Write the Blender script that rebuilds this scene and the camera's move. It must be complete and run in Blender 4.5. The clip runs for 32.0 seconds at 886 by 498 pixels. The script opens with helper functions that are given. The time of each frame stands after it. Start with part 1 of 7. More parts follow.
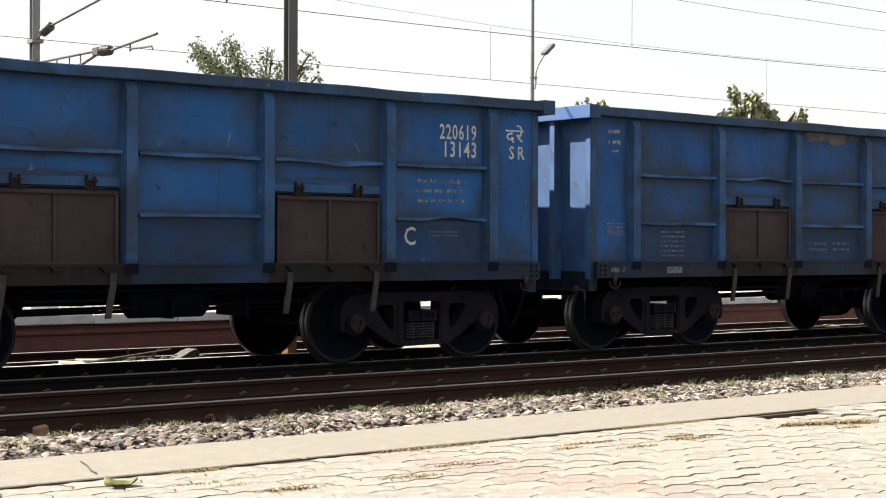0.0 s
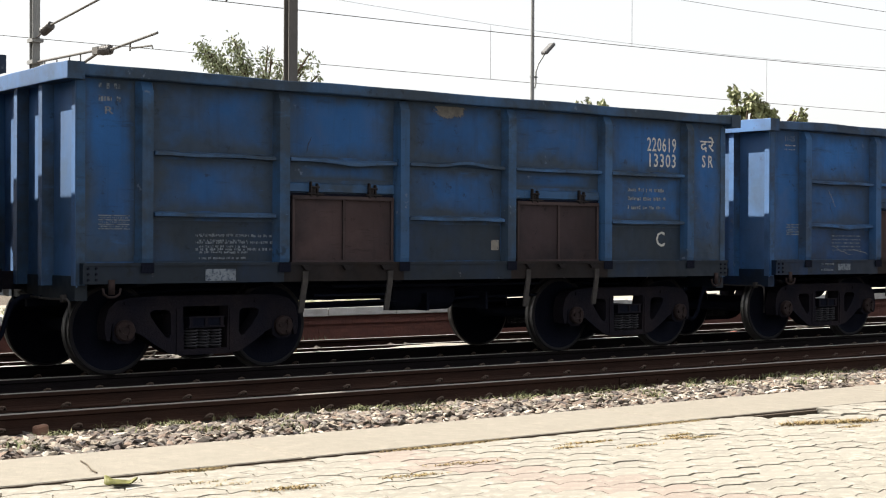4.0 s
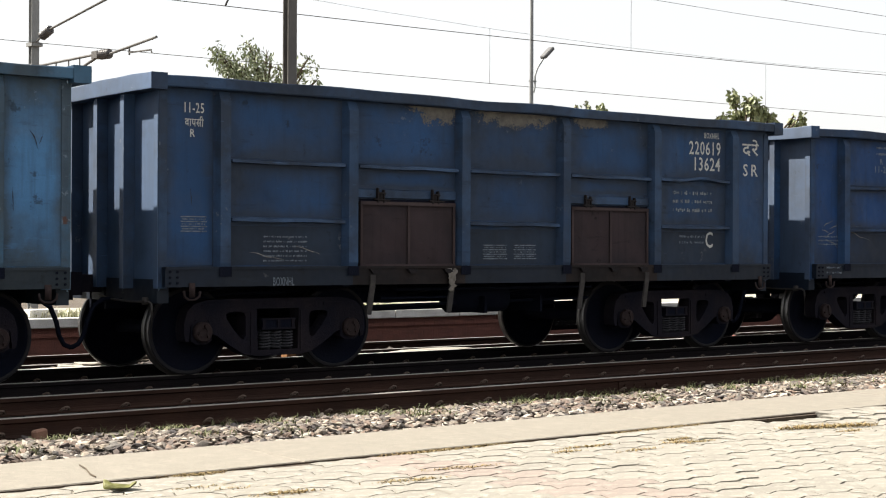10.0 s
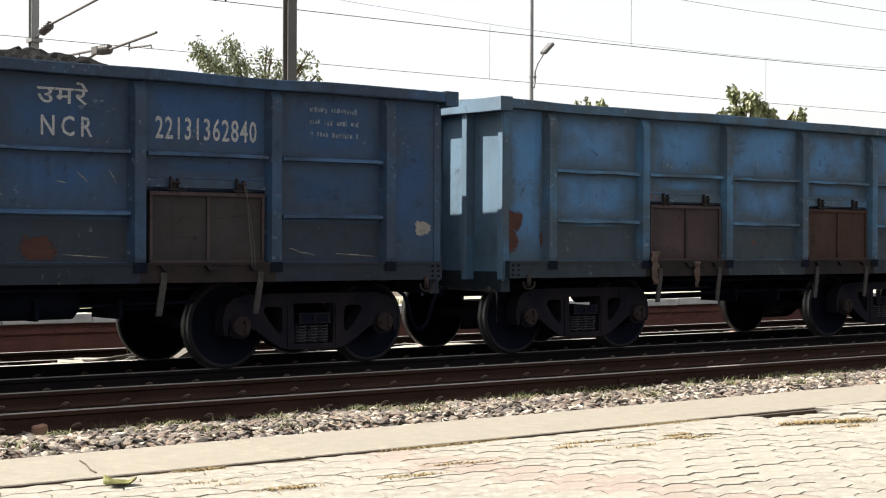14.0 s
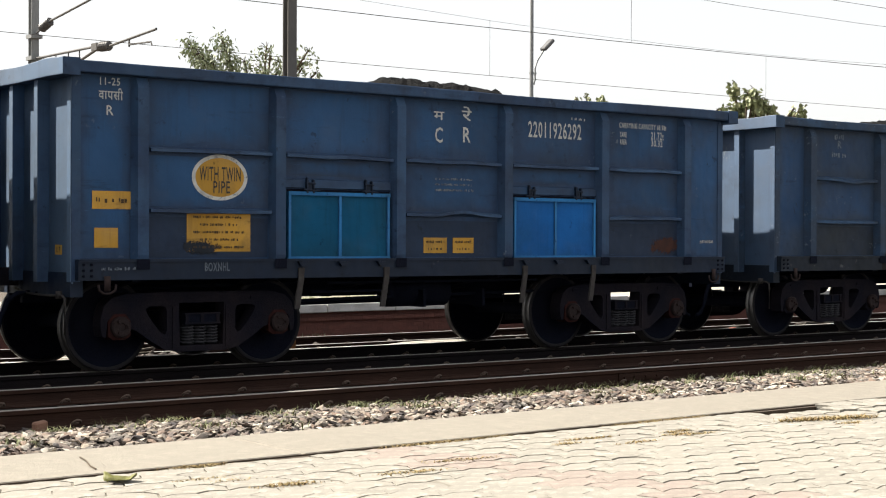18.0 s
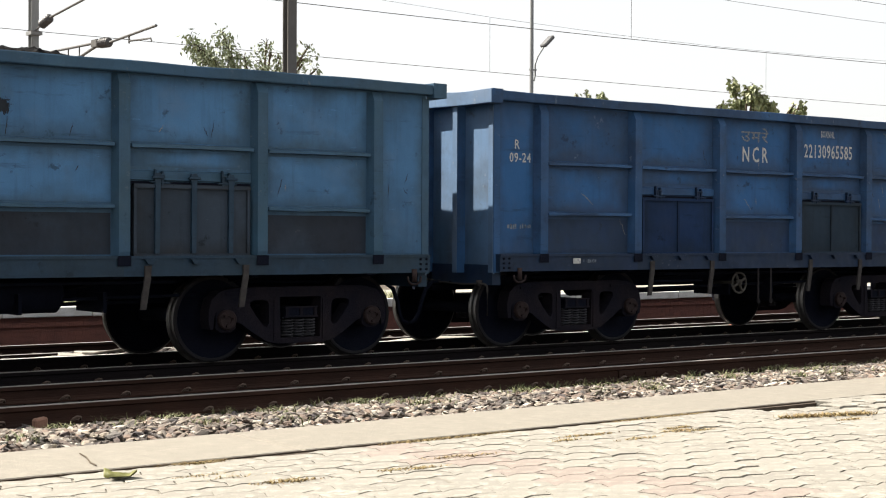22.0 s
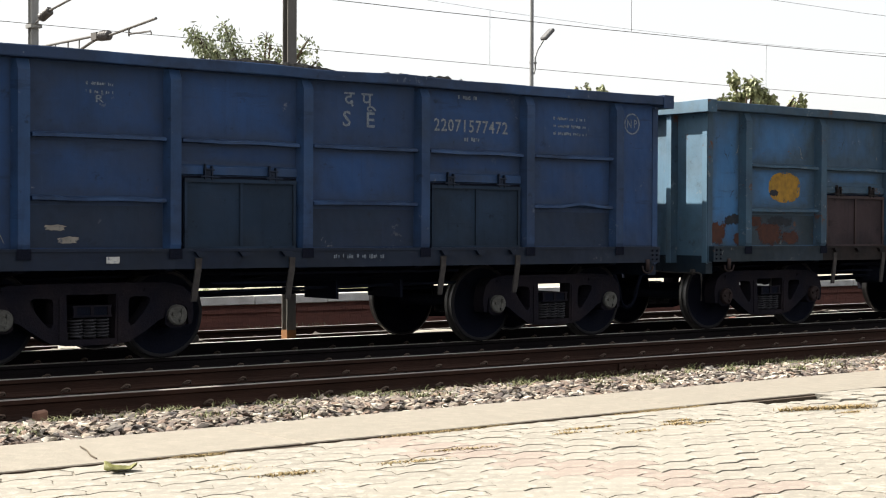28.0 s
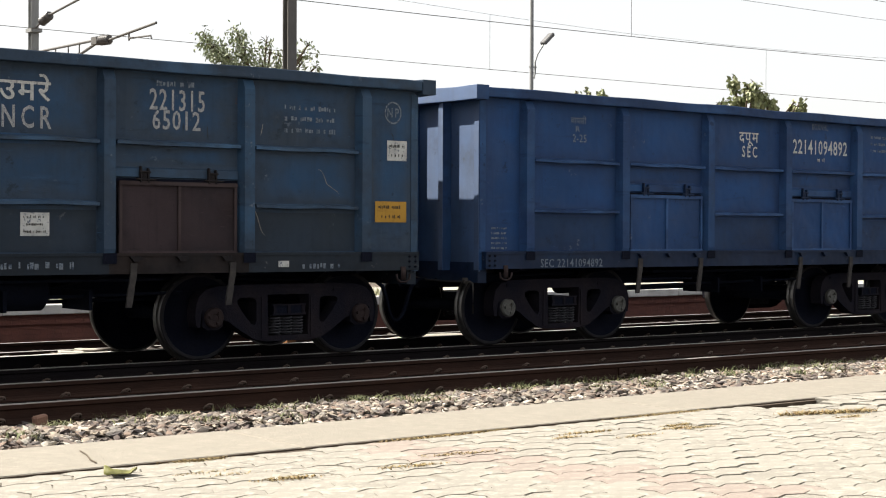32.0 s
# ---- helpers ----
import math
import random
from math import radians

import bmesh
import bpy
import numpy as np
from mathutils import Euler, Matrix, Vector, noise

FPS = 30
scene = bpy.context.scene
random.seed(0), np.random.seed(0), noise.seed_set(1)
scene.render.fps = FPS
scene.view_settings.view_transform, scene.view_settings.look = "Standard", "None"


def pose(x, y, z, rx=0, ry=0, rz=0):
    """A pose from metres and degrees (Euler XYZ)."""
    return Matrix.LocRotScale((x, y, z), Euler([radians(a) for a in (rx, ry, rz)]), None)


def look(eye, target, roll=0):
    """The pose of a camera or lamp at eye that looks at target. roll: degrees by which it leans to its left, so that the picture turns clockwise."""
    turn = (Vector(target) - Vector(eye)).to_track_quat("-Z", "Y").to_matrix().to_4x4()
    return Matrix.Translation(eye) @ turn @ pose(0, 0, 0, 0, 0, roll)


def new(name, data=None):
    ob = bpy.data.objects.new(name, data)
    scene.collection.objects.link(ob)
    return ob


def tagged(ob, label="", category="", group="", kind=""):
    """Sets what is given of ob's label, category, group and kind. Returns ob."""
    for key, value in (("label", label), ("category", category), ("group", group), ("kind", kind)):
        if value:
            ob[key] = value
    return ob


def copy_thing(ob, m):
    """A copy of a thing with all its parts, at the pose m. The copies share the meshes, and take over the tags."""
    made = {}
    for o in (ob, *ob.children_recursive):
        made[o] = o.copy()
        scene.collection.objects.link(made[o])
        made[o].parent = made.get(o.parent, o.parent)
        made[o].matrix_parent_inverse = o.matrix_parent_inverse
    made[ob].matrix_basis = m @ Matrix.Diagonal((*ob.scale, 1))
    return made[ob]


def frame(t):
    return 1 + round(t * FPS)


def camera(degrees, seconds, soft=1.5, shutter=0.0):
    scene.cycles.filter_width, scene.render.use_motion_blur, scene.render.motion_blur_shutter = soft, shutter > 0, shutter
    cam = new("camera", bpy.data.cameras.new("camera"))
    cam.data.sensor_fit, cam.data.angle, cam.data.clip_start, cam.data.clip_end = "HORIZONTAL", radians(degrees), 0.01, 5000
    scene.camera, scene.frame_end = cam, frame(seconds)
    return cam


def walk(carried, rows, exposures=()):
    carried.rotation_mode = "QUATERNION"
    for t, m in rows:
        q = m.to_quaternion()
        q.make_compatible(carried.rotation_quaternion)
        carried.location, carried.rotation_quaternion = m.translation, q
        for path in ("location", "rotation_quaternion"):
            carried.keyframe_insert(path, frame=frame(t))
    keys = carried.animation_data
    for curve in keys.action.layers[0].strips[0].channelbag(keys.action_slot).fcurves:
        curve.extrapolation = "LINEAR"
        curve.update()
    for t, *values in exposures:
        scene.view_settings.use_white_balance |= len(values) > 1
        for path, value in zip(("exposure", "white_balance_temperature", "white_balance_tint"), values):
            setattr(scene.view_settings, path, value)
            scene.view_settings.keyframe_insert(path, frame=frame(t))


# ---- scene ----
# The camera stands on a low platform and looks across two tracks at a passing goods train.
# x runs along the rails the way the train goes, y away from the platform, z = 0 at the rail heads.
FOCAL = 2692.2
EYE = (0.0, 0.0, 1.4507)
YAW, PITCH, ROLL = 37.783, -0.196, 0.251


def aim(tilt, pan):
    """The camera's pose with its picture moved by so much (down, right)."""
    return pose(*EYE, 90 + PITCH + math.degrees(tilt / FOCAL), 0, -YAW + math.degrees(pan / FOCAL)) @ pose(0, 0, 0, 0, 0, ROLL)


cam = camera(32.472, 32.0, soft=1.1)
walk(cam, [(t, aim(tilt, pan)) for t, tilt, pan in (
    (0.0, 1.6, 1.5),
    (0.5, 0.0, 1.5),
    (1.0, 1.6, 1.5),
    (1.5, 3.1, 1.5),
    (2.0, 4.6, 1.5),
    (2.5, 1.6, 1.5),
    (3.0, 1.6, 1.5),
    (3.5, 0.0, 1.5),
    (5.5, 3.1, 1.5),
    (6.0, 4.6, 1.5),
    (6.5, 16.9, 1.5),
    (7.0, 16.8, -1.5),
    (7.5, 13.8, 0.0),
    (8.0, 13.8, -1.5),
    (8.5, 12.3, -1.5),
    (9.0, 12.2, -1.5),
    (9.5, 7.7, 0.0),
    (10.0, 7.7, 0.0),
    (10.5, 7.7, 0.0),
    (11.0, 6.1, 0.0),
    (11.5, 4.6, 0.0),
    (12.0, 3.1, 0.0),
    (12.5, 1.5, 0.0),
    (13.0, 0.0, 0.0),
    (13.5, 0.0, 0.0),
    (14.0, 0.0, 0.0),
    (14.5, 0.0, 0.0),
    (16.5, -6.1, 0.0),
    (17.0, -7.7, 0.0),
    (17.5, -7.6, 0.0),
    (18.0, -6.1, 0.0),
    (18.5, -7.7, 0.0),
    (19.0, -6.1, 0.0),
    (19.5, -6.1, 0.0),
    (20.0, -9.2, 0.0),
    (20.5, -7.7, 0.0),
    (21.0, -10.7, 0.0),
    (21.5, -9.2, 0.0),
    (22.0, -12.2, 0.0),
    (22.5, -9.2, 0.0),
    (23.0, -16.8, 0.0),
    (23.5, -10.7, 0.0),
    (24.0, -10.7, 0.0),
    (24.5, -15.3, 0.0),
    (25.0, -15.3, 0.0),
    (25.5, -16.8, 0.0),
    (27.5, -24.5, 0.0),
    (28.0, -24.5, 0.0),
    (28.5, -23.0, 0.0),
    (29.0, -23.0, 0.0),
    (29.5, -23.0, 0.0),
    (30.0, -23.0, 0.0),
    (30.5, -19.9, 0.0),
    (31.0, -21.4, 0.0),
    (31.5, -21.4, 0.0),
    (32.0, -16.9, 0.0),
)], exposures=[(0, 1.0), (32, 1.0)])

# ---- world and sun ----
SUN_FROM = Vector((-0.588, 0.765, 1.0)).normalized()
world = bpy.data.worlds.new("sky")
scene.world = world
world.use_nodes = True
sky = world.node_tree.nodes.new("ShaderNodeTexSky")
sky.sky_type = "NISHITA"
sky.sun_disc = False
sky.sun_elevation = math.asin(SUN_FROM.z)
sky.sun_rotation = math.atan2(SUN_FROM.x, SUN_FROM.y)
sky.air_density, sky.dust_density, sky.ozone_density = 1.0, 3.0, 1.0
background = world.node_tree.nodes["Background"]
background.inputs["Strength"].default_value = 0.15
haze = world.node_tree.nodes.new("ShaderNodeMix")
haze.data_type = "RGBA"
haze.inputs["Factor"].default_value = 0.85
haze.inputs[7].default_value = (3.42, 3.38, 3.32, 1)
world.node_tree.links.new(sky.outputs[0], haze.inputs[6])
world.node_tree.links.new(haze.outputs[2], background.inputs["Color"])
sun = new("sun", bpy.data.lights.new("sun", "SUN"))
sun.data.energy, sun.data.angle, sun.data.color = 7.0, radians(0.6), (1.0, 0.94, 0.84)
sun.matrix_basis = look(SUN_FROM * 60, (0, 0, 0))


# ---- materials ----
def material(name, rough=0.8, metal=0.0, spec=0.5):
    m = bpy.data.materials.new(name)
    m.use_nodes = True
    b = m.node_tree.nodes["Principled BSDF"]
    b.inputs["Roughness"].default_value, b.inputs["Metallic"].default_value = rough, metal
    b.inputs["Specular IOR Level"].default_value = spec
    return m, m.node_tree, b


def coords(tree, scale=(1, 1, 1), shift=(0, 0, 0), random_shift=False, turn=0.0):
    tc, mp = tree.nodes.new("ShaderNodeTexCoord"), tree.nodes.new("ShaderNodeMapping")
    mp.inputs["Scale"].default_value, mp.inputs["Location"].default_value = scale, shift
    mp.inputs["Rotation"].default_value = (0, turn, 0)
    tree.links.new(tc.outputs["Object"], mp.inputs["Vector"])
    if random_shift:
        info, mul = tree.nodes.new("ShaderNodeObjectInfo"), tree.nodes.new("ShaderNodeMath")
        mul.operation, mul.inputs[1].default_value = "MULTIPLY", 90.0
        add = tree.nodes.new("ShaderNodeVectorMath")
        tree.links.new(info.outputs["Random"], mul.inputs[0])
        tree.links.new(mp.outputs[0], add.inputs[0])
        tree.links.new(mul.outputs[0], add.inputs[1])
        return add.outputs[0]
    return mp.outputs[0]


def grain(tree, vec, scale, detail=5, rough=0.6, lo=0.3, hi=0.7):
    n, r = tree.nodes.new("ShaderNodeTexNoise"), tree.nodes.new("ShaderNodeMapRange")
    n.inputs["Scale"].default_value, n.inputs["Detail"].default_value, n.inputs["Roughness"].default_value = scale, detail, rough
    r.inputs["From Min"].default_value, r.inputs["From Max"].default_value = lo, hi
    tree.links.new(vec, n.inputs["Vector"])
    tree.links.new(n.outputs["Fac"], r.inputs["Value"])
    return r.outputs[0]


def mix(tree, fac, a, b, kind="MIX"):
    m = tree.nodes.new("ShaderNodeMix")
    m.data_type, m.blend_type = "RGBA", kind
    for sock, v in ((m.inputs["Factor"], fac), (m.inputs[6], a), (m.inputs[7], b)):
        if isinstance(v, bpy.types.NodeSocket):
            tree.links.new(v, sock)
        elif isinstance(v, (int, float)):
            sock.default_value = v
        else:
            sock.default_value = (*v, 1)
    return m.outputs[2]


def times(tree, a, b):
    m = tree.nodes.new("ShaderNodeMath")
    m.operation, m.use_clamp = "MULTIPLY", True
    for i, v in enumerate((a, b)):
        if isinstance(v, bpy.types.NodeSocket):
            tree.links.new(v, m.inputs[i])
        else:
            m.inputs[i].default_value = v
    return m.outputs[0]


def bump(tree, b, height, strength=0.3, distance=0.01):
    n = tree.nodes.new("ShaderNodeBump")
    n.inputs["Strength"].default_value, n.inputs["Distance"].default_value = strength, distance
    tree.links.new(height, n.inputs["Height"])
    tree.links.new(n.outputs[0], b.inputs["Normal"])


def plain(name, a, c, scale=6.0, rough=0.8, metal=0.0, bumpy=0.3, distance=0.01, stretch=(1, 1, 1), fine=40.0, vary=False, spec=0.35):
    """Two tones mixed at a coarse and a fine scale, with relief."""
    m, tree, b = material(name, rough, metal, spec)
    vec = coords(tree, stretch, random_shift=vary)
    coarse, small = grain(tree, vec, scale), grain(tree, vec, fine, 4)
    col = mix(tree, coarse, a, c)
    col = mix(tree, times(tree, small, 0.45), col, [v * 0.55 for v in a])
    tree.links.new(col, b.inputs["Base Color"])
    bump(tree, b, small, bumpy, distance)
    return m


def tone(r, g, b):
    """Linear colour from the usual 0 to 255 values."""
    return [((v / 255 + 0.055) / 1.055) ** 2.4 if v > 10 else v / 255 / 12.92 for v in (r, g, b)]


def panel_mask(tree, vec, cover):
    """One in the middle of a panel, nought along its uneven border, which comes out darker."""
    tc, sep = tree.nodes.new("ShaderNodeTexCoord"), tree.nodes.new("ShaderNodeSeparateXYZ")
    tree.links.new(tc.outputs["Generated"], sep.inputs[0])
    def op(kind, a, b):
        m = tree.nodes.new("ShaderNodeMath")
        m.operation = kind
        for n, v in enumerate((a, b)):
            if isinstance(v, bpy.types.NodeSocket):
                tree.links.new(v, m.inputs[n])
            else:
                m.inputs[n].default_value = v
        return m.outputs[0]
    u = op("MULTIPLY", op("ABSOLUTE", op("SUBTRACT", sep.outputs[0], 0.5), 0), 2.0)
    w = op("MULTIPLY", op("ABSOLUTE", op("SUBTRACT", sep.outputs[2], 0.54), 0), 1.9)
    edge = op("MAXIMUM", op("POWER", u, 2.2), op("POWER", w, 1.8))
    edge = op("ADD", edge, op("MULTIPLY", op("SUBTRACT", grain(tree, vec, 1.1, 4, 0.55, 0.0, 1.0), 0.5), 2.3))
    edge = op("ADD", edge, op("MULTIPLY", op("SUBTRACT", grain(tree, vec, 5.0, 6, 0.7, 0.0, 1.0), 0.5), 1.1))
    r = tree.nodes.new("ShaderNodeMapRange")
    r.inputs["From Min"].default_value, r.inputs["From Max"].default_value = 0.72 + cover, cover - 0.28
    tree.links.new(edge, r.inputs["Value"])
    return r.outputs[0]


def paint(name, clean, grime, rusty=0.2, seed=0, panel=False, cover=0.45, rough=0.6, spec=0.2, rust=(0.075, 0.034, 0.022), scratch=0.5, chips=0.0, dents=0.07, smears=0.5):
    """Worn wagon paint: clean fields among grime, run-down streaks, chips that show rust, scratches."""
    m, tree, b = material(name, rough, 0.0, spec)
    vec = coords(tree, shift=(seed * 3.7, seed * 1.3, seed * 2.1), random_shift=True)
    streak = coords(tree, (7, 7, 0.5), (seed, seed, 0), True)
    slant = coords(tree, (1.0, 1.0, 11), (seed * 2, 0, seed), True)
    cross = coords(tree, (3.0, 3.0, 3.0), (seed * 5, seed, seed), True)
    smear = coords(tree, (1.1, 1.1, 7.5), (seed * 4, 0, seed * 2), True, 0.65)
    wipe = coords(tree, (1.0, 1.0, 6.0), (seed * 6, 0, seed * 3), True, -0.9)
    bright = [min(1, v * 1.9 + 0.020) for v in clean]
    grey = sum(clean) / 3
    dirt = mix(tree, grain(tree, vec, 1.3, 5, 0.6, 0.42, 0.66), grime, [grime[0] * 1.15, grime[1] * 0.95, grime[2] * 0.80])
    dirt = mix(tree, times(tree, grain(tree, vec, 4.5, 6, 0.7, 0.5, 0.68), 0.6), dirt, [v * 0.55 for v in grime])
    fresh = mix(tree, grain(tree, vec, 0.8, 3, 0.5, 0.35, 0.65), [v * 0.82 for v in clean], [v * 1.20 for v in clean])
    fresh = mix(tree, times(tree, grain(tree, vec, 1.7, 5, 0.62, 0.50, 0.66), 0.28), fresh, [v * 0.45 + grey * 0.5 for v in clean])
    # on panels the darkening towards the edges is painted into the colour
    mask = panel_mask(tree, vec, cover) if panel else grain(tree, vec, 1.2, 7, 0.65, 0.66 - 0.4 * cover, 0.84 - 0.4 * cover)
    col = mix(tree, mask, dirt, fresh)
    col = mix(tree, times(tree, grain(tree, streak, 1.5, 6, 0.65, 0.53, 0.72), 0.34), col, [v * 0.6 for v in grime])
    col = mix(tree, times(tree, grain(tree, streak, 3.1, 5, 0.6, 0.60, 0.74), 0.20), col, [v * 1.5 + 0.004 for v in grime])
    col = mix(tree, times(tree, grain(tree, smear, 1.1, 6, 0.7, 0.60, 0.70), smears), col, [v * 0.42 for v in grime])
    col = mix(tree, times(tree, grain(tree, wipe, 0.9, 7, 0.72, 0.62, 0.70), smears * 0.7), col, [v * 1.25 + 0.006 for v in clean])
    col = mix(tree, times(tree, grain(tree, slant, 2.6, 6, 0.75, 0.66, 0.71), scratch * 0.8), col, bright)
    if chips:
        spots = times(tree, grain(tree, cross, 4.2, 5, 0.65, 0.60, 0.63), grain(tree, vec, 2.2, 3, 0.5, 0.66 - 0.18 * chips, 0.72 - 0.18 * chips))
        col = mix(tree, times(tree, spots, 0.75), col, [v * 0.5 + 0.10 for v in clean])
    col = mix(tree, times(tree, grain(tree, cross, 1.5, 6, 0.72, 0.62, 0.68), 0.7), col, [v * 0.35 for v in grime])
    col = mix(tree, times(tree, grain(tree, vec, 2.3, 8, 0.75, 0.70 - 0.10 * rusty, 0.73 - 0.10 * rusty), min(1, 0.35 + rusty)), col, rust)
    col = mix(tree, times(tree, grain(tree, vec, 70, 4), 0.22), col, [v * 0.5 for v in clean])
    tree.links.new(col, b.inputs["Base Color"])
    bump(tree, b, grain(tree, vec, 1.25, 3, 0.5, 0.2, 0.8), 0.7, dents)
    return m


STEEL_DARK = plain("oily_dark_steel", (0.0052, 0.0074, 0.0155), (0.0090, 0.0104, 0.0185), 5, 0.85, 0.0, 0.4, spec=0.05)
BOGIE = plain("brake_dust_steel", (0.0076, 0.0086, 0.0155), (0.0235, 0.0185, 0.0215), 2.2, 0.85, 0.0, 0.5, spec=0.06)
RED_BOX = plain("dirty_red_paint", (0.050, 0.014, 0.012), (0.022, 0.012, 0.012), 9, 0.8, 0.0, 0.4, spec=0.1)
SPRING = plain("dusty_spring_steel", (0.060, 0.060, 0.068), (0.036, 0.036, 0.043), 14, 0.75, 0.0, 0.3, spec=0.1)
DUSTY = plain("dusty_grey_iron", (0.085, 0.08, 0.072), (0.05, 0.046, 0.042), 12, 0.8, 0.0, 0.3, spec=0.1)
DARK_SOIL = plain("dark_joint_soil", (0.085, 0.062, 0.042), (0.042, 0.031, 0.022), 9, 0.95, 0.0, 0.8, 0.01)
JOINT_SAND = plain("sandy_joint_fill", (0.228, 0.208, 0.170), (0.165, 0.145, 0.112), 7, 0.95, 0.0, 0.8, 0.01)
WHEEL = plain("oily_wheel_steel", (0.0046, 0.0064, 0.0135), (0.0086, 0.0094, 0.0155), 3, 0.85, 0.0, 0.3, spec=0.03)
TREAD = plain("worn_tread", (0.024, 0.022, 0.024), (0.012, 0.0125, 0.016), 4, 0.7, 0.0, 0.1, spec=0.1)
POLISHED = plain("polished_tread_steel", (0.19, 0.186, 0.182), (0.11, 0.104, 0.10), 5, 0.45, 1.0, 0.1)
CAP = plain("dusty_axle_cap", (0.036, 0.024, 0.023), (0.016, 0.013, 0.015), 14, 0.7, 0.0, 0.3, spec=0.1)
GEAR = plain("rusty_door_gear", (0.024, 0.021, 0.022), (0.013, 0.012, 0.014), 12, 0.8, 0.0, 0.3, spec=0.1)
ROD = plain("scuffed_iron_rod", (0.060, 0.055, 0.052), (0.030, 0.028, 0.030), 10, 0.7, 0.0, 0.3, spec=0.1)
PALE_CAP = plain("pale_axle_cap", (0.115, 0.115, 0.105), (0.040, 0.039, 0.037), 22, 0.6, 0.0, 0.3)
# train track's rails: the shade under the wagons is put into the colour
SHADED_RAIL = plain("shaded_rail", (0.013, 0.010, 0.010), (0.007, 0.0065, 0.008), 4, 0.85, 0.0, 0.4, stretch=(0.3, 1, 1), spec=0.06)
RAIL = plain("rusty_rail", (0.042, 0.022, 0.016), (0.024, 0.014, 0.011), 4, 0.85, 0.0, 0.4, stretch=(0.3, 1, 1), spec=0.08)
RAILHEAD = plain("polished_rail_head", (0.40, 0.38, 0.35), (0.26, 0.23, 0.21), 3, 0.72, 1.0, 0.1, stretch=(0.2, 1, 1))
# brighter copy of the rail head: the sun's glint is put into the colour
SUNLIT_HEAD = plain("sunlit_rail_head", (0.74, 0.72, 0.68), (0.55, 0.52, 0.48), 3, 0.75, 1.0, 0.1, stretch=(0.2, 1, 1))
# sleepers darkened in colour for the shade by the train
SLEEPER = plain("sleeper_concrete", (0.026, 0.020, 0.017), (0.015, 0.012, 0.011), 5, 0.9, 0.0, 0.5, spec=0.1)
CLIP = plain("rusty_clip", (0.120, 0.085, 0.065), (0.070, 0.048, 0.038), 20, 0.7, 0.2, 0.3)
SOIL = plain("dusty_soil", (0.109, 0.088, 0.068), (0.071, 0.057, 0.042), 1.0, 0.95, 0.0, 0.7, 0.03, fine=18)
# bed and stones carry the train's shade in their colour
SHADED_BED = plain("shaded_ballast_bed", (0.020, 0.016, 0.014), (0.011, 0.0095, 0.009), 2.0, 0.95, 0.0, 0.8, 0.03, fine=18, spec=0.06)
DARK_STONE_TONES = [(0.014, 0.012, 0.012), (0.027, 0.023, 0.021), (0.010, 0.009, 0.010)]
COAL = plain("coal", (0.007, 0.0075, 0.008), (0.018, 0.018, 0.0185), 9, 0.9, 0.0, 0.8, 0.02, fine=30, spec=0.04)
TUBE = plain("dull_bracket_tube", (0.11, 0.105, 0.10), (0.075, 0.07, 0.065), 3, 0.6, 0.0, 0.2)
MAST = plain("weathered_galvanised_steel", (0.272, 0.280, 0.280), (0.176, 0.176, 0.172), 2.5, 0.6, 0.3, 0.2, stretch=(1, 1, 0.3))
MAST_DARK = plain("rust_filmed_mast_steel", (0.150, 0.142, 0.132), (0.095, 0.086, 0.078), 2.5, 0.7, 0.2, 0.2, stretch=(1, 1, 0.3))
BAND = plain("orange_band_paint", (0.22, 0.095, 0.028), (0.14, 0.066, 0.024), 8, 0.7)
WIRE = plain("dark_copper_wire", (0.10, 0.085, 0.075), (0.07, 0.06, 0.05), 3, 0.6, 0.5, 0.1)
PORCELAIN = plain("grimy_porcelain", (0.085, 0.078, 0.076), (0.05, 0.046, 0.046), 8, 0.4, 0.0, 0.1)
YELLOW = paint("worn_yellow_paint", (0.44, 0.245, 0.036), (0.15, 0.095, 0.035), 0.1, 51, False, 0.95, 0.6, 0.2, scratch=0.2)
ORANGE = plain("faded_orange_paint", (0.074, 0.043, 0.015), (0.042, 0.028, 0.016), 7, 0.7, 0.0, 0.2)

def lettering(name, colour, worn, worn_to, soft=0.06, scale=26):
    """Chalky painted letters that have flaked in patches."""
    m, tree, b = material(name, 0.75, 0.0, 0.2)
    vec = coords(tree, random_shift=True)
    col = mix(tree, grain(tree, vec, 7, 4), colour, [v * 0.62 for v in colour])
    col = mix(tree, times(tree, grain(tree, vec, scale, 5, 0.7, 0.66 - 0.2 * worn, 0.66 + soft - 0.2 * worn), 0.9), col, worn_to)
    tree.links.new(col, b.inputs["Base Color"])
    return m


WHITE = lettering("chalky_white_lettering", (0.50, 0.51, 0.50), 0.45, (0.07, 0.09, 0.13))
FADED = lettering("faded_white_lettering", (0.17, 0.20, 0.24), 0.75, (0.030, 0.045, 0.075))
BLACK = plain("black_lettering", (0.03, 0.03, 0.03), (0.05, 0.045, 0.04), 10, 0.7, 0.0, 0.1)
RUSTY = paint("rusted_door_steel", tone(45, 39, 38), tone(34, 33, 35), 0.15, 41, False, 0.5, 0.8, 0.1)
BRICK = plain("red_brick", (0.220, 0.088, 0.066), (0.135, 0.060, 0.049), 2.5, 0.9, 0.0, 0.5, vary=True)
MORTAR = plain("dirty_mortar", (0.19, 0.082, 0.062), (0.130, 0.064, 0.052), 6, 0.95)
FAR_COPING = plain("whitewashed_coping", (0.78, 0.77, 0.74), (0.50, 0.48, 0.45), 3, 0.9, 0.0, 0.4)
FAR_PAVING = plain("pale_platform_paving", (0.36, 0.335, 0.285), (0.27, 0.25, 0.205), 2, 0.9)


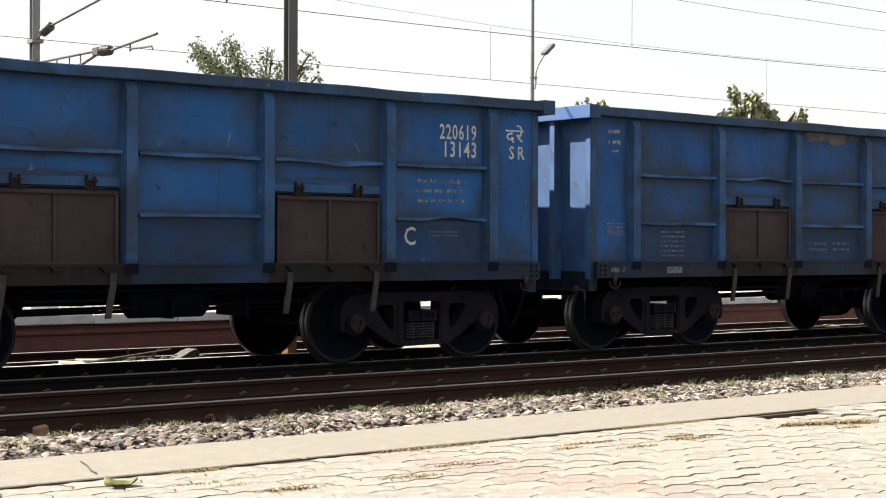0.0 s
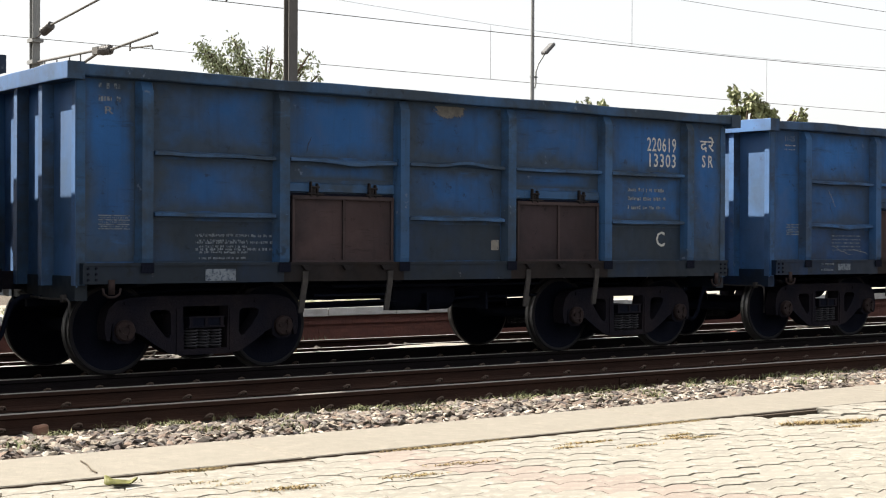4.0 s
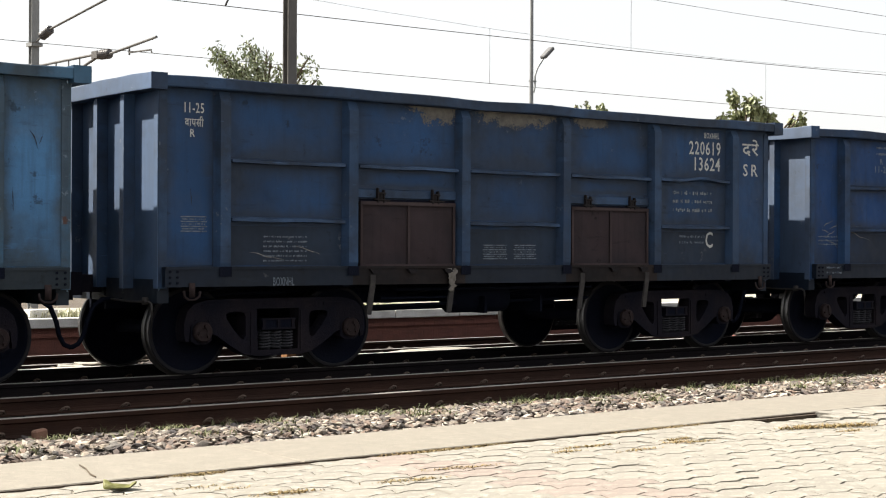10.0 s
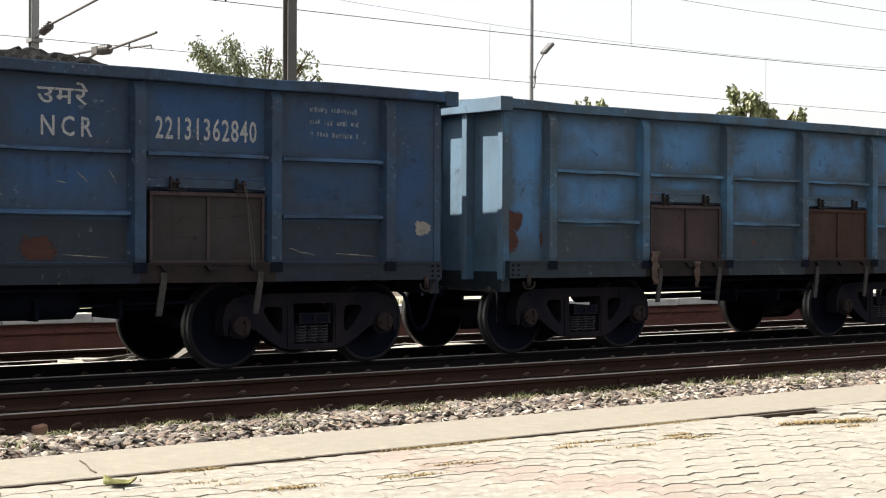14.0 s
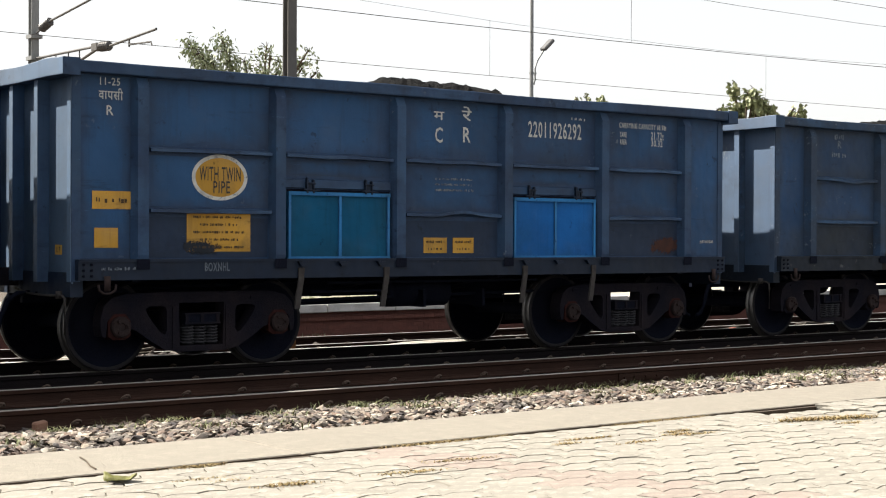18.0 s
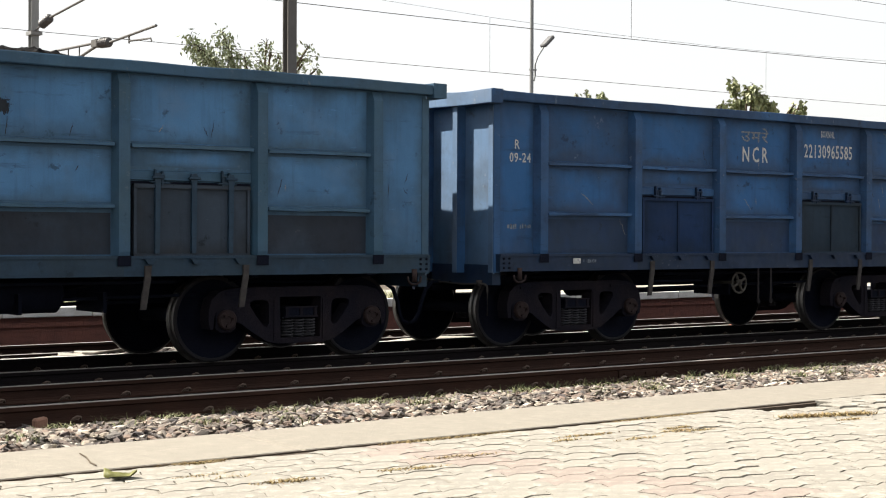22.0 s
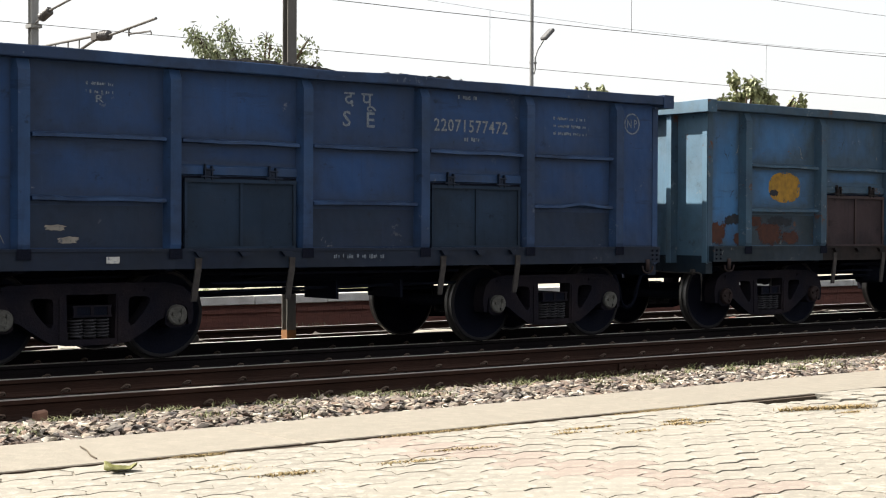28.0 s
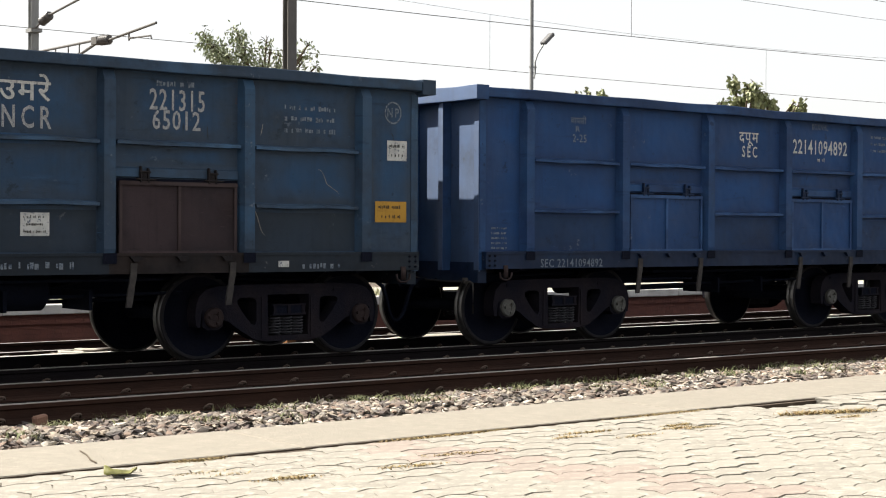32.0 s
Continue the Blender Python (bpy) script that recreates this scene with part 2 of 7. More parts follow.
def ramped(name, colours, rough=0.9, bumpy=0.5, scale=40.0, distance=0.005, island=True, mottle=0.0):
    """A colour for each loose piece (or object), with grain."""
    m, tree, b = material(name, rough)
    ramp = tree.nodes.new("ShaderNodeValToRGB")
    ramp.color_ramp.interpolation = "LINEAR"
    for i, c in enumerate(colours):
        at = i / (len(colours) - 1)
        e = ramp.color_ramp.elements[i] if i < 1 else (ramp.color_ramp.elements[-1] if i == len(colours) - 1 else ramp.color_ramp.elements.new(at))
        e.position, e.color = at, (*c, 1)
    if island:
        g = tree.nodes.new("ShaderNodeNewGeometry")
        tree.links.new(g.outputs["Random Per Island"], ramp.inputs[0])
    else:
        g = tree.nodes.new("ShaderNodeObjectInfo")
        tree.links.new(g.outputs["Random"], ramp.inputs[0])
    vec = coords(tree)
    fine, coarse = grain(tree, vec, scale, 5), grain(tree, vec, scale * 0.12, 4)
    col = mix(tree, times(tree, fine, 0.3), ramp.outputs[0], [v * 0.6 for v in colours[0]])
    col = mix(tree, times(tree, coarse, 0.45), col, [v * 0.7 for v in colours[-1]])
    if mottle:
        col = mix(tree, times(tree, grain(tree, vec, 11, 8, 0.8, 0.50, 0.62), mottle), col, [min(1, v * 1.35) for v in colours[1]])
        col = mix(tree, times(tree, grain(tree, vec, 23, 6, 0.8, 0.56, 0.66), mottle), col, [v * 0.62 for v in colours[0]])
    tree.links.new(col, b.inputs["Base Color"])
    bump(tree, b, fine, bumpy, distance)
    return m


STONE = ramped("ballast_stone", [(0.044, 0.037, 0.038), (0.32, 0.27, 0.21), (0.088, 0.064, 0.058), (0.62, 0.57, 0.48), (0.050, 0.042, 0.045), (0.29, 0.205, 0.15), (0.120, 0.086, 0.068), (0.43, 0.365, 0.285), (0.068, 0.057, 0.056)], 0.9, 0.6, 60)
# ballast stone again, blackened to stand for the train's shade
DARK_STONE = ramped("shaded_ballast_stone", DARK_STONE_TONES, 0.9, 0.6, 60)
BROWN_STONE = ramped("brown_ballast_stone", [(0.030, 0.023, 0.019), (0.060, 0.046, 0.037), (0.095, 0.078, 0.064), (0.026, 0.020, 0.017)], 0.9, 0.6, 60)
PAVER = ramped("cream_paver", [(0.228, 0.211, 0.176), (0.258, 0.240, 0.203), (0.212, 0.196, 0.165)], 0.92, 0.6, 45, 0.006, False, 0.9)
PAVER_JOINED = ramped("cream_paver_beyond", [(0.228, 0.211, 0.176), (0.258, 0.240, 0.203), (0.212, 0.196, 0.165)], 0.92, 0.6, 45, 0.006, True, 0.9)
PINK = ramped("faded_red_paver", [(0.225, 0.184, 0.155), (0.240, 0.199, 0.168), (0.216, 0.182, 0.154)], 0.92, 0.6, 45, 0.006, False, 0.9)
CONCRETE = ramped("coping_concrete", [(0.222, 0.200, 0.163), (0.205, 0.184, 0.150), (0.215, 0.192, 0.155)], 0.92, 0.6, 55, 0.006, False, 0.4)
GRASS = ramped("green_blades", [(0.055, 0.070, 0.020), (0.130, 0.135, 0.045), (0.200, 0.180, 0.090), (0.075, 0.095, 0.028)], 0.7, 0.1)
STRAW = ramped("dry_blades", [(0.28, 0.195, 0.07), (0.34, 0.26, 0.115), (0.17, 0.15, 0.055), (0.24, 0.145, 0.07)], 0.8, 0.1)
FOLIAGE = ramped("tree_leaves", [(0.14, 0.175, 0.085), (0.28, 0.32, 0.17), (0.42, 0.44, 0.32), (0.18, 0.22, 0.10)], 0.6, 0.1)
BROADLEAF = ramped("broad_leaves", [(0.070, 0.092, 0.034), (0.22, 0.25, 0.10), (0.11, 0.14, 0.05), (0.36, 0.36, 0.20)], 0.55, 0.1)
BARK = plain("bark", (0.10, 0.075, 0.05), (0.06, 0.045, 0.03), 8, 0.95)
PALE_WEEDS = ramped("pale_weeds", [(0.20, 0.22, 0.10), (0.34, 0.34, 0.20), (0.26, 0.28, 0.13), (0.42, 0.40, 0.28)], 0.7, 0.1)


# ---- mesh code ----
def box(bm, x0, x1, y0, y1, z0, z1):
    v = [bm.verts.new(p) for p in ((x0, y0, z0), (x1, y0, z0), (x1, y1, z0), (x0, y1, z0), (x0, y0, z1), (x1, y0, z1), (x1, y1, z1), (x0, y1, z1))]
    for q in ((3, 2, 1, 0), (4, 5, 6, 7), (0, 1, 5, 4), (1, 2, 6, 5), (2, 3, 7, 6), (3, 0, 4, 7)):
        bm.faces.new([v[i] for i in q])
    return v


def prism(bm, outline, axis, a, b):
    """Pulls a closed outline of pairs along an axis from a to b."""
    def at(p, w):
        return {"x": (w, p[0], p[1]), "y": (p[0], w, p[1]), "z": (p[0], p[1], w)}[axis]
    one, two = [bm.verts.new(at(p, a)) for p in outline], [bm.verts.new(at(p, b)) for p in outline]
    bm.faces.new(one)
    bm.faces.new(two[::-1])
    n = len(outline)
    for i in range(n):
        bm.faces.new((one[i], two[i], two[(i + 1) % n], one[(i + 1) % n]))


def rod(bm, p, q, r, seg=8, r2=None):
    p, q = Vector(p), Vector(q)
    m = Matrix.Translation((p + q) / 2) @ (q - p).to_track_quat("Z", "Y").to_matrix().to_4x4()
    bmesh.ops.create_cone(bm, cap_ends=True, segments=seg, radius1=r, radius2=r if r2 is None else r2, depth=(q - p).length, matrix=m)


def tube(bm, points, r, seg=7):
    rings = []
    pts = [Vector(p) for p in points]
    for i, p in enumerate(pts):
        d = (pts[min(i + 1, len(pts) - 1)] - pts[max(i - 1, 0)]).normalized()
        q = d.to_track_quat("Z", "Y")
        rings.append([bm.verts.new(p + q @ Vector((r * math.cos(k * math.tau / seg), r * math.sin(k * math.tau / seg), 0))) for k in range(seg)])
    for s, e in zip(rings, rings[1:]):
        for k in range(seg):
            bm.faces.new((s[k], s[(k + 1) % seg], e[(k + 1) % seg], e[k]))
    bm.faces.new(rings[0][::-1])
    bm.faces.new(rings[-1])


def lathe(bm, profile, seg=40, capped=True):
    """Turns pairs (radius, y) about the y axis; uncapped, the profile closes on itself."""
    rings = [[bm.verts.new((r * math.cos(k * math.tau / seg), y, r * math.sin(k * math.tau / seg))) for k in range(seg)] for r, y in profile]
    for s, e in zip(rings, rings[1:] if capped else rings[1:] + rings[:1]):
        for k in range(seg):
            bm.faces.new((s[k], s[(k + 1) % seg], e[(k + 1) % seg], e[k]))
    if capped:
        bm.faces.new(rings[0])
        bm.faces.new(rings[-1][::-1])


def bevelled(bm, width, seg=1):
    bmesh.ops.bevel(bm, geom=bm.edges[:], offset=width, segments=seg, affect="EDGES", profile=0.7)


MESHES = {}


def mesh(key, build, smooth=False, mat=None):
    """The mesh of that key, built once."""
    if key not in MESHES:
        bm = bmesh.new()
        build(bm)
        bmesh.ops.recalc_face_normals(bm, faces=bm.faces[:])
        data = bpy.data.meshes.new(key)
        bm.to_mesh(data)
        bm.free()
        if smooth:
            data.polygons.foreach_set("use_smooth", [True] * len(data.polygons))
        data.materials.append(mat)
        MESHES[key] = data
    return MESHES[key]


def part(name, data, mat, parent=None, m=None, label=""):
    ob = new(name, data)
    if mat is not None:
        ob.material_slots[0].link = "OBJECT"
        ob.material_slots[0].material = mat
    if parent:
        ob.parent = parent
    if m is not None:
        ob.matrix_basis = m
    return tagged(ob, label)


def once(name, build, mat, parent=None, m=None, label="", smooth=False):
    return part(name, mesh(name + str(len(MESHES)), build, smooth, mat), None, parent, m, label)


def pydata(name, verts, faces, mat, smooth=False):
    data = bpy.data.meshes.new(name)
    data.from_pydata([tuple(v) for v in verts], [], [tuple(f) for f in faces])
    data.materials.append(mat)
    if smooth:
        data.polygons.foreach_set("use_smooth", [True] * len(data.polygons))
    return data


# ---- ground, tracks, platforms ----
GROUND_Z, FAR_BED, LOW_Z = -0.23, -0.33, -0.40
TRAIN_Y, NEAR_Y, FAR_Y = 16.34, 13.22, 21.05
PLAT_Z, PLAT_EDGE, PLAT_INNER = 0.15, 8.80, 7.80


def make_ground():
    bm = bmesh.new()
    xs = [-2500, -300, -60] + list(range(-10, 61, 5)) + [150, 500, 2500]
    ys = [-2500, -200, -30, 0, 4, 8, 8.9, 12, 14, 16, 18, 20, 22.7, 26, 31, 40, 60, 120, 500, 2500]
    grid = [[bm.verts.new((x, y, LOW_Z)) for x in xs] for y in ys]
    for a, b in zip(grid, grid[1:]):
        for i in range(len(xs) - 1):
            bm.faces.new((a[i], a[i + 1], b[i + 1], b[i]))
    data = bpy.data.meshes.new("ground")
    bm.to_mesh(data)
    data.materials.append(SOIL)
    return tagged(new("ground", data), "dusty brown soil and ballast bed under the tracks", "ground", kind="structure")


make_ground()
X0, X1 = -30.0, 90.0


def rail_bm(bm):
    web = [(-0.075, -0.172), (0.075, -0.172), (0.075, -0.160), (0.022, -0.145), (0.010, -0.125), (0.010, -0.055), (0.036, -0.040), (0.036, -0.0065),
           (-0.036, -0.0065), (-0.036, -0.040), (-0.010, -0.055), (-0.010, -0.125), (-0.022, -0.145), (-0.075, -0.160)]
    prism(bm, web, "x", X0, X1)


def head_bm(bm):
    prism(bm, [(-0.035, -0.006), (0.035, -0.006), (0.035, -0.004), (0.028, 0.0), (-0.028, 0.0), (-0.035, -0.004)], "x", X0, X1)


def sleeper_bm(bm):
    prism(bm, [(-0.13, -0.21), (0.13, -0.21), (0.10, 0.0), (-0.10, 0.0)], "y", -1.37, 1.37)


def clip_bm(bm):
    pts = [(-0.05, 0.0, 0.0), (-0.03, -0.012, 0.028), (0.0, -0.02, 0.042), (0.035, -0.012, 0.036), (0.052, 0.012, 0.016), (0.03, 0.035, 0.006), (-0.02, 0.04, 0.012)]
    tube(bm, pts, 0.011, 5)


def make_track(y, label, spacing, x_from, count, z=0.0, steel=RAIL):
    for side in (-1, 1):
        r = tagged(part("rail", mesh("rail", rail_bm, mat=RAIL), steel, m=pose(0, y + side * 0.838, z)), "rusty brown steel rail with a shiny head on " + label, "rail", "rails", "structure")
        part("rail_head", mesh("rail_head", head_bm, mat=RAILHEAD), SUNLIT_HEAD if steel is SHADED_RAIL and side > 0 else RAILHEAD, r, label="bright worn running surface")
    first = None
    for i in range(count):
        m = pose(x_from + spacing * i + random.uniform(-0.02, 0.02), y, -0.172 + z, 0, 0, random.uniform(-0.6, 0.6))
        if first:
            copy_thing(first, m)
            continue
        first = tagged(part("sleeper", mesh("sleeper", sleeper_bm, mat=SLEEPER), SLEEPER, m=m), "darkened concrete sleeper under " + label, "sleeper", "sleepers of " + label)
        for side in (-1, 1):
            for half in (-1, 1):
                part("rail_clip", mesh("clip", clip_bm, True, CLIP), CLIP, first, pose(0, side * 0.838 + half * 0.066, 0.016, 0, 0, 0 if half < 0 else 180))


make_track(NEAR_Y, "the empty near track", 0.66, 4.2 - 0.66 * 6, 42)
make_track(TRAIN_Y, "the goods train's track", 0.60, 3.0, 46, steel=SHADED_RAIL)
make_track(FAR_Y, "the far track", 0.62, 8.0, 34, z=-0.2)


def rocks(count, x_range, y_range, z_of, size, seed):
    """Angular stones scattered on a bed: vertices and faces."""
    rng = np.random.default_rng(seed)
    ico = np.array([(0, 0, 1), (0.9, 0, 0.45), (0.28, 0.85, 0.45), (-0.72, 0.53, 0.45), (-0.72, -0.53, 0.45), (0.28, -0.85, 0.45),
                    (0.72, 0.53, -0.45), (-0.28, 0.85, -0.45), (-0.9, 0, -0.45), (-0.28, -0.85, -0.45), (0.72, -0.53, -0.45), (0, 0, -1)])
    tri = [(0, i, i % 5 + 1) for i in range(1, 6)] + [(11, 6 + (i + 1) % 5, 6 + i) for i in range(5)]
    tri += [(1, 6, 2), (2, 6, 7), (2, 7, 3), (3, 7, 8), (3, 8, 4), (4, 8, 9), (4, 9, 5), (5, 9, 10), (5, 10, 1), (1, 10, 6)]
    tri = np.array(tri)
    verts, faces = [], []
    for i in range(count):
        x, y = rng.uniform(*x_range), rng.uniform(*y_range)
        s = size * rng.uniform(0.6, 1.5) * np.array((rng.uniform(0.95, 1.85), rng.uniform(0.65, 1.1), rng.uniform(0.28, 0.62)))
        v = ico * (1 + rng.uniform(-0.36, 0.36, (12, 1))) * s
        a, b = rng.uniform(0, math.tau), rng.uniform(-0.5, 0.5)
        rz = np.array(((math.cos(a), -math.sin(a), 0), (math.sin(a), math.cos(a), 0), (0, 0, 1)))
        ry = np.array(((math.cos(b), 0, math.sin(b)), (0, 1, 0), (-math.sin(b), 0, math.cos(b))))
        verts.append(v @ (rz @ ry).T + (x, y, z_of(x, y) + s[2] * rng.uniform(-0.1, 0.6)))
        faces.append(tri + 12 * i)
    return np.concatenate(verts), np.concatenate(faces)


def bed(x, y):
    """The height of the ballast heaped between the platform's edge and the near track."""
    heap = 0.10 * math.exp(-((y - 11.2) / 0.75) ** 2)
    return GROUND_Z + 0.02 + heap + 0.025 * noise.noise((x * 1.1, y * 1.7, 0))


def make_ballast():
    v, f = rocks(15500, (3.0, 24), (10.2, 12.30), bed, 0.033, 3)
    tagged(new("ballast", pydata("ballast", v, f, STONE)), "loose angular grey and pinkish ballast stones beside the track", "ballast", kind="stuff")
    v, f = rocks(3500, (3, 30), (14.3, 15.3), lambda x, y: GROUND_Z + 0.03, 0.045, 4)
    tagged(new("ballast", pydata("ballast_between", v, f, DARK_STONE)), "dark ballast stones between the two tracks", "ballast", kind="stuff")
    v, f = rocks(900, (6, 40), (17.4, 19.9), lambda x, y: GROUND_Z - 0.035, 0.05, 5)
    tagged(new("ballast", pydata("ballast_beyond", v, f, BROWN_STONE)), "sunlit brown ballast stones beyond the goods train", "ballast", kind="stuff")
    v, f = rocks(700, (8, 40), (20.4, 22.6), lambda x, y: FAR_BED - 0.02, 0.05, 6)
    tagged(new("ballast", pydata("ballast_far", v, f, BROWN_STONE)), "brown ballast stones along the far track", "ballast", kind="stuff")
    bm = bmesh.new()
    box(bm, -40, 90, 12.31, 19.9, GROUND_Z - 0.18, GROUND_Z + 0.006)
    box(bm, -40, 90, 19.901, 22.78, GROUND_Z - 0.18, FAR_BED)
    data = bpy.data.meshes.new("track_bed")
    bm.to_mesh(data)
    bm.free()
    data.materials.append(SHADED_BED)
    tagged(new("track_bed", data), "ballast bed under the tracks, darkened as in the train's shade", "track bed", kind="structure")
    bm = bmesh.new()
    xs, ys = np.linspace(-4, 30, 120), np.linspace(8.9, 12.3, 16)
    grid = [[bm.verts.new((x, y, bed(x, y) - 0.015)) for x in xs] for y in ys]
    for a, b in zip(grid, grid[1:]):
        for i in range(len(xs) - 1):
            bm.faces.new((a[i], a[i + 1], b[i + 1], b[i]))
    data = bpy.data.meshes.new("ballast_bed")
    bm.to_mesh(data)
    # soil darkened so that the gaps between the stones look shaded
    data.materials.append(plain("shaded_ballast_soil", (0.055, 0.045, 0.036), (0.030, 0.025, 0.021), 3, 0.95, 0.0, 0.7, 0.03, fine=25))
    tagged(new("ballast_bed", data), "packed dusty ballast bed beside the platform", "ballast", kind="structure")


make_ballast()


# ---- goods wagons ----
PITCH_LEN = 10.963
POSTS = (-4.21, -2.50, -0.81, 0.88, 2.57, 4.16)
BOGIE_X = 3.307
SIDE = 1.60          # outer face of the posts, from the wagon's middle
SHEET = 1.49


def travel(t):
    """How far the train has rolled at t seconds."""
    u = (t - 16) / 16
    v = min(1.0, max(0.0, (t - 25.2) / 2.6))
    return 0.1 * v * v * (3 - 2 * v) + 69.2959 + 64.9794 * u + 3.3087 * u ** 2 - 0.1629 * u ** 3 + 0.2617 * u ** 4


def sheet_bm(bm):
    box(bm, -4.94, 4.94, -SHEET, -SHEET + 0.012, 1.02, 3.18)


def post_bm(bm):
    w, v = 0.10, 0.065
    s, o = -SHEET - 0.001, -SIDE
    rows = []
    for z, out in ((1.237, o + 0.010), (1.28, o), (3.06, o), (3.17, o + 0.055)):
        rows.append([bm.verts.new(p) for p in ((-w, s, z), (-v, out, z), (v, out, z), (w, s, z))])
    for a, b in zip(rows, rows[1:]):
        for i in range(4):
            bm.faces.new((a[i], a[(i + 1) % 4], b[(i + 1) % 4], b[i]))
    bm.faces.new(rows[0])
    bm.faces.new(rows[-1])


def rib_bm(length, kind):
    """A horizontal pressing, more or less bent by knocks."""
    def build(bm):
        rows, n = [], 14
        for i in range(n + 1):
            x = length * (i / n - 0.5)
            d = 0.010 * noise.noise((x * 2.1, kind * 7.3, 0)) + (0.045 * math.exp(-((x - 0.15) / 0.3) ** 2) * (1 if kind == 3 else -0.7) if kind > 2 else 0)
            out = 0.010 * noise.noise((x * 2.7, kind * 3.1, 4))
            rows.append([bm.verts.new((x, y, z + d * (0.4 if y > -SHEET - 0.01 else 1))) for y, z in ((-SHEET - 0.001, -0.032), (-SHEET - 0.082 + out, -0.026), (-SHEET - 0.086 + out, 0.008), (-SHEET - 0.001, 0.024))])
        for a, b in zip(rows, rows[1:]):
            for i in range(4):
                bm.faces.new((a[i], a[(i + 1) % 4], b[(i + 1) % 4], b[i]))
        bm.faces.new(rows[0])
        bm.faces.new(rows[-1])
    return build


def sill_bm(length):
    def build(bm):
        box(bm, -length / 2, length / 2, -SIDE + 0.015, -SHEET - 0.001, 1.015, 1.235)
        box(bm, -length / 2, length / 2, -SIDE + 0.002, -SIDE + 0.014, 1.205, 1.235)
    return build


def rim_bm(kind):
    """The top rail round the body, a little wavy from years of loading."""
    def build(bm):
        for s in (-1, 1):
            rows, n = [], 36
            for i in range(n + 1):
                x = -4.949 + 9.898 * i / n
                d, o = 0.022 * noise.noise((x * 0.9, s * 3 + kind * 5.1, 0)), 0.012 * noise.noise((x * 1.3, s * 5 + kind * 3.7, 2))
                rows.append([bm.verts.new((x, s * (y + q * o), z + d * q)) for y, z, q in ((1.47, 3.178, 0), (1.627, 3.178, 0.5), (1.635, 3.188, 1), (1.635, 3.29, 1), (1.625, 3.301, 1), (1.47, 3.301, 1))])
            for a, b in zip(rows, rows[1:]):
                for i in range(6):
                    bm.faces.new((a[i], a[(i + 1) % 6], b[(i + 1) % 6], b[i]))
            bm.faces.new(rows[0])
            bm.faces.new(rows[-1])
    return build


def end_rim_bm(kind, front=False):
    """The deep channel over an end wall that wraps round both corners, knocked out of line along its top."""
    def build(bm):
        rows, n = [], 24
        for i in range(n + 1):
            y = (-1.645 + 3.29 * i / n) * (0.999 if front else 1.0)
            inner = max(0, 1 - (abs(y) / 1.5) ** 6)
            d, o = 0.045 * inner * noise.noise((y * 1.1, kind * 3.3, 1)), 0.012 * inner * noise.noise((y * 1.7, kind * 2.1, 5))
            rows.append([bm.verts.new((x + o * q, y, z + d * q)) for x, z, q in (((-0.0925, 3.142, 0.3), (-0.0935, 3.142, 0.3), (-0.0955, 3.150, 0.3), (-0.0955, 3.312, 1), (-0.0935, 3.319, 1), (-0.0925, 3.319, 1)) if front else
                          ((0.100, 3.140, 0), (-0.086, 3.140, 0.3), (-0.092, 3.150, 0.3), (-0.092, 3.312, 1), (-0.086, 3.320, 1), (0.100, 3.320, 1)))])
        for a, b in zip(rows, rows[1:]):
            for i in range(6):
                bm.faces.new((a[i], a[(i + 1) % 6], b[(i + 1) % 6], b[i]))
        bm.faces.new(rows[0])
        bm.faces.new(rows[-1])
    return build


def end_angle_bm(bm):
    box(bm, -0.022, 0.0, -0.045, 0.045, 1.0, 3.139)


def corner_bm(bm):
    box(bm, -0.05, 0.05, -SHEET - 0.010, -SHEET - 0.001, 1.0, 3.139)
    box(bm, -0.0235, 0.0235, -SHEET, -SHEET + 0.06, 1.0, 3.139)


def end_sheet_bm(bm):
    box(bm, -0.006, 0.006, -1.48, 1.48, 0.98, 3.139)


def end_post_bm(bm):
    prism(bm, [(-0.13, -0.045), (0.0, -0.055), (0.0, 0.055), (-0.13, 0.045)], "z", 0.99, 3.139)


def end_face_bm(bm):
    box(bm, -0.1335, -0.1305, -0.047, 0.047, 0.99, 3.138)


def foot_bm(bm):
    box(bm, -0.078, 0.078, -SIDE - 0.003, -SIDE + 0.0005, 1.125, 1.236)


def release_bm(bm):
    tube(bm, [(-5.02, -0.12, 0.90), (-5.02, -0.40, 0.86), (-5.02, -0.90, 0.845), (-5.02, -1.36, 0.855), (-5.02, -1.42, 0.83), (-5.02, -1.43, 0.76), (-5.02, -1.43, 0.45)], 0.013, 6)
    box(bm, -5.035, -4.985, -1.28, -1.22, 0.82, 0.90)


def door_bm(bm):
    box(bm, -0.715, 0.715, -SHEET - 0.035, -SHEET - 0.002, 1.215, 2.0)


def door_bar_h(bm):
    box(bm, -0.715, 0.715, -SHEET - 0.062, -SHEET - 0.0355, -0.022, 0.022)


def door_bar_v(bm):
    box(bm, -0.018, 0.018, -SHEET - 0.058, -SHEET - 0.0355, 1.239, 1.979)


def hinge_beam_bm(bm):
    prism(bm, [(-SHEET - 0.001, 0.0), (-SHEET - 0.030, 0.01), (-SHEET - 0.030, 0.10), (-SHEET - 0.001, 0.115)], "x", -0.74, 0.74)


